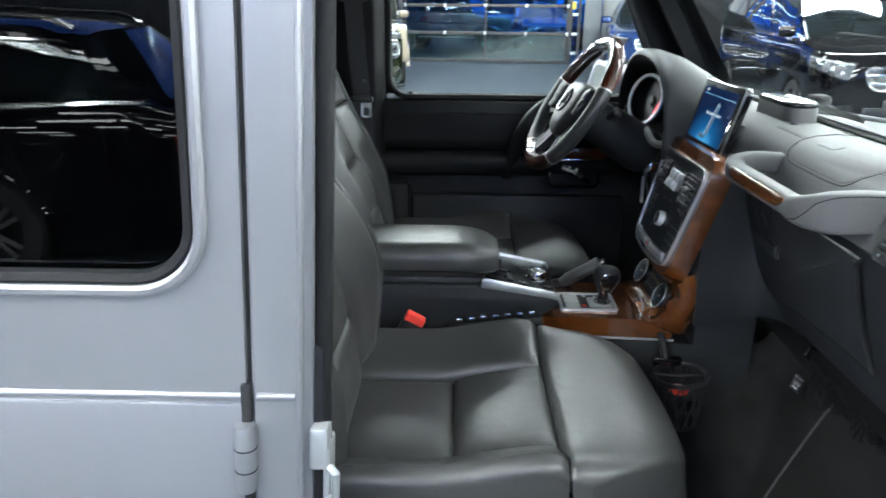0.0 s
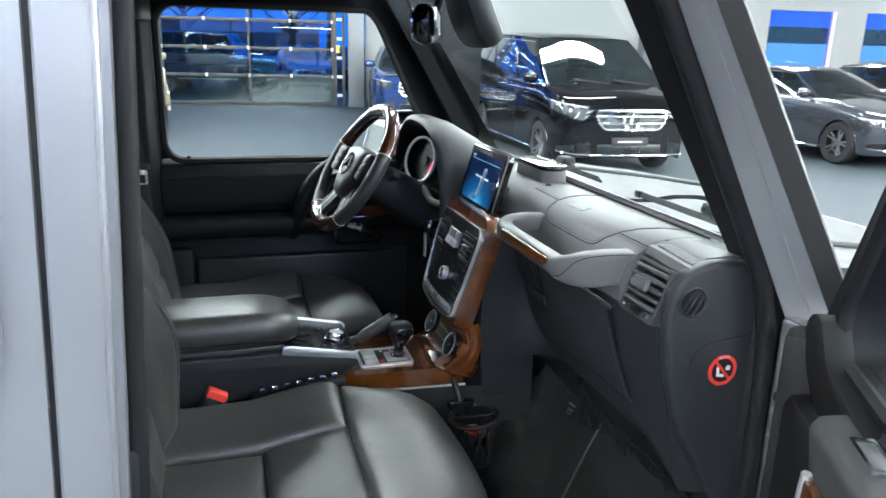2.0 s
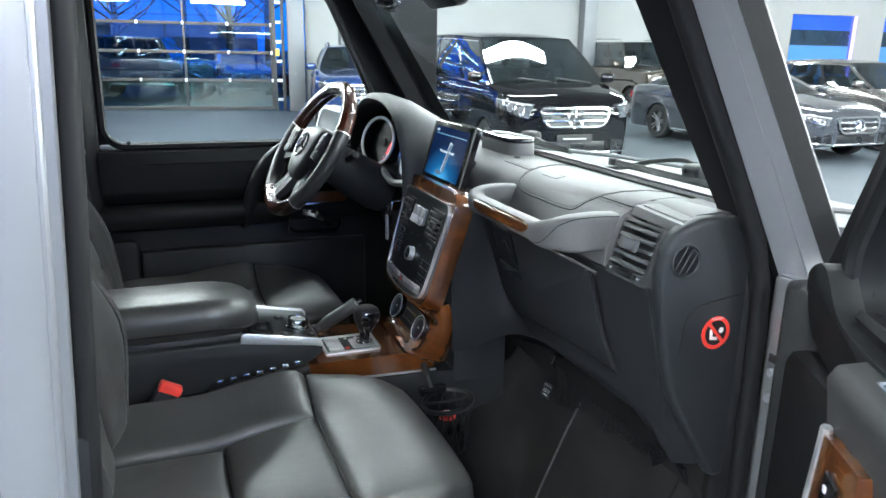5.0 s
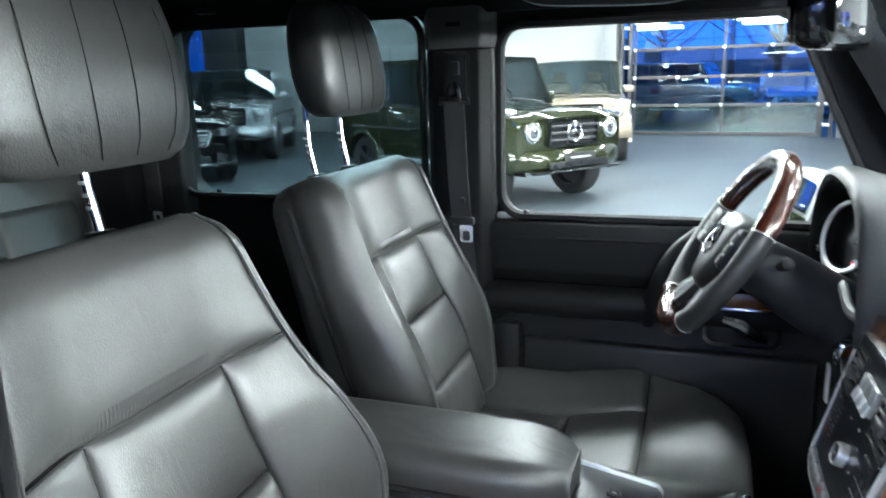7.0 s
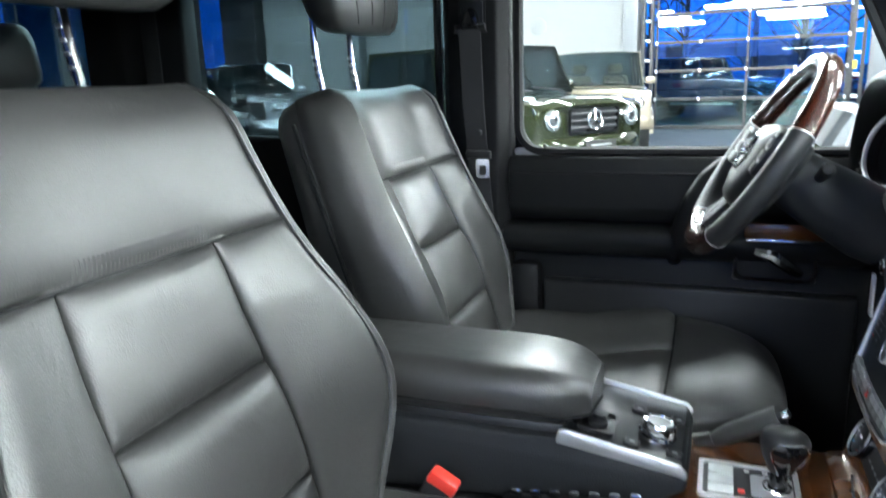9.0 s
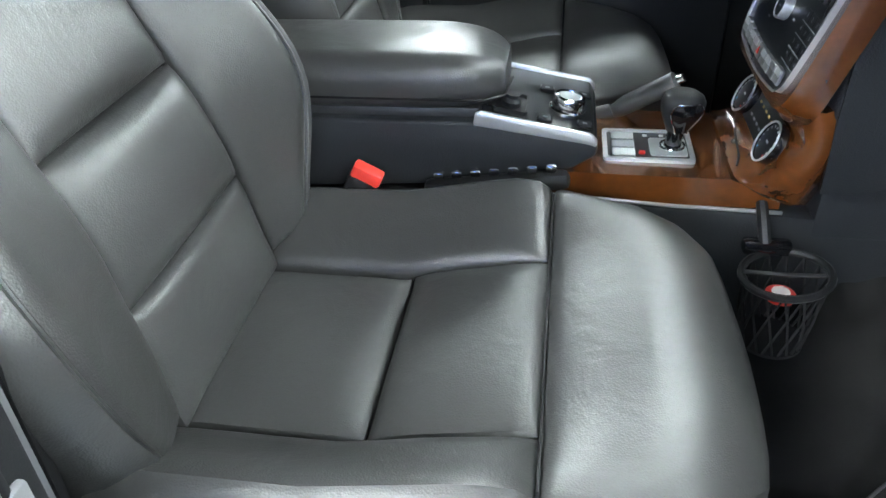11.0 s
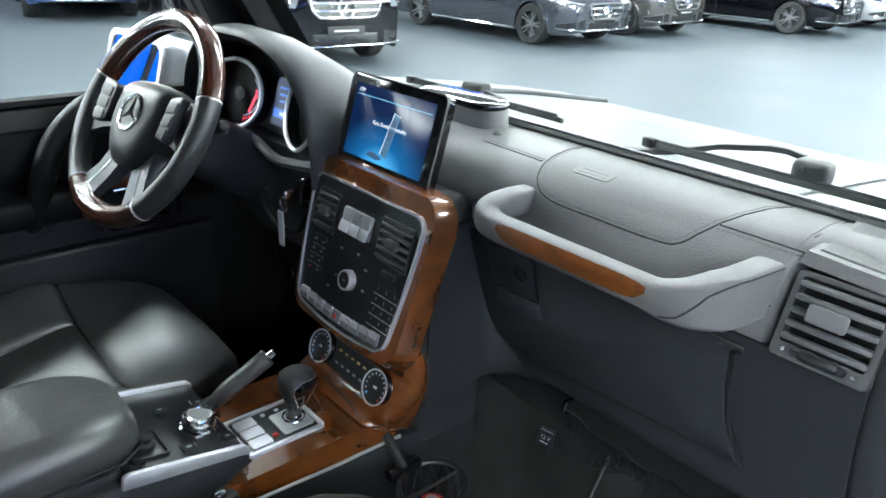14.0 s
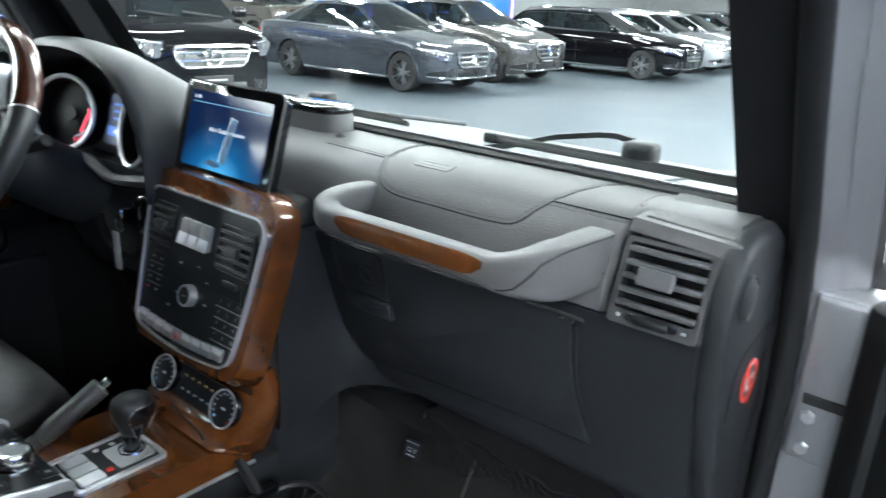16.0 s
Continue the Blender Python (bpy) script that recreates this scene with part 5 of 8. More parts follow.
FILM = material("bonnet_film", (0.066, 0.070, 0.073), 0.42, var=0.16, scale=5, bump=0.1, fine=200, fold=0.30, spec=0.14)
# bonnet and wings seen through the windscreen
part("bonnet", rings(bmesh.new(), [[(1.05, -0.60, 1.33), (1.05, 0.60, 1.33), (1.05, 0.60, 1.25), (1.05, -0.60, 1.25)], [(1.5, -0.585, 1.272), (1.5, 0.585, 1.272), (1.5, 0.585, 1.2), (1.5, -0.585, 1.2)], [(1.84, -0.57, 1.215), (1.84, 0.57, 1.215), (1.84, 0.57, 1.1), (1.84, -0.57, 1.1)], [(1.88, -0.56, 1.19), (1.88, 0.56, 1.19), (1.88, 0.56, 1.0), (1.88, -0.56, 1.0)]]), FILM, car, "silver bonnet under clear protective film")
for s in (-1, 1):
    part("bonnet_ridge", tube([(1.08, s * 0.42, 1.328), (1.5, s * 0.41, 1.275), (1.83, s * 0.40, 1.220)], 0.008, 8), FILM, car)
    part("wing", prism([(1.055, 1.31), (1.60, 1.235), (1.86, 1.20), (1.90, 1.0), (1.90, 0.75), (1.055, 0.75)], "y", s * 0.61, s * 0.75, 0.012), FILM, car)
part("scuttle_grille", prism([(1.03, 1.325), (1.06, 1.325), (1.06, 1.335), (1.03, 1.335)], "y", -0.60, 0.60), PLASTIC, car)
part("front_panel", box((1.90, 0, 0.95), (0.04, 1.30, 0.5), 0.02), SILVER_PAINT, car)
part("underbody", box((0.9, 0, 0.50), (2.0, 1.40, 0.1), 0.02), RUBBER, car)
for x in (-1.42, 1.45):
    for s in (-1, 1):
        add_wheel(car, V(x - 0.1, s * 0.66, 0.395), 0.395, s)

# exterior mirror on the driver's side
em = thing("door_mirror", (0.80, 0.80, 1.32), "silver door mirror with a square housing on the driver's side", "mirror")
EM = Matrix.Translation((0.738, 0.905, 1.300)) @ axis_pose((0, 0, 0), (-0.95, -0.185, 0.25), (0, -1, 0))     # x to the car, y up, z out of the glass
part("housing", box((0, 0, 0), (0.235, 0.205, 0.145), 0.035, 4, m=EM @ Matrix.Translation((0, 0, -0.075))), SILVER_PAINT, em)
part("bezel", frame_plate(rrect(0.222, 0.192, 0.03, 5), rrect(0.198, 0.166, 0.022, 5), EM @ Matrix.Translation((0, 0, -0.004)), 0.006), SILVER_PAINT, em)
part("mirror_glass", plate(rrect(0.200, 0.168, 0.022, 5), EM @ Matrix.Translation((0, 0, -0.004)), 0.003), MIRROR, em)
part("arm", box((0.83, 0.79, 1.215), (0.09, 0.10, 0.05), 0.018, 3), RUBBER, em)

# interior mirror and sensor box
im = thing("interior_mirror", (0.69, -0.06, 1.80), "black interior mirror on its stalk below the windscreen header", "mirror")
part("housing", box((0.655, -0.03, 1.682), (0.045, 0.20, 0.075), 0.018, 3, m=Matrix.Rotation(radians(-21), 4, "Z")), GLOSS_BLACK, im)
part("mirror_glass", plate(rrect(0.180, 0.058, 0.014, 4), Matrix.Translation((0.634, -0.022, 1.682)) @ axis_pose((0, 0, 0), (-0.934, 0.358, -0.05), (0, -1, 0)), 0.003), MIRROR, im)
part("stalk", tube([(0.66, -0.05, 1.70), (0.68, -0.06, 1.76), (0.665, -0.06, 1.80)], 0.009, 8), GLOSS_BLACK, im)
sb = thing("sensor_housing", (0.68, -0.17, 1.80), "black plastic sensor cover behind the interior mirror", "housing")
part("cover", prism([(0.62, 1.80), (0.675, 1.665), (0.70, 1.635), (0.735, 1.655), (0.67, 1.80)], "y", -0.265, -0.125, 0.016), PLASTIC, sb)

# the open passenger door
pdr = thing("passenger_door", (1.02, -0.76, 0.6), "open front passenger door with black trim, window and mirror", "car door")
PD = Matrix.Translation((1.025, -0.772, 0)) @ Matrix.Rotation(radians(180 + 62), 4, "Z")      # along the door: +x from the hinge; +y looks out of the car's inside


def pd(bm):
    bmesh.ops.transform(bm, matrix=PD, verts=bm.verts)
    return bm


def dside(y):
    return Matrix(((1, 0, 0, 0), (0, 0, -1, y), (0, 1, 0, 0), (0, 0, 0, 1)))


o = rounded([(0.0, 0.56), (0.90, 0.56), (0.90, 1.79), (0.295, 1.79), (0.035, 1.325), (0.0, 1.27)], 0.03)
i = rounded([(0.40, 1.285), (0.85, 1.285), (0.85, 1.745), (0.296, 1.745), (0.098, 1.350), (0.112, 1.290)], 0.04)
part("door_frame", pd(frame_plate(o, i, dside(0.02), 0.045)), TRIM, pdr)
part("outer_skin", pd(frame_plate(o, i, dside(0.055), 0.03)), SILVER_PAINT, pdr)
part("window_seal", pd(tube([(x, -0.028, z) for x, z in i], 0.010, 6, closed=True)), SEAL, pdr)
part("window", pd(plate(i, dside(0.0), 0.004)), CLEAR, pdr)
part("upper_panel", pd(prism([(-0.026, 1.280), (-0.082, 1.270), (-0.090, 1.255), (-0.075, 1.15), (-0.026, 1.13)], "x", 0.225, 0.89, 0.006)), TRIM_GREY, pdr)
part("corner_trim", pd(prism(rounded([(0.045, 1.315), (0.095, 1.345), (0.150, 1.288), (0.30, 1.276), (0.30, 1.235), (0.15, 1.225), (0.085, 1.25)], 0.03), "y", -0.055, -0.022, 0.008)), DOOR_BLACK, pdr)
part("armrest", pd(prism([(-0.026, 1.16), (-0.13, 1.15), (-0.14, 1.12), (-0.12, 1.09), (-0.026, 1.08)], "x", 0.36, 0.88, 0.012)), LEATHER, pdr)
part("lower_panel", pd(box((0.46, -0.045, 0.90), (0.85, 0.045, 0.64), 0.02)), DOOR_BLACK, pdr)
part("front_edge", prism([(0.966, -0.757), (0.952, -0.765), (0.930, -0.784), (0.960, -0.822), (1.060, -0.800), (1.045, -0.776)], "z", 0.57, 1.295, 0.006), DOOR_BLACK, pdr)
sw = part("lock_switch", pd(frame_plate(rrect(0.066, 0.027, 0.005, 4, 0.318, -0.058), rrect(0.056, 0.019, 0.004, 4, 0.318, -0.058), Matrix.Translation((0, 0, 1.274)), 0.004)), CHROME, pdr)
part("rocker", pd(box((0.318, -0.058, 1.2745), (0.054, 0.018, 0.006), 0.002)), SLAT, sw)
wp = part("switch_panel", pd(prism([(0.215, 0.98), (0.30, 0.98), (0.345, 1.10), (0.335, 1.205), (0.252, 1.205)], "y", -0.094, -0.07, 0.003)), WALNUT, pdr)
part("switch_strip", pd(box((0.280, -0.097, 1.12), (0.028, 0.008, 0.12), 0.004, 2, m=Matrix.Rotation(radians(14), 4, "Y"))), GLOSS_BLACK, wp)
for k in range(4):
    part("switch_mark", pd(box((0.268 + 0.0075 * k, -0.1015, 1.075 + 0.03 * k), (0.005, 0.002, 0.007), 0)), WHITE, wp)
part("panel_rim", pd(tube([(0.212, -0.090, 0.975), (0.249, -0.090, 1.210)], 0.006, 6)), SATIN, wp)
mr = part("door_mirror", pd(box((0.03, 0.20, 1.305), (0.24, 0.15, 0.20), 0.045, 4)), SILVER_PAINT, pdr)
part("mirror_arm", pd(box((0.10, 0.10, 1.26), (0.08, 0.12, 0.05), 0.02)), RUBBER, mr)


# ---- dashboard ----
# Shade below the top pad is put into this darker base.
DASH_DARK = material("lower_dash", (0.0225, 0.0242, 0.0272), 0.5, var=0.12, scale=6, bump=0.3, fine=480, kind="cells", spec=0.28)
MESH = material("speaker_mesh", (0.055, 0.055, 0.057), 0.5, metal=0.2, var=0.1, scale=9, bump=0.9, fine=800, kind="cells")
dash = thing("dashboard", (0.95, 0, 0.95), "black leather-covered dashboard with stitched top and grab bar", "dashboard")
PROFILE = [(1.01, 1.345), (0.98, 1.357), (0.94, 1.361), (0.90, 1.359), (0.872, 1.353), (0.850, 1.341), (0.836, 1.324), (0.828, 1.300), (0.825, 1.266), (0.86, 1.255), (1.01, 1.25)]
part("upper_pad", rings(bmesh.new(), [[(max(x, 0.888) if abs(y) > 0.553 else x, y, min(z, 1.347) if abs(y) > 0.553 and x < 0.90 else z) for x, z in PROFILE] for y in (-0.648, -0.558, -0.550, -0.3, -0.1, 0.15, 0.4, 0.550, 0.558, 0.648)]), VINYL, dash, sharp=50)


def low_row(y):
    """A cut through the glove box bulge, whose foot is rounded off towards the stack."""
    u = min(1.0, max(0.0, (-0.085 - y) / 0.125))
    foot = 1.018 + 0.20 * (1 - u ** 0.55) ** 1.7
    dip = 0.020 * (1 - min(1.0, u * 1.6)) ** 2
    tip = max(0.0, (-0.56 - y) / 0.088)
    row = [(0.828, 1.262), (0.835, 1.235), (0.848, 1.185), (0.860, 1.140), (0.871, 1.100), (0.880, 1.070), (0.885, 1.050), (0.893, 1.028), (0.905, 1.018), (0.94, 1.018), (1.02, 1.018), (1.02, 1.262)]
    out = []
    for k, (x, z) in enumerate(row):
        z = 1.262 - (1.262 - z) * (1.262 - foot) / 0.244
        if 5 <= k <= 10:
            z -= 0.058 * tip * (k - 4) / 6
        out.append((x + (dip if x < 1 else 0.0), y, z))
    return out


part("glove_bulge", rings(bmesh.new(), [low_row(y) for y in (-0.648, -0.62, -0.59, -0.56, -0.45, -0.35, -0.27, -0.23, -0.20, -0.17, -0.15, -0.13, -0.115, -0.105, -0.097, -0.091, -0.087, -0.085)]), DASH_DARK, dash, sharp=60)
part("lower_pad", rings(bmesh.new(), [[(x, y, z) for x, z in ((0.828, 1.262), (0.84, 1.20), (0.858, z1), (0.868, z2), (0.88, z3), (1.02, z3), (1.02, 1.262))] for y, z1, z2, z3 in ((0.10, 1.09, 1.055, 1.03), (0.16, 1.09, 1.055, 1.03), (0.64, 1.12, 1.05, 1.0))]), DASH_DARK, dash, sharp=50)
# recessed panel that sweeps from the stack to the bulge
sweep = bez([V(0.754, -0.1365, 0), V(0.80, -0.138, 0), V(0.84, -0.142, 0), V(0.868, -0.155, 0), V(0.888, -0.185, 0), V(0.902, -0.235, 0), V(0.912, -0.29, 0)], 4)
rows = []
for z in (1.262, 1.20, 1.12, 1.06, 1.03, 1.0, 0.985, 0.975):
    low = max(0.0, (1.05 - z) / 0.075)
    rows.append([V(p.x + 0.010 * low, p.y + 0.017 * low ** 1.5, z + (0.045 * min(1.0, max(0.0, (p.x - 0.80) / 0.10)) - 0.012) * low) for p in sweep] + [V(1.01, -0.29, z), V(1.01, 0.06, z), V(0.80, 0.06, z)])
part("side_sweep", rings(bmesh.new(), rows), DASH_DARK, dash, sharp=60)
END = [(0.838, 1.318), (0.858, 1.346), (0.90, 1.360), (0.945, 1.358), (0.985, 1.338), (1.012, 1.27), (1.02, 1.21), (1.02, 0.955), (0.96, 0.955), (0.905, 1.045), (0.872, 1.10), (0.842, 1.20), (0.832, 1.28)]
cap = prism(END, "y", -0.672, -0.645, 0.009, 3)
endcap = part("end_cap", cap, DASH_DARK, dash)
part("cap_line", tube(bez([(0.875, -0.6716, 1.17), (0.88, -0.6716, 1.215), (0.90, -0.6716, 1.235), (0.95, -0.6716, 1.243), (0.998, -0.6716, 1.248)], 5), 0.0014, 6), SEAL, endcap)
# round side vent
rv = axis_pose((0.869, -0.671, 1.303), (0, -1, 0), (1, 0, 0)) @ Matrix.Scale(0.74, 4)
rvp = part("side_vent", lathe([(0.0315, -0.003), (0.0315, 0.0045), (0.0295, 0.006), (0.0275, 0.004), (0.0275, 0.0)], 32, rv, caps=False), DASH_DARK, dash)
part("vent_back", lathe([(0.028, 0.0005), (0.028, 0.0022), (0.0, 0.0022)], 28, rv), PANEL_BLACK, rvp)
for k in (-1, 0, 1):
    part("slat", box((0, 0, 0), (0.0028, 0.003, 1.48 * math.sqrt(0.027 ** 2 - (k * 0.013) ** 2)), 0.001, 1, m=Matrix.Translation((0.869 + k * 0.0096 * 0.86, -0.6742, 1.303 - k * 0.0096 * 0.5)) @ Matrix.Rotation(radians(30), 4, "Y")), PLASTIC, rvp)

# stitched airbag panel on the top
SURF = [(0.828, 1.300), (0.836, 1.324), (0.850, 1.341), (0.872, 1.353), (0.90, 1.359), (0.94, 1.361), (0.98, 1.357)]


def on_top(x):
    for (a, za), (b, zb) in zip(SURF, SURF[1:]):
        if a <= x <= b:
            return za + (zb - za) * (x - a) / (b - a)
    return 1.36


ARC = [(0.98, 1.357), (0.94, 1.361), (0.90, 1.359), (0.872, 1.353), (0.850, 1.341), (0.836, 1.324), (0.828, 1.300)]


def on_arc(s, y, lift=0.0):
    """A spot on the pad's skin, s metres from the screen edge down over the front."""
    for (xa, za), (xb, zb) in zip(ARC, ARC[1:]):
        d = math.hypot(xb - xa, zb - za)
        if s <= d or (xb, zb) == ARC[-1]:
            return V(xa + (xb - xa) * s / d + lift * (zb - za) / d, y, za + (zb - za) * s / d + lift * (xa - xb) / d)
        s -= d


def stitched(line, away, parent):
    """A sewn joint: a thin groove and a row of stitches beside it; line holds (s, y)."""
    part("panel_seam", tube([on_arc(p.x, p.y, 0.0000) for p in line], 0.0011, 6), SEAL, parent)
    bm = bmesh.new()
    off = []
    for k, p in enumerate(line):
        d = (line[min(k + 1, len(line) - 1)] - line[max(k - 1, 0)]).normalized()
        off.append(p + V(-d.y, d.x, 0) * away)
    for a, b in zip(off, off[1:]):
        n = max(1, round((b - a).length / 0.0055))
        for k in range(n):
            p, q = a.lerp(b, k / n), a.lerp(b, (k + 0.68) / n)
            tube([on_arc(p.x, p.y, 0.0003), on_arc(q.x, q.y, 0.0003)], 0.0005, 4, bm)
    part("stitching", bm, THREAD, parent)


THREAD = material("dark_thread", (0.060, 0.060, 0.062), 0.7, var=0.1)
panel_line = bez([V(0.005, -0.195, 0), V(0.07, -0.203, 0), V(0.112, -0.212, 0), V(0.140, -0.228, 0), V(0.154, -0.258, 0), V(0.156, -0.33, 0), V(0.156, -0.405, 0), V(0.150, -0.436, 0), V(0.122, -0.456, 0), V(0.08, -0.472, 0), V(0.005, -0.49, 0)], 5)
stitched(panel_line, -0.0055, dash)
stitched([V(0.112, -0.463, 0), V(0.112, -0.50, 0), V(0.112, -0.552, 0)], 0.006, dash)
stitched([V(0.102, -0.204, 0), V(0.100, -0.15, 0), V(0.098, -0.09, 0)], 0.006, dash)
stitched([V(0.004, -0.5475, 0), V(0.08, -0.5475, 0), V(0.178, -0.5475, 0)], 0.004, dash)
LABEL = material("label_grey", (0.115, 0.115, 0.117), 0.6, var=0.05)
lab = part("airbag_label", rings(bmesh.new(), [[V(0.888 + v, -0.281 + u, on_top(0.888 + v) + d) for u, v in rrect(0.056, 0.022, 0.006, 4)] for d in (-0.001, 0.0010)]), LABEL, dash)
for k in (-1, 1):
    part("label_bar", rings(bmesh.new(), [[V(0.888 + v + 0.004 * k, -0.281 + u, on_top(0.888 + v + 0.004 * k) + d) for u, v in rrect(0.040, 0.0025, 0.001, 2)] for d in (0.0008, 0.0013)]), SLAT, lab)

# corner speaker and right vent unit
part("speaker_frame", rings(bmesh.new(), [[(0.862, -0.552, 1.343), (0.985, -0.552, 1.352), (0.985, -0.668, 1.346), (0.862, -0.668, 1.337)], [(0.866, -0.556, 1.356), (0.982, -0.556, 1.361), (0.982, -0.660, 1.357), (0.866, -0.660, 1.350)]]), VINYL, dash)
part("speaker_grille", rings(bmesh.new(), [[(0.874, -0.562, 1.354), (0.977, -0.561, 1.359), (0.977, -0.652, 1.356), (0.874, -0.652, 1.350)], [(0.876, -0.564, 1.3578), (0.975, -0.563, 1.3624), (0.975, -0.650, 1.3594), (0.876, -0.650, 1.3530)]]), MESH, dash)


SLIDER = material("vent_slider", (0.10, 0.10, 0.104), 0.42, var=0.06)


def vent(cy, w, parent, centre, n=5):
    """A square dash vent with slats, a slider and a thumb wheel."""
    m = Matrix.Translation(centre) @ axis_pose((0, 0, 0), (-0.94, 0, 0.34), (0, -1, 0))
    h = 0.066
    v = part("vent", frame_plate(rrect(w + 0.012, h + 0.019, 0.005, 4, 0, -0.0050), rrect(w, h, 0.003, 4), m @ Matrix.Translation((0, 0, -0.03)), 0.034), TRIM_GREY, parent)
    part("duct", plate(rrect(w + 0.004, h + 0.004, 0.004, 4), m @ Matrix.Translation((0, 0, -0.018)), 0.004), PANEL_BLACK, v)
    for k in range(n):
        yy = h * ((k + 0.5) / n - 0.5)
        sl = box((0, 0, 0), (w, 0.0056, 0.010), 0.002, 2, m=m @ Matrix.Translation((0, yy, 0.003)) @ Matrix.Rotation(radians(10), 4, "X"))
        part("slat", sl, SLAT, v)
    part("slider", box((0, 0, 0), (w * 0.46, 0.018, 0.010), 0.003, 2, m=m @ Matrix.Translation((-0.004, 0.002, 0.013))), SLIDER, v)
    part("thumb_wheel", lathe([(0.004, -0.018), (0.0055, -0.016), (0.0055, 0.016), (0.004, 0.018)], 16, m @ Matrix.Translation((0, -0.0390, 0.003)) @ Matrix.Rotation(radians(90), 4, "Y")), PLASTIC, v)
    part("wheel_slot", plate(rrect(w * 0.66, 0.007, 0.003, 4, 0, -0.0390), m, 0.0070), PANEL_BLACK, v)
    part("mark", plate(rrect(0.0022, 0.0038, 0.001, 4, -w * 0.42, -0.0390), m, 0.0072), GREY_PRINT, v)
    part("mark", plate(rrect(0.0042, 0.0026, 0.001, 4, w * 0.41, -0.0390), m, 0.0072), GREY_PRINT, v)
    return v


vent(0, 0.078, dash, (0.840, -0.604, 1.306))
part("vent_housing", box((0.815, 0.628, 1.318), (0.085, 0.090, 0.115), 0.012, 3), VINYL, dash)
vent(0, 0.060, dash, (0.770, 0.628, 1.322))

# grab bar with walnut inlay
gb = thing("grab_bar", (0.78, -0.36, 1.28), "padded grey leather grab bar with a walnut inlay on the dashboard", "handle")
def bar_ring(c, along, hw, hh, n=24, e=0.7):
    """A rounded oblong across the bar; hw is half its depth, hh half its height."""
    a = Vector(along).normalized()
    u = V(0, 0, 1).cross(a).normalized()
    w = a.cross(u)
    return [Vector(c) + u * hw * math.copysign(abs(math.cos(q)) ** e, math.cos(q)) + w * hh * math.copysign(abs(math.sin(q)) ** e, math.sin(q)) for q in [2 * math.pi * k / n for k in range(n)]]


line_ = bez([(0.842, -0.216, 1.314), (0.812, -0.217, 1.316), (0.784, -0.218, 1.315), (0.765, -0.222, 1.311), (0.757, -0.236, 1.307), (0.756, -0.256, 1.305), (0.756, -0.30, 1.305), (0.756, -0.38, 1.305), (0.756, -0.45, 1.305), (0.757, -0.478, 1.305), (0.767, -0.503, 1.308), (0.790, -0.521, 1.312), (0.815, -0.528, 1.315), (0.850, -0.530, 1.314)], 4)
sec = []
last = len(line_) - 1
for k, c in enumerate(line_):
    f = k / last
    grow = max(0.0, min(1.0, (f - 0.64) / 0.18), 0.15 * min(1.0, (0.30 - f) / 0.12))
    d = line_[min(k + 1, last)] - line_[max(k - 1, 0)]
    sec.append(bar_ring(c, d, 0.0155 + 0.002 * grow, 0.0155 + 0.012 * grow, 28, 0.60 - 0.26 * grow))
part("bar", rings(bmesh.new(), sec), VINYL, gb, "grey leather bar", sharp=60)
seam = []
for k in range(round(last * 0.70), last + 1):
    g = min(1.0, (k / last - 0.70) / 0.16)
    j = 16 - 5.5 * g
    seam.append(sec[k][int(j)].lerp(sec[k][int(j) + 1], j - int(j)))
part("bar_seam", tube(seam, 0.0010, 5), SEAL, gb)
inl = bmesh.new()
rows = []
for k in range(21):
    y = -0.262 - 0.2025 * k / 20
    e = min(k, 20 - k)
    tip = (0.45, 0.8, 0.95)[e] if e < 3 else 1.0
    row = []
    for r, spread in ((0.0178, range(-46, 9, 6)), (0.012, range(8, -47, -6))):
        for a in spread:
            w = radians(180 - 19 + (a + 19) * tip)
            row.append(V(0.756 + r * math.copysign(abs(math.cos(w)) ** 0.6, math.cos(w)), y, 1.305 + r * math.copysign(abs(math.sin(w)) ** 0.6, math.sin(w))))
    rows.append(row)
part("walnut_inlay", rings(inl, rows), WALNUT, gb, "glossy walnut inlay")

# glove box
gx = thing("glove_box", (0.84, -0.35, 1.08), "closed black glove box lid with latch and lock", "glove box")
top_g, low_g = V(0.822, 0, 1.258), V(0.872, 0, 1.088)
down = (low_g - top_g).normalized()
GM = Matrix(((0, -down.x, -0.9585, top_g.x), (-1, 0, 0, 0), (0, -down.z, -0.285, top_g.z), (0, 0, 0, 1)))
outline = [(p.x, p.y) for p in bez([V(0.118, -0.004, 0), V(0.30, -0.004, 0), V(0.516, -0.004, 0), V(0.5235, -0.012, 0), V(0.521, -0.06, 0), V(0.5235, -0.115, 0), V(0.538, -0.170, 0), V(0.532, -0.1765, 0), V(0.46, -0.178, 0), V(0.38, -0.183, 0), V(0.29, -0.191, 0), V(0.215, -0.201, 0), V(0.180, -0.195, 0), V(0.146, -0.160, 0), V(0.126, -0.115, 0), V(0.116, -0.06, 0)], 3)]
part("lid", plate(outline, GM, 0.007, 0.004), DASH_DARK, gx)
part("lid_gap", tube([GM @ V(x + 0.002 * math.copysign(1, x - 0.35), y - 0.002, 0.0030) for x, y in outline], 0.0030, 6, closed=True), SEAL, gx)
lt = part("latch", plate(rrect(0.082, 0.068, 0.006, 4, 0.214, -0.042), GM, 0.0095, 0.002), DASH_DARK, gx)
part("lock", lathe([(0.014, 0.006), (0.014, 0.0105), (0.011, 0.0115), (0.009, 0.0105), (0.0, 0.0105)], 20, GM @ Matrix.Translation((0.230, -0.040, 0))), PANEL_BLACK, lt)
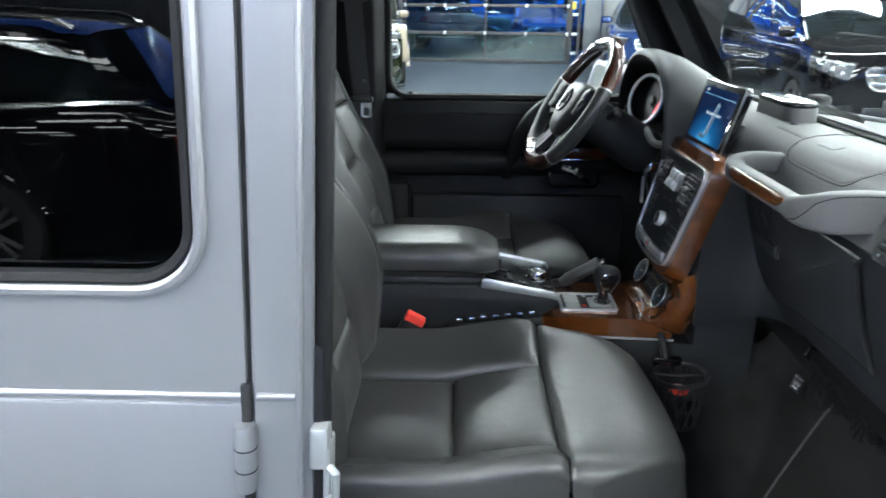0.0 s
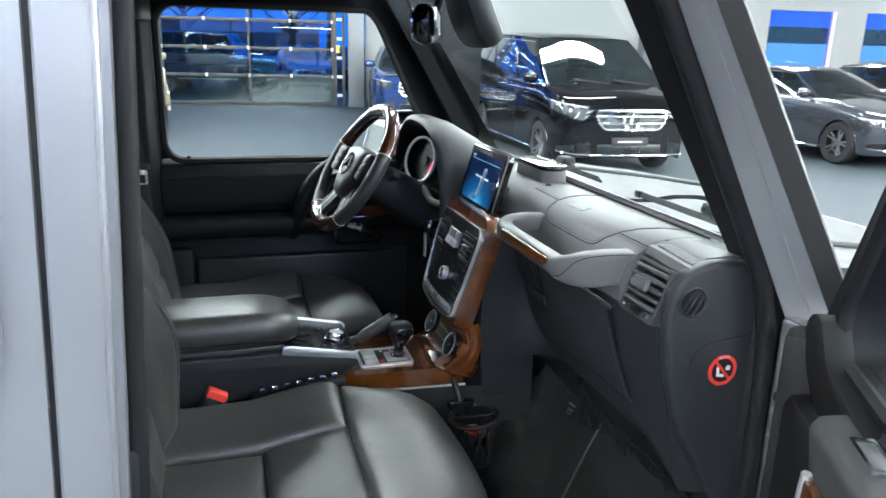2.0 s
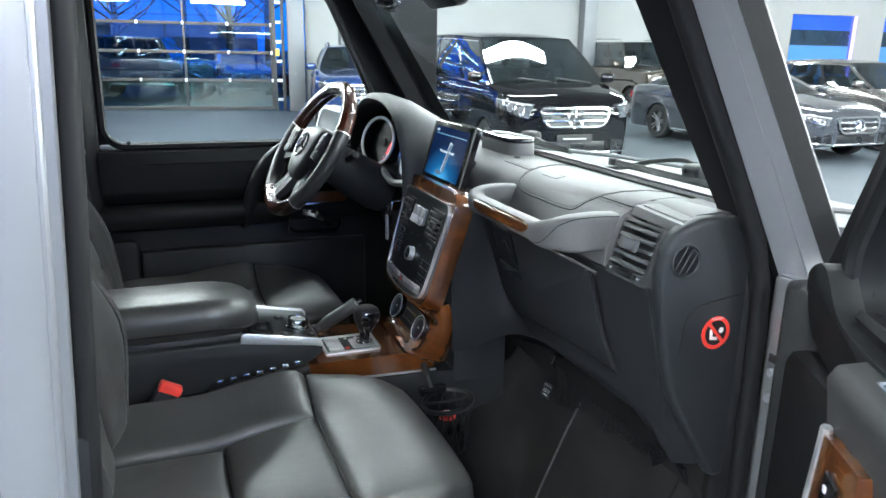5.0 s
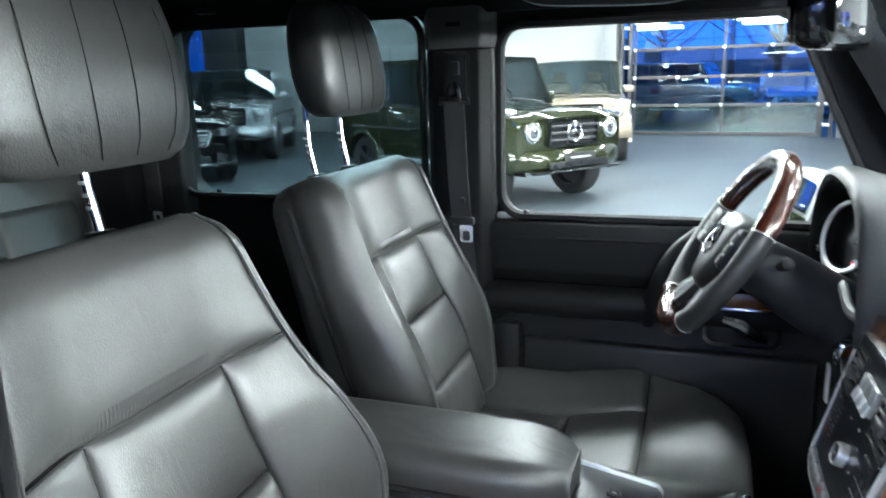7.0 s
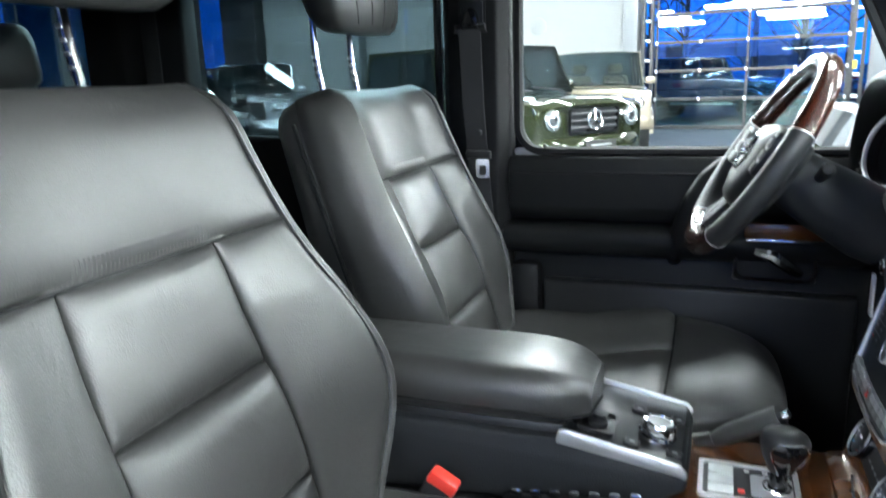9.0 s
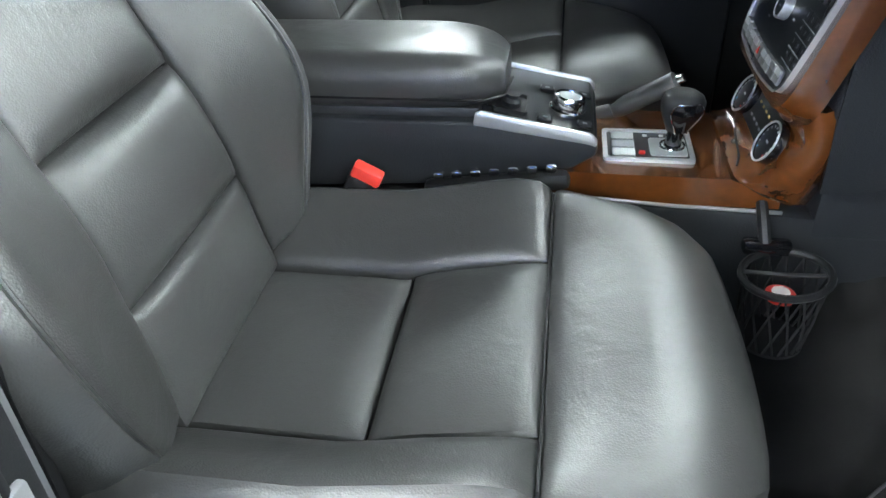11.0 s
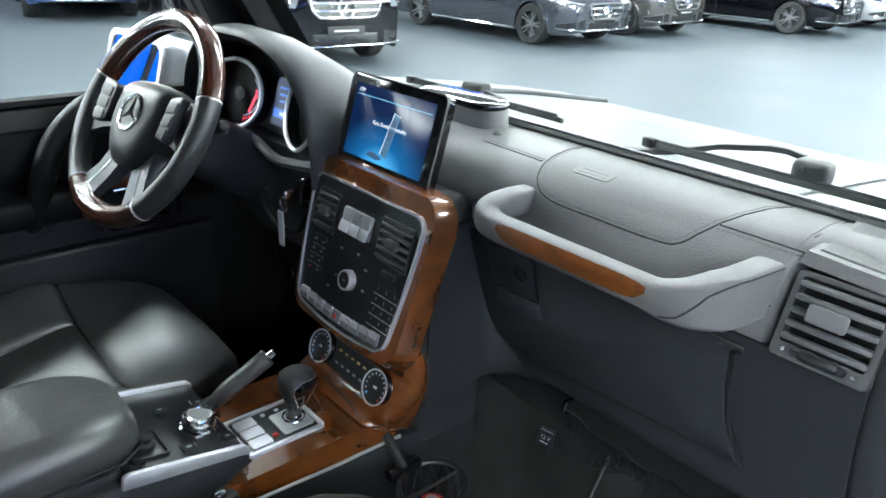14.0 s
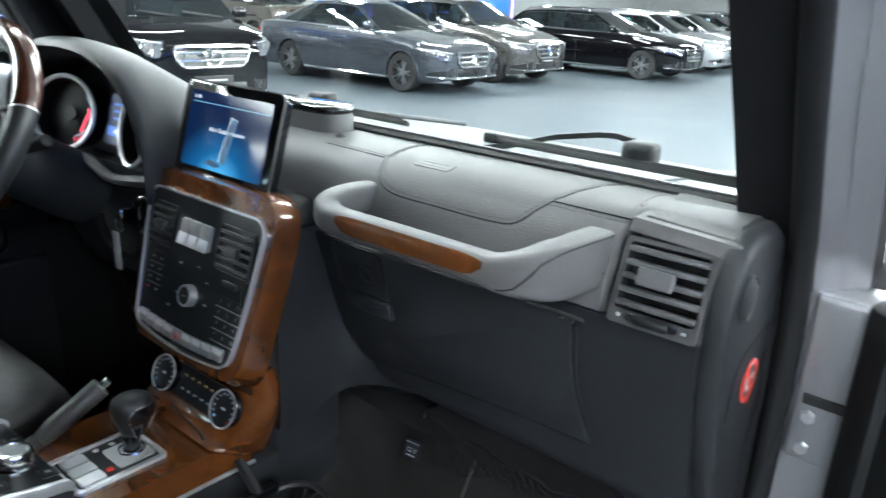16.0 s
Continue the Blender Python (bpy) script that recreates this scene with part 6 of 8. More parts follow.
part("latch_gap", tube([GM @ V(x, y, 0.0080) for x, y in rrect(0.086, 0.072, 0.007, 4, 0.214, -0.042)], 0.0018, 6, closed=True), SEAL, lt)
part("latch_handle", plate(rrect(0.078, 0.026, 0.005, 4, 0.220, -0.094), GM, 0.013, 0.005), DASH_DARK, gx)

# warning sticker on the end of the dashboard
sk = thing("warning_sticker", (0.934, -0.674, 1.193), "round red and black airbag warning sticker on the dash end", "sticker")
SM = axis_pose((0.934, -0.6725, 1.193), (0, -1, 0), (1, 0, 0)) @ Matrix.Scale(0.76, 4)
part("disc", lathe([(0.031, 0), (0.031, 0.0006), (0, 0.0006)], 32, SM), PANEL_BLACK, sk)
part("ring", frame_plate([(0.032 * math.cos(a), 0.032 * math.sin(a)) for a in [2 * math.pi * k / 32 for k in range(32)]], [(0.0245 * math.cos(a), 0.0245 * math.sin(a)) for a in [2 * math.pi * k / 32 for k in range(32)]], SM, 0.0012), RED, sk)
part("picture", plate([(-0.013, -0.012), (0.004, -0.015), (0.005, -0.009), (-0.006, -0.007), (-0.009, 0.008), (-0.014, 0.008)], SM, 0.0010), WHITE, sk)
part("picture", lathe([(0.0055, 0), (0.0055, 0.001), (0, 0.001)], 14, SM @ Matrix.Translation((0.012, 0.004, 0))), WHITE, sk)
part("slash", box((0, 0, 0), (0.056, 0.006, 0.0008), 0, m=SM @ Matrix.Translation((0, 0, 0.0012)) @ Matrix.Rotation(radians(-48), 4, "Z")), RED, sk)


def words(text, m, size, material_, parent, name="writing", align="CENTER"):
    cu = bpy.data.curves.new(name, "FONT")
    cu.body, cu.size, cu.align_x, cu.align_y, cu.extrude, cu.resolution_u = text, size, align, "CENTER", 0.0001, 2
    tmp = bpy.data.objects.new("tmp", cu)
    scene.collection.objects.link(tmp)
    me = bpy.data.meshes.new_from_object(tmp.evaluated_get(bpy.context.evaluated_depsgraph_get()))
    bpy.data.objects.remove(tmp)
    at = ORIGIN.get(parent, Vector())
    me.transform(Matrix.Translation(-at) @ m)
    me.materials.clear()
    me.materials.append(material_)
    ob = new(name, me)
    ob.parent = parent
    return ob


words("AIRBAG", SM @ Matrix.Translation((0, 0.0275, 0.0014)), 0.0075, WHITE, sk)

# free-standing screen
sc = thing("display", (0.80, 0.027, 1.28), "free-standing black display with a glowing blue phone page", "screen")
DM = Matrix.Translation((0.800, 0.027, 1.355)) @ axis_pose((0, 0, 0), (-0.961, 0, 0.277), (0, -1, 0))
part("case", plate(rrect(0.220, 0.142, 0.012, 5), DM @ Matrix.Translation((0, 0, -0.016)), 0.0165, 0.003), GLOSS_BLACK, sc)
part("rim", frame_plate(rrect(0.2225, 0.1445, 0.013, 5), rrect(0.2195, 0.1415, 0.0115, 5), DM @ Matrix.Translation((0, 0, -0.003)), 0.003), TRIM_GREY, sc)
part("stand", box((0.830, 0.027, 1.30), (0.05, 0.10, 0.10), 0.012), PLASTIC, sc)
page = bpy.data.materials.new("blue_page")
page.use_nodes = True
N, L = page.node_tree.nodes, page.node_tree.links
b = N["Principled BSDF"]
b.inputs["Base Color"].default_value, b.inputs["Roughness"].default_value = (0.004, 0.005, 0.007, 1), 0.10
b.inputs["Specular IOR Level"].default_value = 0.10
tc, mp, gr, rp = N.new("ShaderNodeTexCoord"), N.new("ShaderNodeMapping"), N.new("ShaderNodeTexGradient"), N.new("ShaderNodeValToRGB")
gr.gradient_type = "SPHERICAL"
mp.inputs["Location"].default_value, mp.inputs["Scale"].default_value = (-0.02, 0.0, -0.10), (0.0, 8.5, 11.0)
L.new(tc.outputs["Object"], mp.inputs[0])
L.new(mp.outputs[0], gr.inputs[0])
L.new(gr.outputs[0], rp.inputs[0])
rp.color_ramp.elements[0].color, rp.color_ramp.elements[1].color = (0.002, 0.012, 0.05, 1), (0.10, 0.55, 1.0, 1)
rp.color_ramp.elements[0].position = 0.05
e = rp.color_ramp.elements.new(0.5)
e.color = (0.006, 0.10, 0.28, 1)
L.new(rp.outputs[0], b.inputs["Emission Color"])
b.inputs["Emission Strength"].default_value = 0.78
face = part("page", plate(rrect(0.186, 0.108, 0.003, 3, 0, 0.003), DM, 0.0012), page, sc, "glowing blue page")
PAGE_TEXT, PAGE_BLUE = glow("page_text", (0.75, 0.88, 1.0), 0.8), glow("page_blue", (0.2, 0.6, 1.0), 0.7)
words("Kein Gerät verbunden", DM @ Matrix.Translation((0.004, 0.006, 0.0016)), 0.0088, PAGE_TEXT, sc)
words("17:09", DM @ Matrix.Translation((-0.078, 0.048, 0.0016)), 0.0072, PAGE_TEXT, sc)
part("page_line", plate([(-0.088, 0.0408), (0.088, 0.0408), (0.088, 0.0416), (-0.088, 0.0416)], DM, 0.0016), PAGE_BLUE, sc)
PAGE_DIM, PAGE_DEEP = glow("page_dim", (0.08, 0.32, 0.58), 0.32), glow("page_deep", (0.02, 0.09, 0.20), 0.5)
ph = part("phone_picture", plate(rounded([(-0.004, -0.036), (0.011, -0.040), (0.024, 0.024), (0.010, 0.028)], 0.004), DM, 0.0015), PAGE_DIM, sc)
part("phone_screen", plate(rounded([(0.001, -0.012), (0.013, -0.015), (0.020, 0.018), (0.009, 0.021)], 0.002), DM, 0.0017), PAGE_DEEP, ph)
for k in range(4):
    part("phone_key", plate([(0.0000 - 0.001 * k, -0.016 - 0.0045 * k), (0.0105 - 0.0009 * k, -0.0185 - 0.0045 * k), (0.0100 - 0.0009 * k, -0.0205 - 0.0045 * k), (-0.0005 - 0.001 * k, -0.018 - 0.0045 * k)], DM, 0.0017), PAGE_DEEP, ph)
part("phone_edge", tube([DM @ V(x, y, 0.0017) for x, y in ((-0.004, -0.036), (0.010, 0.028), (0.024, 0.024))], 0.0005, 4), PAGE_TEXT, ph)
part("phone_shadow", plate(rounded([(-0.036, -0.043), (-0.010, -0.046), (0.004, -0.042), (-0.012, -0.037), (-0.028, -0.036)], 0.003), DM, 0.0014), PAGE_DEEP, sc)

# low box on the dash top behind the display
fb = thing("dash_box", (0.93, 0.02, 1.36), "low black box with a glossy lid on the dash top", "box")
part("body", rings(bmesh.new(), [[V(0.944 + x, 0.025 + y, z) for x, y in rrect(0.064 * f, 0.178 * f, 0.030 * f, 6)] for f, z in ((1.03, 1.352), (1.0, 1.362), (0.985, 1.382), (0.965, 1.386))]), VINYL, fb, sharp=50)
part("lid", rings(bmesh.new(), [[V(0.944 + x, 0.025 + y, z) for x, y in rrect(0.064 * f, 0.178 * f, 0.030 * f, 6)] for f, z in ((0.955, 1.384), (0.99, 1.387), (1.0, 1.391), (0.97, 1.395), (0.85, 1.396))]), GLOSS_BLACK, fb, "glossy black lid", sharp=60)
part("screw", lathe([(0.007, 0), (0.007, 0.002), (0.004, 0.005), (0, 0.005)], 14, pose(0.913, -0.085, 1.359)), TRIM_GREY, dash)

# instrument hood and gauges
cl = thing("instrument_cluster", (0.82, 0.376, 1.26), "twin round gauges under a leather instrument hood", "gauges")


def arch(x, hw, z1, z0, t=0.0, n=22):
    return [V(x, 0.380 + (hw - t) * math.copysign(abs(math.cos(a)) ** 0.78, math.cos(a)), z0 + (z1 - z0 - t) * abs(math.sin(a)) ** 0.80) for a in [math.pi * k / n for k in range(n + 1)]]


rows = []
for x, hw, z1 in ((0.738, 0.240, 1.452), (0.741, 0.245, 1.461), (0.752, 0.248, 1.466), (0.775, 0.249, 1.466), (0.82, 0.248, 1.452), (0.88, 0.244, 1.418), (0.95, 0.235, 1.375), (0.985, 0.22, 1.35)):
    rows.append(arch(x, hw, z1, 1.245))
inner = [arch(x, hw, z1, 1.245, 0.018) for x, hw, z1 in ((0.90, 0.232, 1.415), (0.82, 0.240, 1.446), (0.75, 0.243, 1.458))]
part("hood", rings(bmesh.new(), rows, closed=False, caps=False), DASH_DARK, cl, sharp=60)
part("hood_lining", rings(bmesh.new(), inner + rows[:1], closed=False, caps=False), TRIM, cl, sharp=60)
part("cluster_panel", plate([(p.y, p.z) for p in arch(0, 0.236, 1.44, 1.24, 0.004)], Matrix(((0, 0, 1, 0.835), (1, 0, 0, 0), (0, 1, 0, 0), (0, 0, 0, 1))), 0.01), PANEL_BLACK, cl)
GAUGE_RING = material("gauge_ring", (0.88, 0.90, 0.92), 0.2, metal=0.3, var=0.04, coat=0.5)
RED_GLOW, BLUE_GLOW, WHITE_GLOW = glow("red_scale", (1.0, 0.05, 0.10), 1.1), glow("blue_page_small", (0.02, 0.06, 0.22), 0.16), glow("white_scale", (0.6, 0.72, 1.0), 0.5)
for gx_, gy, yaw in ((0.782, 0.472, -0.42), (0.800, 0.262, 0.16)):
    gm = Matrix.Translation((gx_, gy, 1.334)) @ axis_pose((0, 0, 0), (-0.93, yaw, 0.24), (0, -1, 0))
    g = part("gauge", lathe([(0.058, -0.040), (0.062, 0.004), (0.058, 0.004), (0.056, -0.038)], 44, gm, caps=False), TRIM, cl)
    part("ring", tube([gm @ V(0.0625 * math.cos(a), 0.0625 * math.sin(a), 0.006) for a in [2 * math.pi * k / 48 for k in range(48)]], 0.0042, 8, closed=True), GAUGE_RING, g, "bright chrome gauge ring")
    part("dial", lathe([(0.058, -0.017), (0.0, -0.017)], 40, gm), PANEL_BLACK, g)
    part("scale_band", tube([gm @ V(0.040 * math.cos(a), 0.040 * math.sin(a), -0.0162) for a in [radians(-75 + 8 * k) for k in range(17)]], 0.0007, 5), WHITE_GLOW, g)
    for k in range(15):
        a = radians(-75 + 9 * k)
        tk = box((0, 0, 0), (0.007 if k % 2 == 0 else 0.004, 0.0013, 0.0006), 0, m=gm @ Matrix.Rotation(a, 4, "Z") @ Matrix.Translation((0.046, 0, -0.016)))
        part("tick", tk, RED_GLOW if k < 4 and gy > .4 else WHITE_GLOW, g)
    if gy > .4:
        part("needle", box((0, 0, 0), (0.036, 0.0042, 0.001), 0, m=gm @ Matrix.Translation((0.030, -0.012, -0.013)) @ Matrix.Rotation(radians(72), 4, "Z")), RED_GLOW, g)
        part("needle", box((0, 0, 0), (0.016, 0.003, 0.001), 0, m=gm @ Matrix.Translation((0.036, 0.006, -0.013)) @ Matrix.Rotation(radians(100), 4, "Z")), RED_GLOW, g)
    part("needle_cap", lathe([(0.013, -0.0165), (0.012, -0.010), (0, -0.009)], 20, gm), PLASTIC, g)
CPM = Matrix.Translation((0.822, 0.362, 1.330)) @ axis_pose((0, 0, 0), (-0.96, 0, 0.28), (0, -1, 0))
cpg = part("centre_page", plate(rrect(0.066, 0.085, 0.004, 3), CPM, 0.003), BLUE_GLOW, cl)
PAGE_ROW = glow("page_row", (0.05, 0.22, 0.85), 0.5)
part("page_strip", plate(rrect(0.058, 0.016, 0.002, 3, 0, -0.020), CPM, 0.0035), PAGE_ROW, cpg)
for k in range(3):
    part("page_bar", plate(rrect(0.034 - 0.006 * k, 0.004, 0.001, 3, -0.004, 0.026 - 0.012 * k), CPM, 0.0035), PAGE_ROW, cpg)
part("page_bar", plate(rrect(0.022, 0.006, 0.001, 3, 0.004, -0.020), CPM, 0.0040), WHITE_GLOW, cpg)
part("cluster_lip", tube(bez([(0.765, 0.59, 1.270), (0.760, 0.52, 1.262), (0.758, 0.46, 1.256), (0.760, 0.376, 1.272), (0.758, 0.29, 1.256), (0.760, 0.22, 1.262), (0.765, 0.165, 1.270)], 5), 0.009, 8), SLIDER, cl)

# driver's lower dash, column, key
ld = thing("driver_panel", (0.85, 0.4, 1.0), "dark knee panel under the steering column", "panel")
part("panel", rings(bmesh.new(), [[(0.800, 0.165, 1.262), (0.800, 0.64, 1.262), (0.88, 0.64, 1.262), (0.88, 0.165, 1.262)], [(0.815, 0.165, 1.15), (0.815, 0.64, 1.15), (0.88, 0.64, 1.15), (0.88, 0.165, 1.15)], [(0.86, 0.165, 1.03), (0.86, 0.64, 1.03), (0.90, 0.64, 1.03), (0.90, 0.165, 1.03)]]), DASH_DARK, ld)
ig = axis_pose((0.790, 0.232, 1.205), (-0.95, -0.2, 0.1), (0, 0, 1))
part("ignition", lathe([(0.026, -0.02), (0.026, 0.012), (0.020, 0.018), (0.012, 0.016), (0, 0.016)], 20, ig), GLOSS_BLACK, ld)
part("trim_ring", tube([V(0.775, 0.300 + 0.075 * math.cos(a), 1.175 + 0.058 * math.sin(a)) for a in [math.pi + math.pi * k / 14 for k in range(15)]], 0.008, 8), PLASTIC, ld)
kt = thing("car_key", (0.735, 0.225, 1.17), "silver key with ring and metal tag in the ignition", "key")
KEY = material("key_metal", (0.55, 0.56, 0.57), 0.35, metal=0.3, var=0.06)
part("bow", box((0.755, 0.228, 1.207), (0.035, 0.010, 0.024), 0.004), CHROME, kt)
part("ring", tube([V(0.735, 0.226 + 0.012 * math.cos(a), 1.196 + 0.012 * math.sin(a)) for a in [2 * math.pi * k / 16 for k in range(16)]], 0.0014, 5, closed=True), CHROME, kt)
part("tag", box((0.726, 0.222, 1.156), (0.004, 0.017, 0.062), 0.002), KEY, kt)

BADGE = material("wheel_badge", (0.40, 0.41, 0.42), 0.25, metal=0.9, var=0.05)
WHEEL_LEATHER = material("wheel_leather", (0.026, 0.027, 0.028), 0.42, var=0.15, scale=8, bump=0.2, fine=600, kind="cells")
SPOKE = material("spoke_grey", (0.075, 0.078, 0.082), 0.35, metal=0.3, var=0.05)
sw = thing("steering_wheel", (0.62, 0.378, 1.25), "leather and dark walnut steering wheel with silver spokes", "steering wheel")
WC = Matrix.Translation((0.572, 0.377, 1.333)) @ axis_pose((0, 0, 0), (-0.844, -0.096, 0.527), (0, -1, 0)) @ Matrix.Rotation(radians(5), 4, "Z")      # x to the passenger, y up, z to the driver
RW = 0.1685


def rim(a0, a1, r, n=26):
    return tube([WC @ V(RW * math.cos(radians(a)), RW * math.sin(radians(a)), 0) for a in [a0 + (a1 - a0) * k / n for k in range(n + 1)]], r, 12)


part("rim_walnut", rim(18, 162, 0.0190), WALNUT_DARK, sw, "glossy dark walnut rim section")
part("rim_leather", rim(162, 232, 0.0186, 14), WHEEL_LEATHER, sw)
part("rim_walnut", rim(232, 308, 0.0186, 14), WALNUT_DARK, sw, "glossy dark walnut rim section")
part("rim_leather", rim(308, 378, 0.0186, 14), WHEEL_LEATHER, sw)
for a in (18, 162, 232, 308):
    part("rim_band", rim(a - 0.3, a + 0.3, 0.0193, 2), SATIN, sw)
for s in (-1, 1):
    part("rim_inlay", tube([WC @ V(0.1502 * math.cos(radians(a)), 0.1502 * math.sin(radians(a)), 0.004) for a in ([25 + 130 * k / 20 for k in range(21)] if s > 0 else [236 + 68 * k / 14 for k in range(15)])], 0.0014, 6), BADGE, sw)
hub_o = [(-0.080, 0.040), (-0.060, 0.056), (0.0, 0.062), (0.060, 0.056), (0.080, 0.040), (0.078, -0.010), (0.060, -0.052), (0.034, -0.082), (0.0, -0.088), (-0.034, -0.082), (-0.060, -0.052), (-0.078, -0.010)]
hub_l = [(p.x, p.y) for p in bez([V(*q, 0) for q in hub_o + hub_o[:1]], 3)[:-1]]
hb_ = part("airbag_pad", rings(bmesh.new(), [[WC @ V(x * f, y * f, z) for x, y in hub_l] for f, z in ((0.94, -0.050), (1.0, -0.030), (1.0, -0.012), (0.96, 0.002), (0.85, 0.012), (0.6, 0.018), (0.3, 0.020))]), WHEEL_LEATHER, sw, sharp=60)
part("badge", badge(bmesh.new(), WC @ Matrix.Translation((0, 0.0, 0.020)), 0.029), BADGE, hb_, "silver ring badge")
part("mark_bar", box((0, 0, 0), (0.022, 0.003, 0.001), 0, m=WC @ Matrix.Translation((0, -0.048, 0.0165)) @ Matrix.Rotation(radians(8), 4, "X")), TRIM, hb_)
for s in (-1, 1):
    sp = part("spoke", rings(bmesh.new(), [[WC @ V(s * 0.070, 0.044, -0.012), WC @ V(s * 0.070, -0.024, -0.012), WC @ V(s * 0.070, -0.024, -0.040), WC @ V(s * 0.070, 0.044, -0.040)], [WC @ V(s * 0.118, 0.044, -0.006), WC @ V(s * 0.116, -0.034, -0.006), WC @ V(s * 0.116, -0.034, -0.030), WC @ V(s * 0.118, 0.044, -0.030)], [WC @ V(s * 0.162, 0.046, 0.002), WC @ V(s * 0.156, -0.056, 0.002), WC @ V(s * 0.156, -0.056, -0.012), WC @ V(s * 0.162, 0.046, -0.012)]]), WHEEL_LEATHER, sw)
    pod = part("button_pod", plate(rounded([(s * 0.086, 0.040), (s * 0.127, 0.046), (s * 0.119, -0.030), (s * 0.084, -0.024)], 0.008), WC @ Matrix.Translation((0, 0, -0.007)) @ Matrix.Rotation(radians(-6 * s), 4, "Y"), 0.013, 0.003), PLASTIC, sp, "black button pod")
    for k in range(3):
        part("button", plate(rounded([(s * (0.0905 + 0.0), 0.032 - 0.020 * k), (s * (0.121 - 0.002 * k), 0.036 - 0.022 * k), (s * (0.119 - 0.002 * k), 0.018 - 0.022 * k), (s * 0.0895, 0.015 - 0.020 * k)], 0.004), WC @ Matrix.Translation((0, 0, 0.006)) @ Matrix.Rotation(radians(-6 * s), 4, "Y"), 0.0025, 0.001), TRIM_GREY, pod)
    lo = part("lower_spoke", rings(bmesh.new(), [[WC @ V(s * 0.018, -0.072, -0.008), WC @ V(s * 0.062, -0.044, -0.008), WC @ V(s * 0.062, -0.044, -0.034), WC @ V(s * 0.018, -0.072, -0.034)], [WC @ V(s * 0.034, -0.112, -0.004), WC @ V(s * 0.076, -0.092, -0.004), WC @ V(s * 0.076, -0.092, -0.024), WC @ V(s * 0.034, -0.112, -0.024)], [WC @ V(s * 0.056, -0.158, 0.004), WC @ V(s * 0.104, -0.132, 0.004), WC @ V(s * 0.104, -0.132, -0.010), WC @ V(s * 0.056, -0.158, -0.010)]]), SPOKE, sw, "silver grey lower spoke")
    part("spoke_groove", tube([WC @ V(s * 0.048, -0.082, -0.0052), WC @ V(s * 0.060, -0.106, -0.003), WC @ V(s * 0.080, -0.140, 0.003)], 0.0018, 6), SATIN, lo)
co = thing("steering_column", (0.70, 0.378, 1.2), "black steering column shroud with stalks", "steering column")
part("shroud", lathe([(0.040, -0.045), (0.050, -0.07), (0.056, -0.13), (0.060, -0.21), (0.055, -0.24)], 24, WC), DASH_DARK, co)
part("stalk", tube([WC @ V(-0.05, 0.02, -0.085), WC @ V(-0.13, 0.03, -0.070)], [0.008, 0.011], 8), PLASTIC, co)
part("stalk", tube([WC @ V(0.05, 0.02, -0.085), WC @ V(0.108, 0.033, -0.072), WC @ V(0.116, 0.035, -0.070), WC @ V(0.119, 0.036, -0.069)], [0.008, 0.011, 0.009, 0.003], 12), RUBBER, co)

# windscreen wipers and the dotted band at the foot of the glass
DOTS = material("dotted_band", (0.34, 0.345, 0.35), 0.5, var=0.5, scale=300, dark=(0.02, 0.02, 0.02), fine=500)
solo("screen_band", rings(bmesh.new(), [[(1.004, -0.62, 1.351), (1.004, 0.62, 1.351), (0.985, 0.62, 1.368), (0.985, -0.62, 1.368)], [(1.006, -0.62, 1.352), (1.006, 0.62, 1.352), (0.987, 0.62, 1.369), (0.987, -0.62, 1.369)]]), DOTS, "dotted black band along the foot of the windscreen", "trim", kind="structure")
part("screen_gasket", tube([(0.984, -0.62, 1.360), (0.984, 0.62, 1.360)], 0.0055, 6), RUBBER, dash)
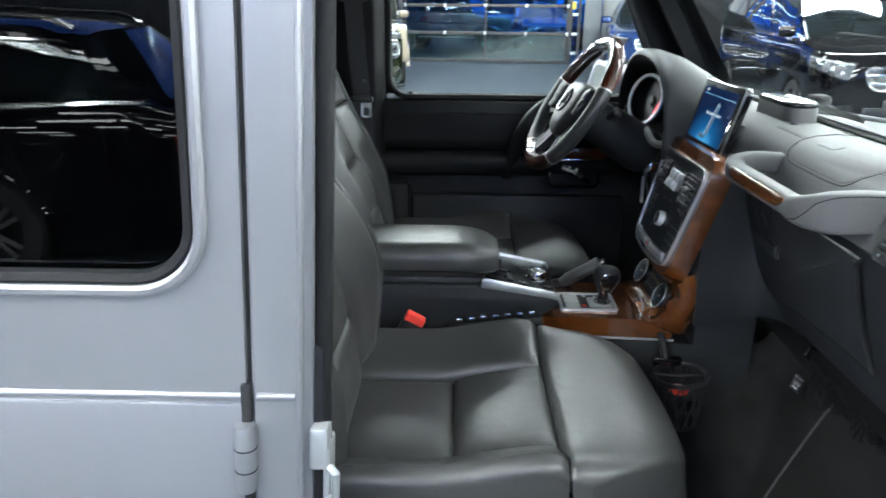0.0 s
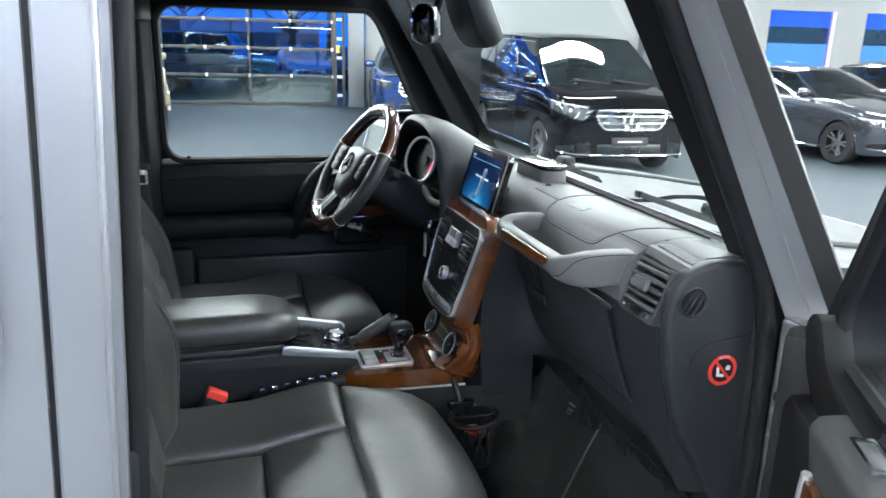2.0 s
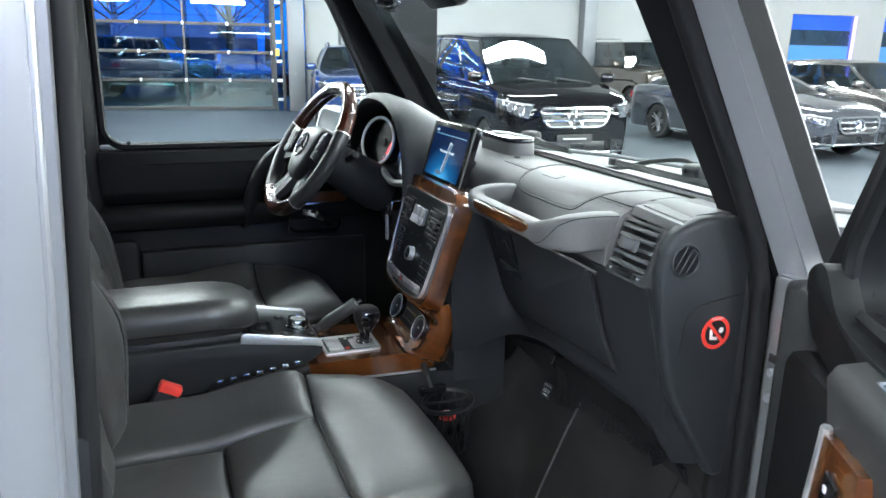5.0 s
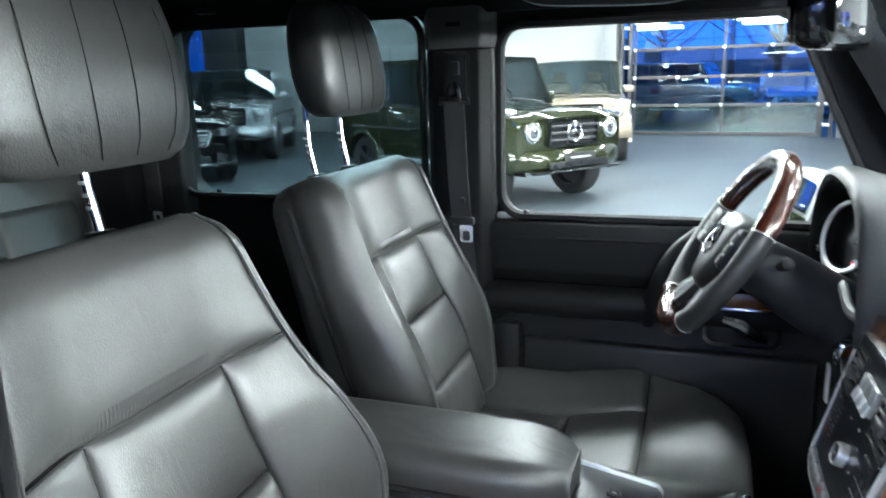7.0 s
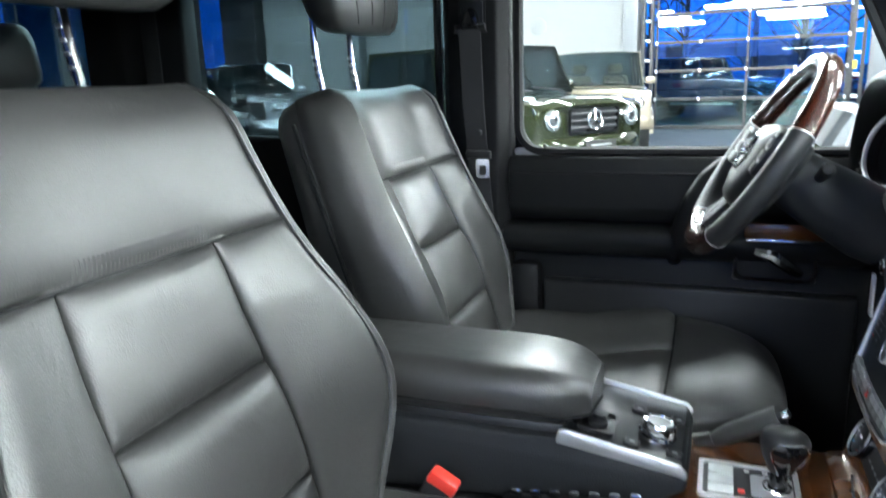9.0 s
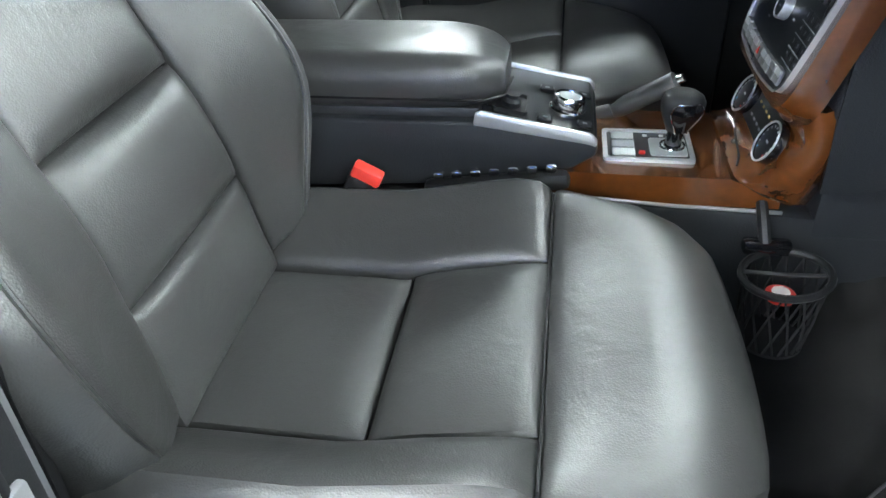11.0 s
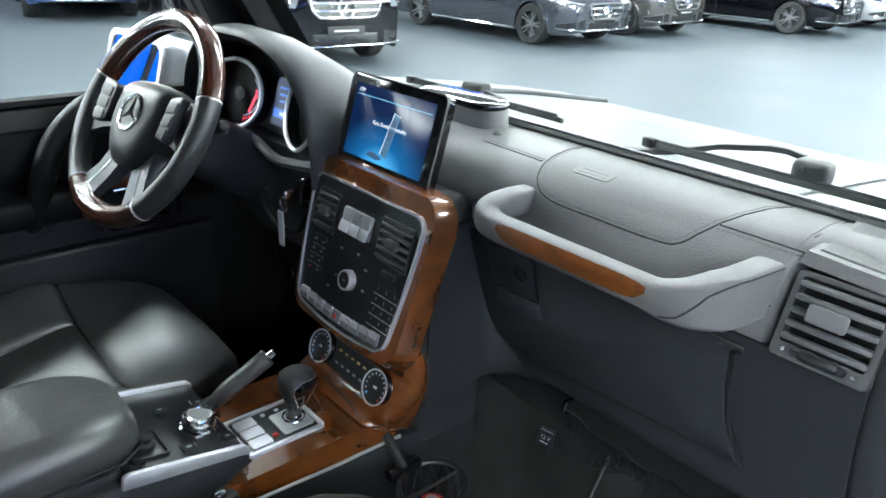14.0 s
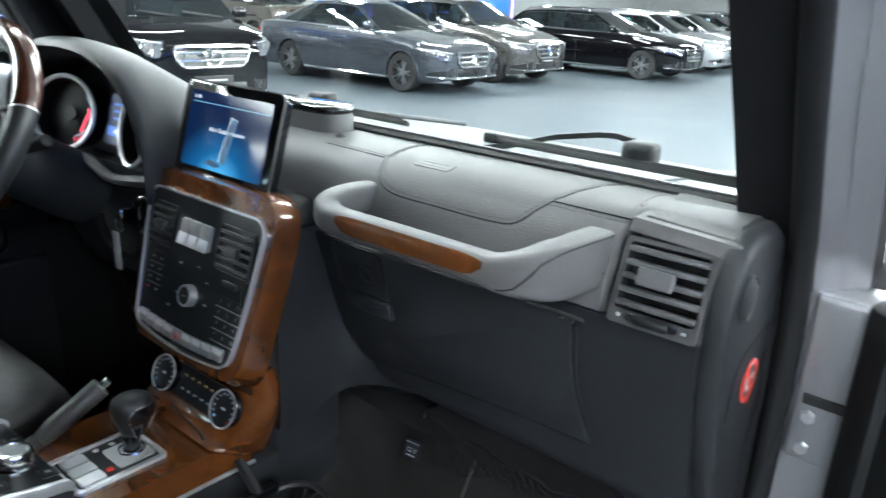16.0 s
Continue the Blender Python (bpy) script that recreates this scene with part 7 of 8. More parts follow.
for sgn, (ya, yb), ym in ((1, (-0.258, -0.640), -0.474), (2, (-0.112, 0.26), 0.10)):
    wp = thing("wiper", (1.03, ym, 1.36), "black windscreen wiper lying at the foot of the glass", "wiper", "wipers")
    lo, hi = min(ya, yb), max(ya, yb)
    part("blade", prism([(1.019, 1.369), (1.027, 1.366), (1.028, 1.372), (1.021, 1.376)], "y", lo, hi, 0.0012), RUBBER, wp)
    part("blade_spine", prism([(1.021, 1.3755), (1.027, 1.3725), (1.0275, 1.377), (1.0225, 1.380)], "y", lo + 0.012, hi - 0.004, 0.001), PLASTIC, wp)
    part("blade_end", box((1.0235, hi - 0.008, 1.3735), (0.013, 0.018, 0.014), 0.003), PLASTIC, wp)
    if sgn == 1:
        part("arm", rings(bmesh.new(), [[V(x - w, y, z), V(x - w, y, z + 0.007), V(x + w, y, z + 0.007), V(x + w, y, z)] for x, y, z, w in ((1.048, -0.462, 1.392, 0.004), (1.049, -0.44, 1.395, 0.004), (1.048, -0.42, 1.394, 0.006), (1.043, -0.36, 1.383, 0.007), (1.030, -0.30, 1.364, 0.009), (1.018, -0.25, 1.354, 0.010), (1.014, -0.225, 1.352, 0.008))]), RUBBER, wp)
        part("pivot_cap", rings(bmesh.new(), [[V(1.038 + x * f, -0.478 + y * f, z) for x, y in rrect(0.032, 0.042, 0.008, 4)] for f, z in ((0.95, 1.374), (1.0, 1.377), (1.0, 1.390), (0.93, 1.396), (0.7, 1.398))]), RUBBER, wp, sharp=60)
        part("nut", lathe([(0.004, 0), (0.004, 0.003), (0, 0.004)], 10, axis_pose((1.0205, -0.470, 1.388), (-1, 0, 0.2))), PLASTIC, wp)
    else:
        part("arm", tube([(1.045, 0.13, 1.382), (1.035, 0.02, 1.372)], 0.007, 6), RUBBER, wp)
        part("pivot_cap", rings(bmesh.new(), [[V(1.040 + x * f, 0.095 + y * f, z) for x, y in rrect(0.034, 0.05, 0.010, 4)] for f, z in ((0.95, 1.370), (1.0, 1.374), (1.0, 1.386), (0.9, 1.392), (0.6, 1.394))]), RUBBER, wp, sharp=60)


# ---- seats ----
def seat(cy, inner, label, foot_x=0.105, recline=0.258, lift=0.0, head_x=0.056, flare=0.046, narrow=0.045):
    """A front seat with its middle at cy; inner is the sign of y towards the console."""
    t = thing("front_seat", (0.35, cy, 0.58), label, "car seat", "front seats")
    H = 0.24                                  # half width of the cushion

    def top(x, d):
        """Height of the cushion at x and at the distance d from its middle line."""
        z = 0.902 + 0.20 * max(0, x - 0.27)
        if x > 0.54:
            z -= 5.5 * (x - 0.54) ** 2
        return z + 0.058 * max(0.0, (abs(d) - 0.10) / 0.12) ** 1.6 * max(0.0, min(1.0, (0.56 - x) / 0.14))

    def patch(x0, x1, d0, d1, xe=None):
        """A place function over x0..x1, from distance d0 to d1; edges may be functions."""
        def f(u, v):
            a0, a1 = (d0(u) if callable(d0) else d0), (d1(u) if callable(d1) else d1)
            d = a0 + (a1 - a0) * v
            b0, b1 = (x0(d) if callable(x0) else x0), (x1(d) if callable(x1) else x1)
            x = b0 + (b1 - b0) * u
            z = top(x, d)
            over = max(0.0, abs(d) - 0.205)
            z -= over * over * 30
            e = 1e-3
            n = Vector((-(top(x + e, d) - top(x - e, d)) / (2 * e), 0.35 * (1 if d > 0 else -1) * min(1, over * 30), 1)).normalized()
            return V(x, cy + d, z), n
        return f

    def nose(d):
        return max(0.475, 0.642 - 0.5 * d * d - 14 * max(0.0, abs(d) - 0.14) ** 2)

    cu = part("cushion", box((0.36, cy, 0.83), (0.50, 0.44, 0.14), 0.05, 3), LEATHER, t)
    part("front_pad", pad(patch(lambda d: 0.448 - 0.0 * abs(d), nose, -H, H), 10, 18, 0.014, 0.10, wrinkle=0.0015), LEATHER_PERF, cu)
    part("centre_pad", pad(patch(0.290, 0.446, -0.125, 0.125), 12, 14, 0.017, 0.03, wrinkle=0.0015), LEATHER_PERF, cu)
    part("rear_pad", pad(patch(0.085, 0.286, -0.122, 0.122), 12, 14, 0.017, 0.03, wrinkle=0.002), LEATHER_PERF, cu)
    for s in (-1, 1):
        part("bolster", pad(patch(0.085, 0.445, s * 0.128, s * H), 14, 10, 0.018, 0.08, wrinkle=0.002), LEATHER, cu)
        part("side_skirt", prism([(0.10, 0.72), (0.14, 0.90), (0.44, 0.925), (0.58, 0.90), (0.605, 0.80), (0.56, 0.72)], "y", cy + s * 0.20, cy + s * 0.236, 0.012), LEATHER, cu)
    part("front_skirt", prism([(cy - 0.20, 0.73), (cy - 0.205, 0.88), (cy + 0.205, 0.88), (cy + 0.20, 0.73)], "x", 0.565, 0.60, 0.014), LEATHER, cu)
    part("seam", tube([V(0.447, cy + d, top(0.447, d) + 0.003 - max(0.0, abs(d) - 0.205) ** 2 * 30) for d in [H * (k / 8 - 1) for k in range(17)]], 0.0022, 5), SEAL, cu)
    part("base", box((0.33, cy, 0.69), (0.46, 0.40, 0.16), 0.03), PLASTIC, t)
    for s in (-1, 1):
        part("rail", box((0.33, cy + s * 0.17, 0.60), (0.62, 0.04, 0.05), 0.01), SATIN, t)

    # backrest: up the leaning plane
    k = math.hypot(1, recline)
    foot, lean_x, lean_z = V(foot_x, cy, 0.93), -recline / k, 1 / k

    def wide(h):
        """Half width of the backrest at the height h along it."""
        w = 0.232 - 0.03 * (h / 0.26 - 1) ** 2 if h < 0.26 else 0.232 - narrow * max(0.0, (h - 0.30) / 0.27) - 0.9 * max(0, h - 0.52) ** 1.5
        return w + flare * math.exp(-((h - 0.17) / 0.16) ** 2)

    def face(h, d):
        out = 0.045 * max(0.0, (abs(d) - 0.09) / 0.13) ** 1.5 - 0.05 * max(0, (abs(d) - wide(h) + 0.035) / 0.035) ** 2
        out += 0.018 * math.exp(-((h - 0.17) / 0.11) ** 2)
        if h > 0.515:
            out -= 9 * (h - 0.515) ** 2
        return foot + V(lean_x * h, 0, lean_z * h) + V(lean_z, 0, -lean_x) * out + V(0, d, 0)

    def bpatch(h0, h1, d0, d1):
        def f(u, v):
            h = h0 + (h1 - h0) * u
            a0, a1 = (d0(h) if callable(d0) else d0), (d1(h) if callable(d1) else d1)
            d = a0 + (a1 - a0) * v
            e = 2e-3
            p = face(h, d)
            n = (face(h, d + e) - face(h, d - e)).cross(face(h + e, d) - face(h - e, d)).normalized()
            if n.x < 0:
                n = -n
            return p, n
        return f

    back = V(-lean_z, 0, lean_x)             # straight into the backrest
    shell = []
    for h, f in ((-0.03, 0.97), (0.02, 1), (0.07, 1), (0.12, 1), (0.17, 1), (0.22, 1), (0.27, 1), (0.32, 1), (0.37, 1), (0.42, 1), (0.46, 1), (0.50, 1), (0.53, 1), (0.552, 0.99), (0.566, 0.96), (0.572, 0.90)):
        w = wide(h) * f
        mid = foot + V(lean_x * h, 0, lean_z * h)
        ring = [face(h, w * q / 10) + back * 0.010 for q in range(-10, 11)]
        deep = 0.135 - 0.05 * h - (1 - f) * 0.3
        for e, dd_ in ((0.060, 0.004), (deep * 0.75, 0.006), (deep, -0.006), (deep + 0.012, -0.035)):
            ring.append(mid + back * e + V(0, w + dd_, 0))
        ring.append(mid + back * (deep + 0.02))
        for e, dd_ in ((deep + 0.012, -0.035), (deep, -0.006), (deep * 0.75, 0.006), (0.060, 0.004)):
            ring.append(mid + back * e - V(0, w + dd_, 0))
        shell.append(ring)
    br = part("backrest", rings(bmesh.new(), shell), LEATHER, t, sharp=50)
    cw = lambda h: 0.098 + 0.03 * (1 - h / 0.42)
    part("upper_pad", pad(bpatch(0.396, 0.570, lambda h: -wide(h) + 0.030, lambda h: wide(h) - 0.030), 12, 24, 0.010, 0.018, wrinkle=0.001), LEATHER_PERF, br)
    part("centre_pad", pad(bpatch(0.252, 0.393, lambda h: -cw(h), cw), 12, 14, 0.018, 0.03, wrinkle=0.002), LEATHER, br)
    part("lumbar_pad", pad(bpatch(0.112, 0.249, lambda h: -cw(h), cw), 12, 14, 0.019, 0.03, wrinkle=0.002), LEATHER_PERF, br)
    part("lower_pad", pad(bpatch(-0.02, 0.109, lambda h: -cw(h), cw), 12, 14, 0.019, 0.03, wrinkle=0.002), LEATHER_PERF, br)
    for s in (-1, 1):
        part("side_bolster", pad(bpatch(0.0, 0.393, lambda h, s=s: s * (cw(h) + 0.003), lambda h, s=s: s * (wide(h) - 0.030)), 24, 14, 0.013, 0.018, wrinkle=0.003 if inner > 0 else 0.006), LEATHER, br)
        roll = []
        for q in range(27):
            h = 0.0 + 0.5685 * q / 26
            out = V(lean_z, 0, -lean_x)
            mid = foot + V(lean_x * h, 0, lean_z * h)
            w = wide(h)
            tip = 1.0 if h < 0.54 else math.sqrt(max(0.05, 1 - ((h - 0.54) / 0.031) ** 2))
            roll.append([face(h, s * (w - a)) + out * o * tip + V(0, s * y * tip, 0) for a, o, y in ((0.031, -0.004, 0.0), (0.030, 0.006, 0.0), (0.024, 0.0105, 0.0), (0.016, 0.0110, 0.001), (0.008, 0.009, 0.003), (0.002, 0.005, 0.006))] + [mid + back * e + V(0, s * (w + y * tip), 0) for e, y in ((0.030, 0.0095), (0.048, 0.0095), (0.058, 0.004), (0.058, -0.006))])
        part("edge_roll", rings(bmesh.new(), roll), LEATHER, br, sharp=60)
        part("piping", tube([face(h, s * (wide(h) - 0.0305)) + V(lean_z, 0, -lean_x) * 0.0065 for h in [0.01 + 0.0262 * k for k in range(21)]], 0.0016, 6), LEATHER, br)
        # Dark tube stands in for the shade in the backrest's side fold.
        part("side_fold", tube([foot + V(lean_x * h, s * (wide(h) + 0.0045), lean_z * h) + back * (0.064 + 0.02 * max(0.0, h - 0.3)) for h in [0.02 + 0.0255 * k for k in range(21)]], 0.0045, 6), SEAL, br)
    part("seam", tube([face(0.3945, d) + V(0.004, 0, 0) for d in [(wide(.3945) - 0.032) * (k / 8 - 1) for k in range(17)]], 0.002, 5), SEAL, br)
    strip = []
    for q in range(181):
        d = 0.115 * (q / 90 - 1)
        f = max(0.0, 1 - abs(d / 0.115) ** 4)
        strip.append([face(h, d) + V(lean_z, 0, -lean_x) * (0.002 + o * f * (0.82 + 0.18 * math.cos(2 * math.pi * q / 4))) for h, o in ((0.392, 0.0), (0.396, 0.002), (0.402, 0.0062), (0.408, 0.0086), (0.414, 0.0090))])
    part("gathered_seam", rings(bmesh.new(), strip, closed=False, caps=False), LEATHER, br)
    part("tilt_lever", box((0.12, cy + inner * 0.21, 0.945), (0.05, 0.014, 0.03), 0.006), SATIN, t)

    # headrest on two posts
    top_c = face(0.565, 0) + V(-0.052, 0, 0.0)
    for s in (-1, 1):
        a = top_c + V(0.0, s * 0.07, -0.01)
        ps = part("post", tube([a, a + V(-0.012, 0, 0.06), a + V(-0.018, 0, 0.14 + lift)], 0.0062, 10), CHROME, t)
        for k in range(4):
            part("notch", box(a + V(-0.006 - 0.003 * k, -0.0055, 0.035 + 0.014 * k), (0.008, 0.004, 0.004), 0.001), SATIN, ps)
        part("post_collar", lathe([(0.02, -0.004), (0.02, 0.003), (0.016, 0.008), (0.008, 0.009)], 16, Matrix.Translation(a) @ pose(0, 0, 0, 0, -8, 0)), PLASTIC, t)
    hb = top_c + V(head_x, 0, 0.075 + lift)
    rows = []
    for k in range(13):
        a = math.pi * k / 12
        f = -math.cos(a)
        z = 0.108 + 0.108 * f
        w, dpt = 0.135 * (abs(math.sin(a)) ** 0.26) * (1.0 - 0.08 * f), 0.055 * abs(math.sin(a)) ** 0.45
        xo = 0.012 - 0.055 * (z / 0.22) * 0.55
        ring = []
        for j in range(28):
            b = 2 * math.pi * j / 28
            cx, sy = math.cos(b), math.sin(b)
            ring.append(hb + V(xo + dpt * math.copysign(abs(cx) ** 0.55, cx), w * math.copysign(abs(sy) ** 0.62, sy), z))
        rows.append(ring)
    hr = part("headrest", rings(bmesh.new(), rows), LEATHER, t, sharp=80)
    for d in (-0.088, -0.028, 0.028, 0.088):
        line = []
        for k in range(2, 12):
            r = rows[k]
            best = min((p for p in r if p.x > hb.x + (rows[6][0].x - hb.x) * 0.1), key=lambda p: abs(p.y - cy - d * (abs(math.sin(math.pi * k / 12)) ** 0.32)))
            line.append(V(best.x + 0.001, cy + d * (abs(math.sin(math.pi * k / 12)) ** 0.32), best.z))
        part("seam", tube(line, 0.0007, 5), TRIM, hr)
    return t


seat(-0.388, 1, "black leather front passenger seat with stitched panels and headrest")
seat(0.372, -1, "black leather driver's seat with creased bolsters and headrest", 0.085, 0.36, 0.03, 0.030, 0.006, 0.022)

# seat switch pad, belt buckles
sp = thing("seat_switches", (0.36, -0.135, 0.93), "black seat switch pad with small chrome buttons beside the cushion", "switch panel")
part("pad", box((0.372, -0.116, 0.956), (0.19, 0.022, 0.026), 0.009, 2, m=Matrix.Rotation(radians(-7), 4, "Y")), PLASTIC, sp)
for k in range(7):
    part("button", box((0.298 + 0.024 * k, -0.119, 0.968 + 0.0028 * k), (0.014, 0.012, 0.010), 0.003), CHROME, sp)
for cy, s in ((-0.148, 1), (0.148, -1)):
    bk = thing("belt_buckle", (0.19, cy, 0.90), "black belt buckle with a red release button", "buckle", "belt buckles")
    bm = Matrix.Rotation(radians(28), 4, "Y")
    part("body", box((0.190, cy, 0.945), (0.040, 0.022, 0.085), 0.008, 2, m=bm), PLASTIC, bk)
    part("release_button", box((0.211, cy, 0.982), (0.040, 0.0225, 0.018), 0.004, 2, m=bm), RED, bk)
    part("stalk", tube([(0.165, cy, 0.91), (0.13, cy, 0.83)], 0.012, 8), PLASTIC, bk)

# rear bench
rb = thing("rear_bench", (-1.0, 0, 0.6), "black leather rear bench with high backrests", "car seat")
for cy in (-0.40, 0.0, 0.40):
    w = 0.23 if cy else 0.15
    part("cushion", box((-0.78, cy, 0.90), (0.46, 2 * w - 0.01, 0.14), 0.045, 3), LEATHER, rb)
    part("backrest", box((-1.06, cy, 1.17), (0.14, 2 * w - 0.01, 0.55), 0.05, 3, m=Matrix.Rotation(radians(-14), 4, "Y")), LEATHER, rb)
    part("backrest_panel", box((-0.995, cy, 1.14), (0.05, w * 1.1, 0.42), 0.022, 3, m=Matrix.Rotation(radians(-14), 4, "Y")), LEATHER_PERF, rb)
    part("headrest", box((-1.16, cy, 1.56), (0.10, 0.25, 0.17), 0.045, 3, m=Matrix.Rotation(radians(-10), 4, "Y")), LEATHER, rb)
    for s in (-1, 1):
        part("post", tube([(-1.15, cy + s * 0.06, 1.40), (-1.155, cy + s * 0.06, 1.50)], 0.006, 8), CHROME, rb)


# ---- centre console ----
SM_ = Matrix.Translation((0.728, 0.008, 1.172)) @ axis_pose((0, 0, 0), (-0.958, 0, 0.287), (0, -1, 0))    # face of the stack: x to the passenger, y up, z out
FRAME = material("frame_chrome", (0.66, 0.67, 0.69), 0.22, metal=0.6, var=0.04, coat=0.5)
DIAL_RING = material("dial_ring", (0.62, 0.63, 0.64), 0.28, metal=0.7, var=0.05)
TOGGLE = material("toggle_grey", (0.30, 0.305, 0.31), 0.40, metal=0.5, var=0.06)
st = thing("centre_stack", (0.78, 0.0, 0.98), "walnut centre stack with black radio panel, vents and silver frame", "centre stack")


def bowed(w, h, r, cy, k=0.15, sag=0.010):
    """The outline of the stack's face: round corners, sides that draw in downwards, a bowed foot."""
    base, out = rrect(w, h, r, 6, 0.0, cy), []
    for a, b in zip(base, base[1:] + base[:1]):
        n = 8 if math.hypot(b[0] - a[0], b[1] - a[1]) > 0.05 else 1
        out += [(a[0] + (b[0] - a[0]) * q / n, a[1] + (b[1] - a[1]) * q / n) for q in range(n)]
    fit_ = []
    for x, y in out:
        t = (cy + h / 2 - y) / h
        fit_.append((x * (1 - k * t ** 1.8), y - sag * max(0.0, 2 * t - 1) * (1 - (2 * x / w) ** 2)))
    return fit_


fo = bowed(0.296, 0.250, 0.035, 0.010, 0.10, 0.004)
bo = bowed(0.306, 0.268, 0.045, 0.006, 0.08, 0.002)
mi = bowed(0.303, 0.262, 0.04, 0.008, 0.09, 0.003)
ins = bowed(0.268, 0.205, 0.022, 0.005)
part("surround", rings(bmesh.new(), [[SM_ @ V(x, y, -0.034) for x, y in bo], [SM_ @ V(x, y, -0.016) for x, y in mi], [SM_ @ V(x, y, -0.004) for x, y in fo], [SM_ @ V(x * 0.985, y * 0.985, 0.002) for x, y in fo], [SM_ @ V(x, y, 0.002) for x, y in ins]]), WALNUT, st, "glossy burr walnut surround", sharp=50)
part("silver_frame", frame_plate(bowed(0.268, 0.204, 0.022, 0.005), bowed(0.2615, 0.1975, 0.019, 0.005), SM_, 0.009), FRAME, st, "polished silver frame")
part("panel", plate(bowed(0.263, 0.199, 0.019, 0.005), SM_, 0.006), PANEL_BLACK, st)


def face_box(u, v, w, h, d, mat_, parent, name, r=0.002, z=0.006):
    return part(name, box((0, 0, 0), (w, h, d), r, 2, m=SM_ @ Matrix.Translation((u, v, z + d / 2))), mat_, parent)


for u, w in ((-0.086, 0.058), (0.084, 0.074)):
    v = part("vent", frame_plate(rrect(w, 0.064, 0.004, 4, u, 0.054), rrect(w - 0.006, 0.058, 0.003, 4, u, 0.054), SM_ @ Matrix.Translation((0, 0, 0.006)), 0.004), PLASTIC, st)
    for k in range(5):
        part("slat", box((0, 0, 0), (w - 0.006, 0.0045, 0.006), 0.001, 1, m=SM_ @ Matrix.Translation((u, 0.031 + 0.0115 * k, 0.009))), TRIM_GREY, v)
    face_box(u, 0.054, 0.026, 0.014, 0.010, TRIM_GREY, v, "slider", 0.003, 0.008)
    tw = face_box(u + 0.004, 0.011, 0.030, 0.008, 0.005, PLASTIC, v, "thumb_wheel")
for k in range(3):
    bt = face_box(-0.0265 + 0.0235 * k, 0.058, 0.0222, 0.036, 0.008, TOGGLE, st, "lock_button", 0.003)
    part("cap", box((0, 0, 0), (0.0205, 0.017, 0.003), 0.001, 2, m=SM_ @ Matrix.Translation((-0.0265 + 0.0235 * k, 0.0475, 0.0145)) @ Matrix.Rotation(radians(-9), 4, "X")), SATIN, bt)
knob_m = SM_ @ Matrix.Translation((0.006, -0.026, 0.006))
kn = part("knob", lathe([(0.0155, 0), (0.0155, 0.009), (0.0148, 0.0115), (0.0130, 0.0120), (0.0122, 0.009), (0, 0.009)], 28, knob_m), DIAL_RING, st, "chrome volume knob")
part("knob_face", lathe([(0.0124, 0.0095), (0.012, 0.0112), (0, 0.0112)], 24, knob_m), PANEL_BLACK, kn)
part("knob_mark", box((0, 0, 0), (0.006, 0.002, 0.0004), 0, m=knob_m @ Matrix.Translation((0, 0, 0.0114))), GREY_PRINT, kn)
for r in range(4):
    for c in range(3):
        k = face_box(0.073 + 0.0185 * c, -0.014 - 0.0155 * r, 0.0165, 0.0130, 0.0006, PANEL_BLACK, st, "key", 0.0)
        words("123456789*0#"[3 * r + c], SM_ @ Matrix.Translation((0.073 + 0.0185 * c, -0.0135 - 0.0155 * r, 0.0068)), 0.0075, GREY_PRINT, k)
    part("key_line", box((0, 0, 0), (0.054, 0.0007, 0.0006), 0, m=SM_ @ Matrix.Translation((0.0915, -0.0215 - 0.0155 * r, 0.0064))), SATIN, st)
for r in range(4):
    for c in range(2):
        k = face_box(-0.098 + 0.021 * c, 0.004 - 0.015 * r, 0.018, 0.012, 0.0006, PANEL_BLACK, st, "key", 0.0)
        part("mark", box((0, 0, 0), (0.006, 0.0025, 0.0003), 0, m=SM_ @ Matrix.Translation((-0.098 + 0.021 * c, 0.005 - 0.015 * r, 0.0068))), GREY_PRINT if (r, c) != (3, 0) else RED, k)
    if r < 3:
        part("key_line", box((0, 0, 0), (0.036, 0.0007, 0.0006), 0, m=SM_ @ Matrix.Translation((-0.0875, -0.003 - 0.015 * r, 0.0064))), GREY_PRINT, st)
for u, v in ((-0.03, 0.012), (0.012, 0.016), (-0.028, -0.03), (0.04, -0.03), (0.036, 0.0), (-0.042, -0.052)):
    part("mark", box((0, 0, 0), (0.006, 0.0025, 0.0004), 0, m=SM_ @ Matrix.Translation((u, v, 0.0064))), GREY_PRINT, st)
for k in range(9):
    u = -0.0912 + 0.0228 * k
    low_v = -0.0785 - 0.0075 * (1 - (u / 0.118) ** 2)
    bt = face_box(u, low_v, 0.0218, 0.019, 0.006, TOGGLE, st, "toggle", 0.003)
    if k == 4:
        part("hazard_mark", rings(bmesh.new(), [[SM_ @ V(u + 0.0055 * math.cos(radians(90 + 120 * q)), low_v + 0.0055 * math.sin(radians(90 + 120 * q)), z) for q in range(3)] for z in (0.0125, 0.0136)]), RED, bt)
    else:
        part("toggle_face", box((0, 0, 0), (0.0195, 0.008, 0.001), 0.0004, 1, m=SM_ @ Matrix.Translation((u, low_v + 0.0045, 0.0123))), SATIN, bt)
# side of the stack down to the tunnel
part("stack_core", prism([(0.792, 1.285), (0.86, 1.30), (0.88, 1.03), (0.785, 1.035), (0.742, 1.062)], "y", -0.134, 0.134, 0.022, 3), DASH_DARK, st)
part("stack_foot", prism([(0.80, 1.04), (0.90, 1.04), (0.90, 0.88), (0.775, 0.88), (0.775, 0.96)], "y", -0.098, 0.098, 0.008), DASH_DARK, st)

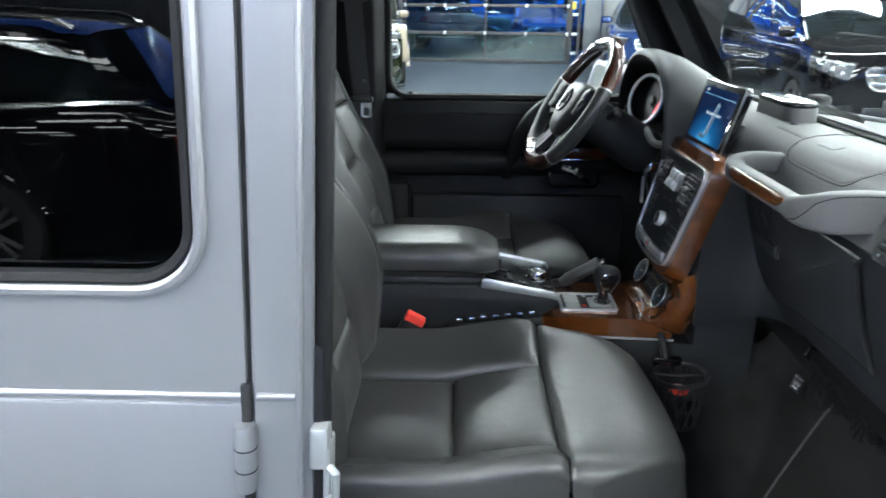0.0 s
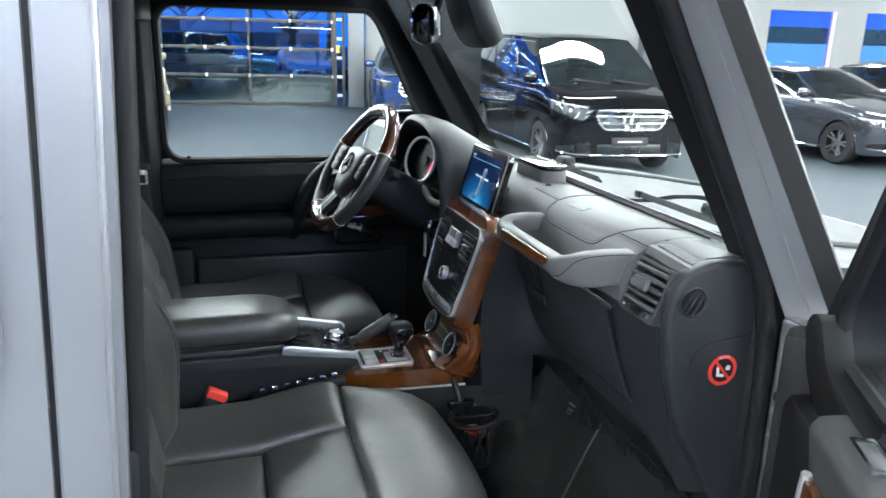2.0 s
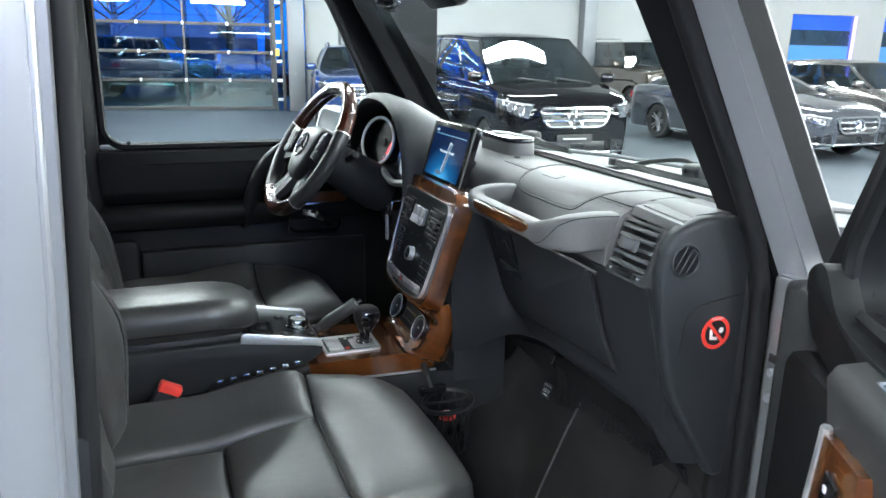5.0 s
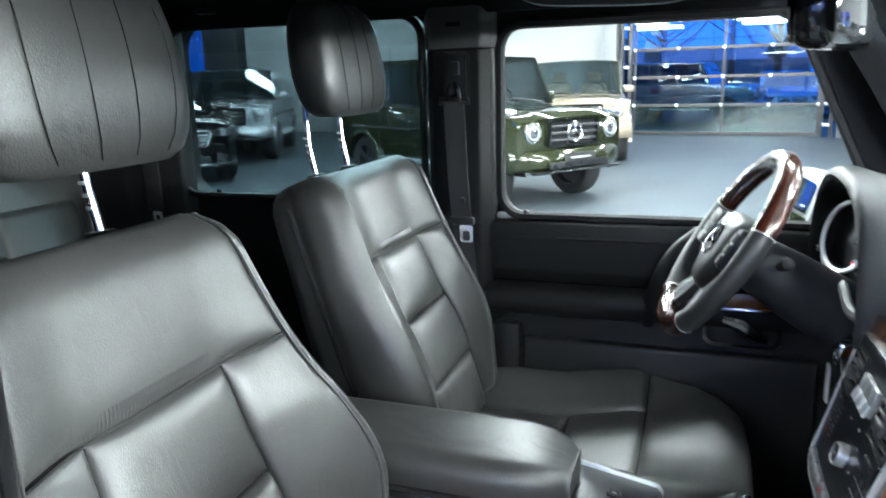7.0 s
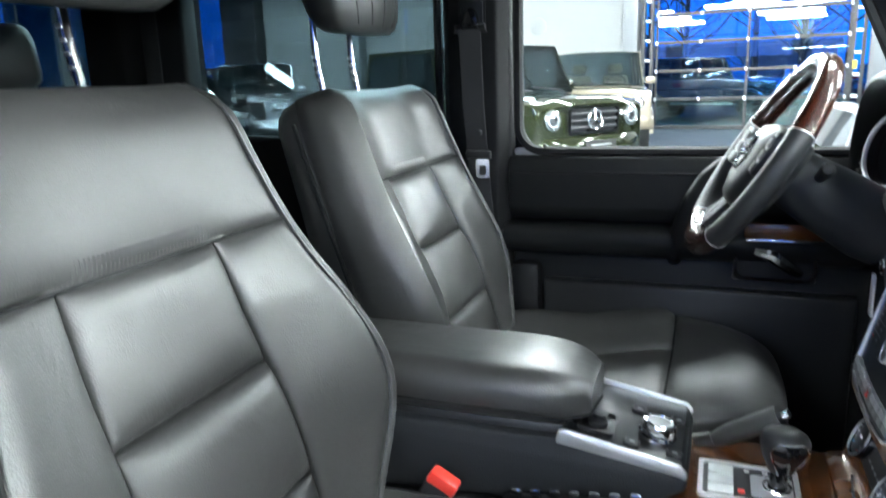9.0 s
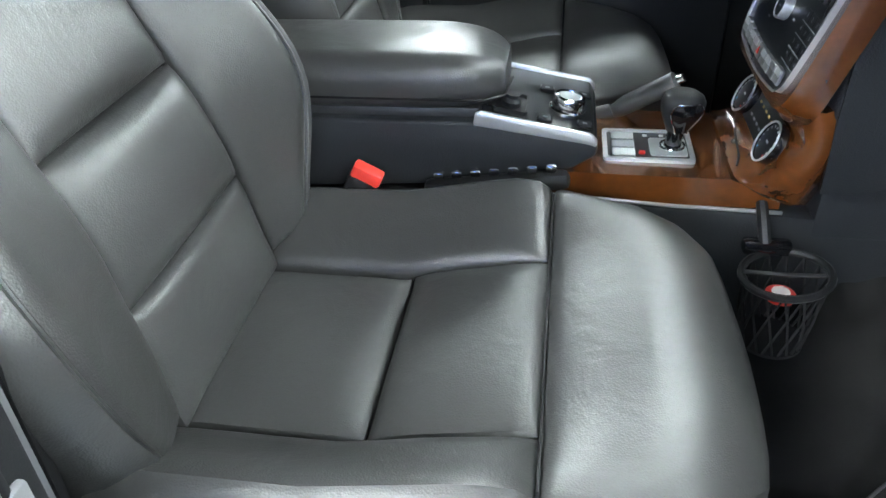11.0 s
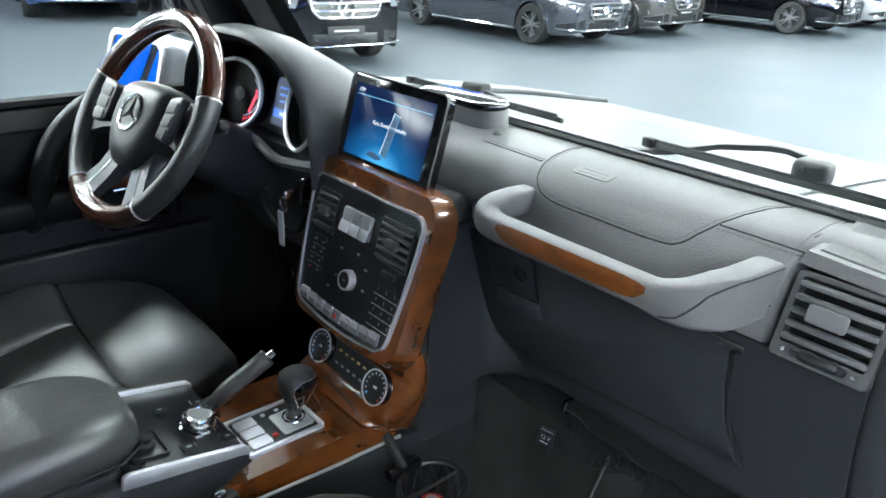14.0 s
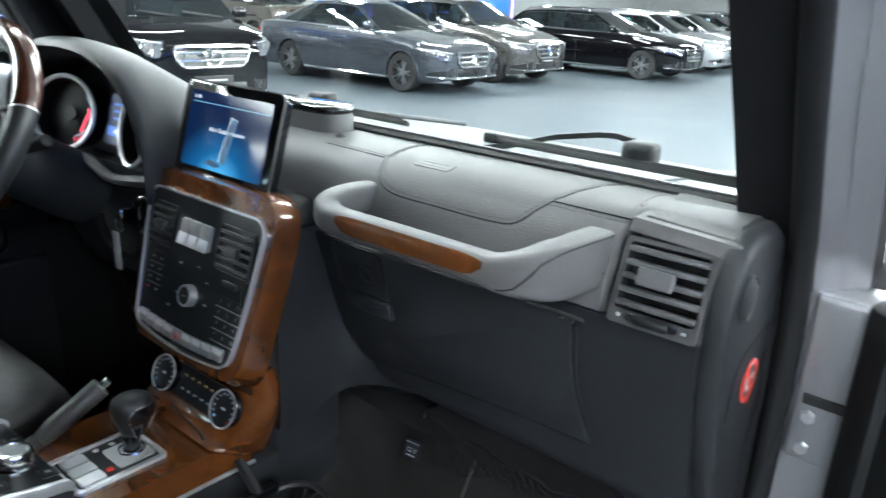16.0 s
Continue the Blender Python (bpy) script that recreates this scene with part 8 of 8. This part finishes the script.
# climate panel with two dials
cp = thing("climate_panel", (0.71, 0, 0.97), "black climate panel with two silver-ringed dials in walnut", "climate controls")
CM = Matrix.Translation((0.715, -0.002, 1.004)) @ axis_pose((0, 0, 0), (-0.90, 0, 0.436), (0, -1, 0))
corner = [
    [SM_ @ V(-0.126, -0.098, -0.006), SM_ @ V(0.100, -0.098, -0.004), SM_ @ V(0.124, -0.098, -0.010), V(0.732, -0.127, 1.072), V(0.742, -0.130, 1.072), V(0.80, -0.10, 1.08), V(0.80, 0.10, 1.08)],
    [CM @ V(-0.116, 0.030, 0.0), CM @ V(0.100, 0.030, 0.0), CM @ V(0.116, 0.030, -0.004), V(0.734, -0.130, 1.041), V(0.753, -0.136, 1.040), V(0.79, -0.10, 1.04), V(0.79, 0.10, 1.04)],
    [CM @ V(-0.112, 0.0, 0.0), CM @ V(0.098, 0.0, 0.0), CM @ V(0.114, 0.0, -0.004), V(0.730, -0.127, 1.004), V(0.752, -0.132, 1.004), V(0.78, -0.10, 1.0), V(0.78, 0.10, 1.0)],
    [CM @ V(-0.108, -0.034, 0.002), CM @ V(0.096, -0.034, 0.002), CM @ V(0.110, -0.034, -0.003), V(0.722, -0.117, 0.970), V(0.744, -0.122, 0.967), V(0.77, -0.10, 0.96), V(0.77, 0.10, 0.96)],
    [V(0.668, 0.100, 0.968), V(0.668, -0.088, 0.968), V(0.676, -0.099, 0.962), V(0.706, -0.104, 0.946), V(0.738, -0.110, 0.938), V(0.76, -0.10, 0.935), V(0.76, 0.10, 0.935)]]
cols_ = [bez([r[k] for r in corner], 4) for k in range(7)]
part("apron", rings(bmesh.new(), [list(r) for r in zip(*cols_)]), WALNUT, cp, "glossy burr walnut apron", sharp=70)
part("panel", plate(rrect(0.190, 0.046, 0.016, 5), CM, 0.004), PANEL_BLACK, cp)
for u in (-0.070, 0.077):
    dm = CM @ Matrix.Translation((u, 0, 0.003))
    d = part("dial", lathe([(0.026, 0), (0.0268, 0.004), (0.0266, 0.012), (0.0258, 0.0132), (0.0252, 0.0128), (0.0250, 0.009)], 36, dm), GLOSS_BLACK, cp, "silver-ringed dial")
    part("dial_ring", tube([dm @ V(0.0260 * math.cos(a), 0.0260 * math.sin(a), 0.0128) for a in [2 * math.pi * k / 40 for k in range(40)]], 0.0014, 6, closed=True), DIAL_RING, d, "bright silver ring")
    part("dial_face", lathe([(0.0252, 0.010), (0.022, 0.011), (0, 0.011)], 32, dm), PANEL_BLACK, d)
    for k in range(13):
        a = radians(-45 + 270 * k / 12)
        part("dial_mark", box((0, 0, 0), (0.0030, 0.0020, 0.0003), 0, m=dm @ Matrix.Rotation(a, 4, "Z") @ Matrix.Translation((0.0200, 0, 0.0113))), RED if k == 0 else (PAGE_BLUE if k == 12 else WHITE), d)
    part("dial_icon", box((0, 0, 0), (0.008, 0.003, 0.0003), 0, m=dm @ Matrix.Translation((0, 0, 0.0113))), WHITE, d)
for k in range(5):
    for r in (0, 1):
        part("button_mark", box((0, 0, 0), (0.007, 0.003, 0.0005), 0, m=CM @ Matrix.Translation((-0.032 + 0.016 * k, 0.010 - 0.020 * r, 0.0042))), material("amber_print", (0.55, 0.38, 0.12), 0.5, var=0.05) if r == 0 else GREY_PRINT, cp)
solo("lid_joint", tube(bez([(0.690, 0.035, 0.9725), (0.686, 0.0, 0.9722), (0.682, -0.045, 0.9715), (0.676, -0.068, 0.970)], 4), 0.0014, 6), SEAL, "thin dark lid joint in the walnut console", "trim", kind="structure")

# tunnel, walnut tray, gear lever
cn = thing("centre_console", (0.3, 0, 0.58), "black centre console between the seats with walnut tray", "console")
part("tunnel", prism([(-0.30, 0.60), (0.90, 0.60), (0.90, 0.90), (0.72, 0.915), (0.43, 0.925), (-0.30, 0.905)], "y", -0.096, 0.096, 0.006), DASH_DARK, cn)
part("body", prism([(-0.25, 0.90), (0.425, 0.945), (0.47, 0.968), (0.497, 0.985), (0.500, 1.000), (0.49, 1.008), (0.345, 1.030), (-0.25, 1.030)], "y", -0.090, 0.090, 0.009, 3), DASH_DARK, cn)
part("seam", tube([(-0.2, -0.0965, 0.912), (0.12, -0.0965, 0.922), (0.43, -0.0965, 0.938)], 0.002, 6), TRIM_GREY, cn)
part("walnut_tray", rings(bmesh.new(), [[(x, y, z) for x, z in ((0.432, 0.952), (0.445, 0.968), (0.60, 0.966), (0.665, 0.9655), (0.69, 0.955), (0.73, 0.948), (0.73, 0.925), (0.60, 0.926), (0.445, 0.936))] for y in (-0.098, -0.094, 0.094, 0.098)]), WALNUT, cn, "glossy burr walnut tray", sharp=35)
part("chrome_line", tube([(0.432, -0.098, 0.944), (0.445, -0.0985, 0.934), (0.60, -0.0985, 0.924), (0.735, -0.0985, 0.920)], 0.0028, 6), SATIN, cn)
GATE = material("gate_silver", (0.74, 0.75, 0.76), 0.36, metal=0.6, var=0.05, scale=12)
gt = part("gear_gate", frame_plate(rrect(0.118, 0.090, 0.006, 4, 0.568, -0.018), rrect(0.106, 0.078, 0.005, 4, 0.568, -0.018), Matrix.Translation((0, 0, 0.965)), 0.006), GATE, cn, "satin silver gear gate")
part("gate_face", plate(rrect(0.107, 0.079, 0.005, 4, 0.568, -0.018), Matrix.Translation((0, 0, 0.962)), 0.006), PANEL_BLACK, gt)
part("gate_plate", plate(rrect(0.048, 0.050, 0.004, 3, 0.595, -0.022), Matrix.Translation((0, 0, 0.966)), 0.004), GATE, gt)
for k in range(3):
    part("gate_key", plate(rrect(0.030, 0.021, 0.003, 3, 0.536, -0.042 + 0.024 * k), Matrix.Translation((0, 0, 0.966)), 0.005), GATE, gt)
    part("gate_letter", plate(rrect(0.006, 0.006, 0.001, 2, 0.545 + 0.022 * k, 0.012), Matrix.Translation((0, 0, 0.966)), 0.003), WHITE, gt)
part("gate_mark", plate(rrect(0.008, 0.006, 0.001, 2, 0.560, -0.040), Matrix.Translation((0, 0, 0.968)), 0.003), RED, gt)
gl = thing("gear_lever", (0.60, -0.018, 0.966), "glossy black gear lever with chrome neck", "gear lever")
part("neck", tube(bez([(0.601, -0.018, 0.962), (0.602, -0.019, 0.985), (0.603, -0.021, 1.008)], 4), [0.014, 0.0125, 0.0115, 0.011, 0.011, 0.011, 0.0115, 0.0125, 0.0135], 14), GLOSS_BLACK, gl, "glossy dark neck")
part("neck_ring", tube([V(0.601 + 0.016 * math.cos(a), -0.018 + 0.016 * math.sin(a), 0.970) for a in [2 * math.pi * k / 20 for k in range(20)]], 0.002, 6, closed=True), CHROME, gl)
rows = []
for dx, z, r in ((0.000, 0.996, 0.0125), (0.001, 1.006, 0.0160), (0.002, 1.016, 0.0205), (0.003, 1.026, 0.0235), (0.003, 1.036, 0.0240), (0.002, 1.044, 0.0215), (0.001, 1.049, 0.0160), (0.0, 1.051, 0.0080)):
    rows.append([V(0.603 + dx + 1.18 * r * math.cos(b), -0.023 + r * math.sin(b), z) for b in [2 * math.pi * j / 22 for j in range(22)]])
part("knob", rings(bmesh.new(), rows), PLASTIC, gl, "soft black knob", sharp=80)
ins_ = []
for t_, (dx, z, r) in enumerate(((0.000, 0.996, 0.0140), (0.001, 1.006, 0.0174), (0.002, 1.016, 0.0219), (0.003, 1.026, 0.0248), (0.003, 1.034, 0.0252), (0.003, 1.040, 0.0240))):
    half = (26, 34, 42, 46, 42, 28)[t_]
    ins_.append([V(0.603 + dx + 1.18 * r * q * math.cos(radians(-78 + u)), -0.023 + r * q * math.sin(radians(-78 + u)), z) for q, us in ((1.0, range(-half, half + 1, 2)), (0.85, range(half, -half - 1, -2))) for u in [us[0] + (us[-1] - us[0]) * k / 10 for k in range(11)]])
part("knob_insert", rings(bmesh.new(), ins_), GLOSS_BLACK, gl, "glossy black insert", sharp=60)
part("insert_edge", tube([r[0] for r in ins_] + [ins_[-1][5]] + [r[10] for r in reversed(ins_)], 0.0011, 6), CHROME, gl, "chrome insert edge")
hk = thing("handbrake", (0.53, 0.085, 0.95), "grey leather handbrake lever with chrome button", "lever")
part("grip", tube([(0.525, 0.083, 0.968), (0.545, 0.078, 0.985), (0.606, 0.062, 1.028)], [0.011, 0.014, 0.0145], 12), LEATHER, hk)
part("button", tube([(0.606, 0.062, 1.028), (0.616, 0.059, 1.035)], 0.006, 10), CHROME, hk)
part("base", tube([(0.505, 0.080, 0.962), (0.525, 0.081, 0.972)], [0.016, 0.012], 14), PLASTIC, hk)

# front tray with controller and switches
part("tray", prism([(0.345, 1.026), (0.350, 1.040), (0.49, 1.014), (0.496, 1.004), (0.49, 1.0), (0.345, 1.02)], "y", -0.088, 0.088, 0.002), PANEL_BLACK, cn)
part("silver_strip", prism([(0.340, 1.026), (0.343, 1.044), (0.352, 1.046), (0.490, 1.019), (0.498, 1.010), (0.497, 1.000), (0.487, 1.004)], "y", -0.0935, -0.086, 0.003), SATIN, cn, "satin silver edge strip")
part("silver_strip", prism([(0.340, 1.026), (0.343, 1.044), (0.352, 1.046), (0.490, 1.019), (0.498, 1.010), (0.497, 1.000), (0.487, 1.004)], "y", 0.087, 0.0935, 0.003), SATIN, cn, "satin silver edge strip")
TR = Matrix.Translation((0.42, 0, 1.0275)) @ pose(0, 0, 0, 0, 10.5, 0)
cr = thing("controller", (0.458, -0.028, 1.02), "silver rotary controller on the console", "knob")
km = TR @ Matrix.Translation((0.038, -0.028, 0.001))
part("knob", lathe([(0.024, 0), (0.024, 0.004), (0.0215, 0.006), (0.0215, 0.018), (0.020, 0.021), (0.016, 0.022), (0.015, 0.019), (0, 0.019)], 32, km), CHROME, cr)
part("knob_top", lathe([(0.0155, 0.0185), (0.013, 0.0205), (0, 0.0205)], 24, km), SATIN, cr)
for k, (u, v) in enumerate(((0.010, -0.065), (0.062, -0.062), (0.062, 0.03), (0.010, 0.03))):
    bt = part("tray_button", box((0, 0, 0), (0.020, 0.020, 0.004), 0.002, 1, m=TR @ Matrix.Translation((u, v, 0.0015))), PANEL_BLACK, cn)
    part("mark", box((0, 0, 0), (0.006, 0.004, 0.0004), 0, m=TR @ Matrix.Translation((u, v, 0.0037))), GREY_PRINT, bt)
rc = part("tray_recess", frame_plate(rrect(0.046, 0.058, 0.006, 4, -0.036, -0.040), rrect(0.040, 0.052, 0.005, 4, -0.036, -0.040), TR, 0.005), PLASTIC, cn)
part("joystick", lathe([(0.013, 0), (0.013, 0.006), (0.009, 0.010), (0.009, 0.014), (0.011, 0.016), (0, 0.017)], 20, TR @ Matrix.Translation((-0.036, -0.040, 0.0))), PLASTIC, rc)
ar = thing("armrest", (0.15, 0, 1.03), "padded black leather armrest lid on the console", "armrest")
rows = []
for x in (-0.20, -0.19, -0.15, 0.0, 0.15, 0.25, 0.29, 0.315, 0.335, 0.352, 0.366, 0.377, 0.385, 0.390, 0.3925):
    u = max(0.0, (x - 0.27) / 0.123)
    f = max(0.08, 1 - u ** 2.6) ** 0.5 if x > 0 else min(1.0, 0.6 + (x + 0.20) * 12)
    rows.append([V(x - 0.014 * max(0.0, min(1.0, x / 0.3)), yy * (0.42 + 0.58 * f), 1.035 + 0.012 * (1 - f) + zz * (0.42 + 0.58 * f)) for yy, zz in rrect(0.178, 0.076, 0.034, 7, 0, 0.038)])
part("lid", rings(bmesh.new(), rows), LEATHER, ar, sharp=70)
part("lid_seam", tube([(-0.15, -0.0868, 1.060), (0.30, -0.0868, 1.058), (0.350, -0.083, 1.056), (0.378, -0.06, 1.055), (0.384, 0, 1.055)], 0.0018, 5), SEAL, ar)
part("riser", box((0.07, 0, 1.028), (0.56, 0.150, 0.03), 0.008), PLASTIC, ar)

# ---- footwell ----
def carpet_height(x, y):
    """Floor, toe board and transmission hump as one sheet of loose carpet."""
    toe = max(0.0, x - 0.82) * 2.25 + 0.008 * noise.noise(V(y * 9, x * 5, 1.0))
    hump = (0.20 + 0.80 * (x - 0.80)) * math.sqrt(max(0.0, 1 - (y / 0.27) ** 2))
    hump += 0.95 * (noise.noise(V(x * 14, y * 17, 0.4)) * 0.022 + noise.noise(V(x * 33 + 4, y * 26, 2.0)) * 0.012)
    k = 0.045
    h = max(0.0, 1 - abs(toe - hump) / k)
    return 0.592 + max(toe, hump) + h * h * k * 0.25


carpet = thing("footwell_carpet", (0.80, -0.32, 0.59), "loose black carpet over the footwell and transmission hump", "carpet", kind="structure")
xs = [0.62 + 0.386 * k / 54 for k in range(55)]
ys = [-0.04 - 0.60 * k / 64 for k in range(65)]
cb = bmesh.new()
grid_ = [[cb.verts.new((x, y, carpet_height(x, y))) for y in ys] for x in xs]
for a, b in zip(grid_, grid_[1:]):
    for k in range(64):
        cb.faces.new((a[k], a[k + 1], b[k + 1], b[k]))
part("carpet_sheet", cb, CARPET, carpet, sharp=80)
fm = thing("floor_mat", (0.76, -0.47, 0.60), "dark carpet mat with pale edge piping in the footwell", "mat")
cross = [(0.60, 0.604), (0.80, 0.606), (0.835, 0.640), (0.88, 0.742), (0.93, 0.855), (0.955, 0.910)]
part("mat", rings(bmesh.new(), [[(x, -0.61, z), (x, -0.325, z), (x, -0.325, z + 0.010), (x, -0.61, z + 0.010)] for x, z in cross]), CARPET, fm)
part("piping", tube([(x - 0.003, -0.325 - 0.004 * math.sin(x * 40), z + 0.008) for x, z in cross], 0.0022, 6), TRIM_GREY, fm)
so = thing("power_socket", (0.945, -0.214, 0.887), "small black power socket cover in the carpet", "socket")
PM = Matrix.Translation((0.944, -0.214, 0.888)) @ axis_pose((0, 0, 0), (-0.93, -0.2, 0.3), (0, -1, 0))
part("cover", plate(rrect(0.026, 0.030, 0.003, 3), PM, 0.006, 0.001), PANEL_BLACK, so)
words("12 V", PM @ Matrix.Translation((0, 0.0, 0.0065)), 0.0095, WHITE, so)
part("bar", box((0, 0, 0), (0.014, 0.0018, 0.0006), 0, m=PM @ Matrix.Translation((0, -0.008, 0.0063))), WHITE, so)
part("bar", box((0, 0, 0), (0.022, 0.0016, 0.0006), 0, m=PM @ Matrix.Translation((0, 0.012, 0.0063))), GREY_PRINT, so)
net = thing("cargo_net", (0.955, -0.42, 0.90), "black elastic cargo net hooked below the dashboard", "net")
NET = material("net_cord", (0.008, 0.008, 0.009), 0.8, var=0.15, scale=30, bump=0.3, fine=900, spec=0.15)
A, B = V(0.936, -0.252, 0.966), V(0.945, -0.628, 0.955)


def on_net(f, g):
    """A spot on the hanging net: f along the top cord, g down to the hem."""
    drop = 0.030 + 0.055 * (1 - f) ** 2 + 0.012 * math.sin(f * 19)
    return A.lerp(B, f) + V(0.004 * math.sin(f * 31 + g * 5) + 0.010 * g, 0.006 * g * math.sin(f * 23), -0.012 * math.sin(math.pi * f) - drop * g)


part("top_cord", tube([on_net(k / 40, 0.0) + V(-0.003, 0, 0.0012 * math.sin(k * 1.9)) for k in range(41)], 0.0023, 6), NET, net)
part("hem_cord", tube([on_net(k / 48, 1.0) for k in range(49)], 0.0020, 5), NET, net)
for k in range(26):
    for way in (-1, 1):
        part("strand", tube([on_net(min(1.0, max(0.0, (k + 0.5 + way * (q - 2) * 0.5) / 26)), q / 4) for q in range(5)], 0.0012, 4), NET, net)
for k in range(14):
    part("knot", tube([on_net((k + 0.5) / 14, 0.0) + V(-0.003, -0.003, 0), on_net((k + 0.5) / 14, 0.0) + V(-0.003, 0.003, 0)], 0.0034, 6), NET, net)
for p in (A, B):
    part("hook", tube([p + V(0.012, 0, 0.014), p + V(-0.006, 0, 0.018), p + V(-0.010, 0, 0.004), p + V(-0.002, 0, -0.004)], 0.004, 7), GLOSS_BLACK, net)
cu = thing("cup_net", (0.725, -0.185, 0.80), "black wire cup holder with net basket hooked to the console", "cup holder")
cc = V(0.728, -0.186, 0.888)
part("ring", tube([cc + V(0.050 * math.cos(a), 0.048 * math.sin(a), 0.006 * math.cos(a)) for a in [2 * math.pi * k / 28 for k in range(28)]], 0.005, 8, closed=True), PLASTIC, cu)
for k in range(14):
    a = 2 * math.pi * k / 14
    for s in (-1, 1):
        part("strand", tube([cc + V(0.049 * math.cos(a), 0.047 * math.sin(a), 0), cc + V(0.045 * math.cos(a + s * .3), 0.043 * math.sin(a + s * .3), -0.05), cc + V(0.040 * math.cos(a + s * .6), 0.038 * math.sin(a + s * .6), -0.10)], 0.0018, 4), RUBBER, cu)
part("bottom", lathe([(0.041, -0.102), (0.041, -0.098), (0, -0.097)], 20, Matrix.Translation(cc)), RUBBER, cu)
part("cross_strap", tube([cc + V(-0.05, 0.0, 0.001), cc + V(0.0, 0.004, -0.004), cc + V(0.05, 0.0, 0.001)], 0.003, 6), RUBBER, cu)
part("arm", tube([(0.707, -0.100, 0.935), (0.707, -0.120, 0.925), (0.712, -0.135, 0.897)], [0.007, 0.008, 0.008], 8), PLASTIC, cu)
part("clamp", box((0.715, -0.134, 0.892), (0.06, 0.022, 0.018), 0.006), GLOSS_BLACK, cu)
cp2 = part("bottle_cap", lathe([(0.018, 0), (0.018, 0.006), (0.013, 0.008), (0, 0.008)], 20, Matrix.Translation(cc + V(0.0, 0.0, -0.035))), RED, cu, "red and white bottle cap")
part("cap_disc", lathe([(0.011, 0.0082), (0.011, 0.009), (0, 0.009)], 16, Matrix.Translation(cc + V(0.0, 0.0, -0.035))), WHITE, cp2)
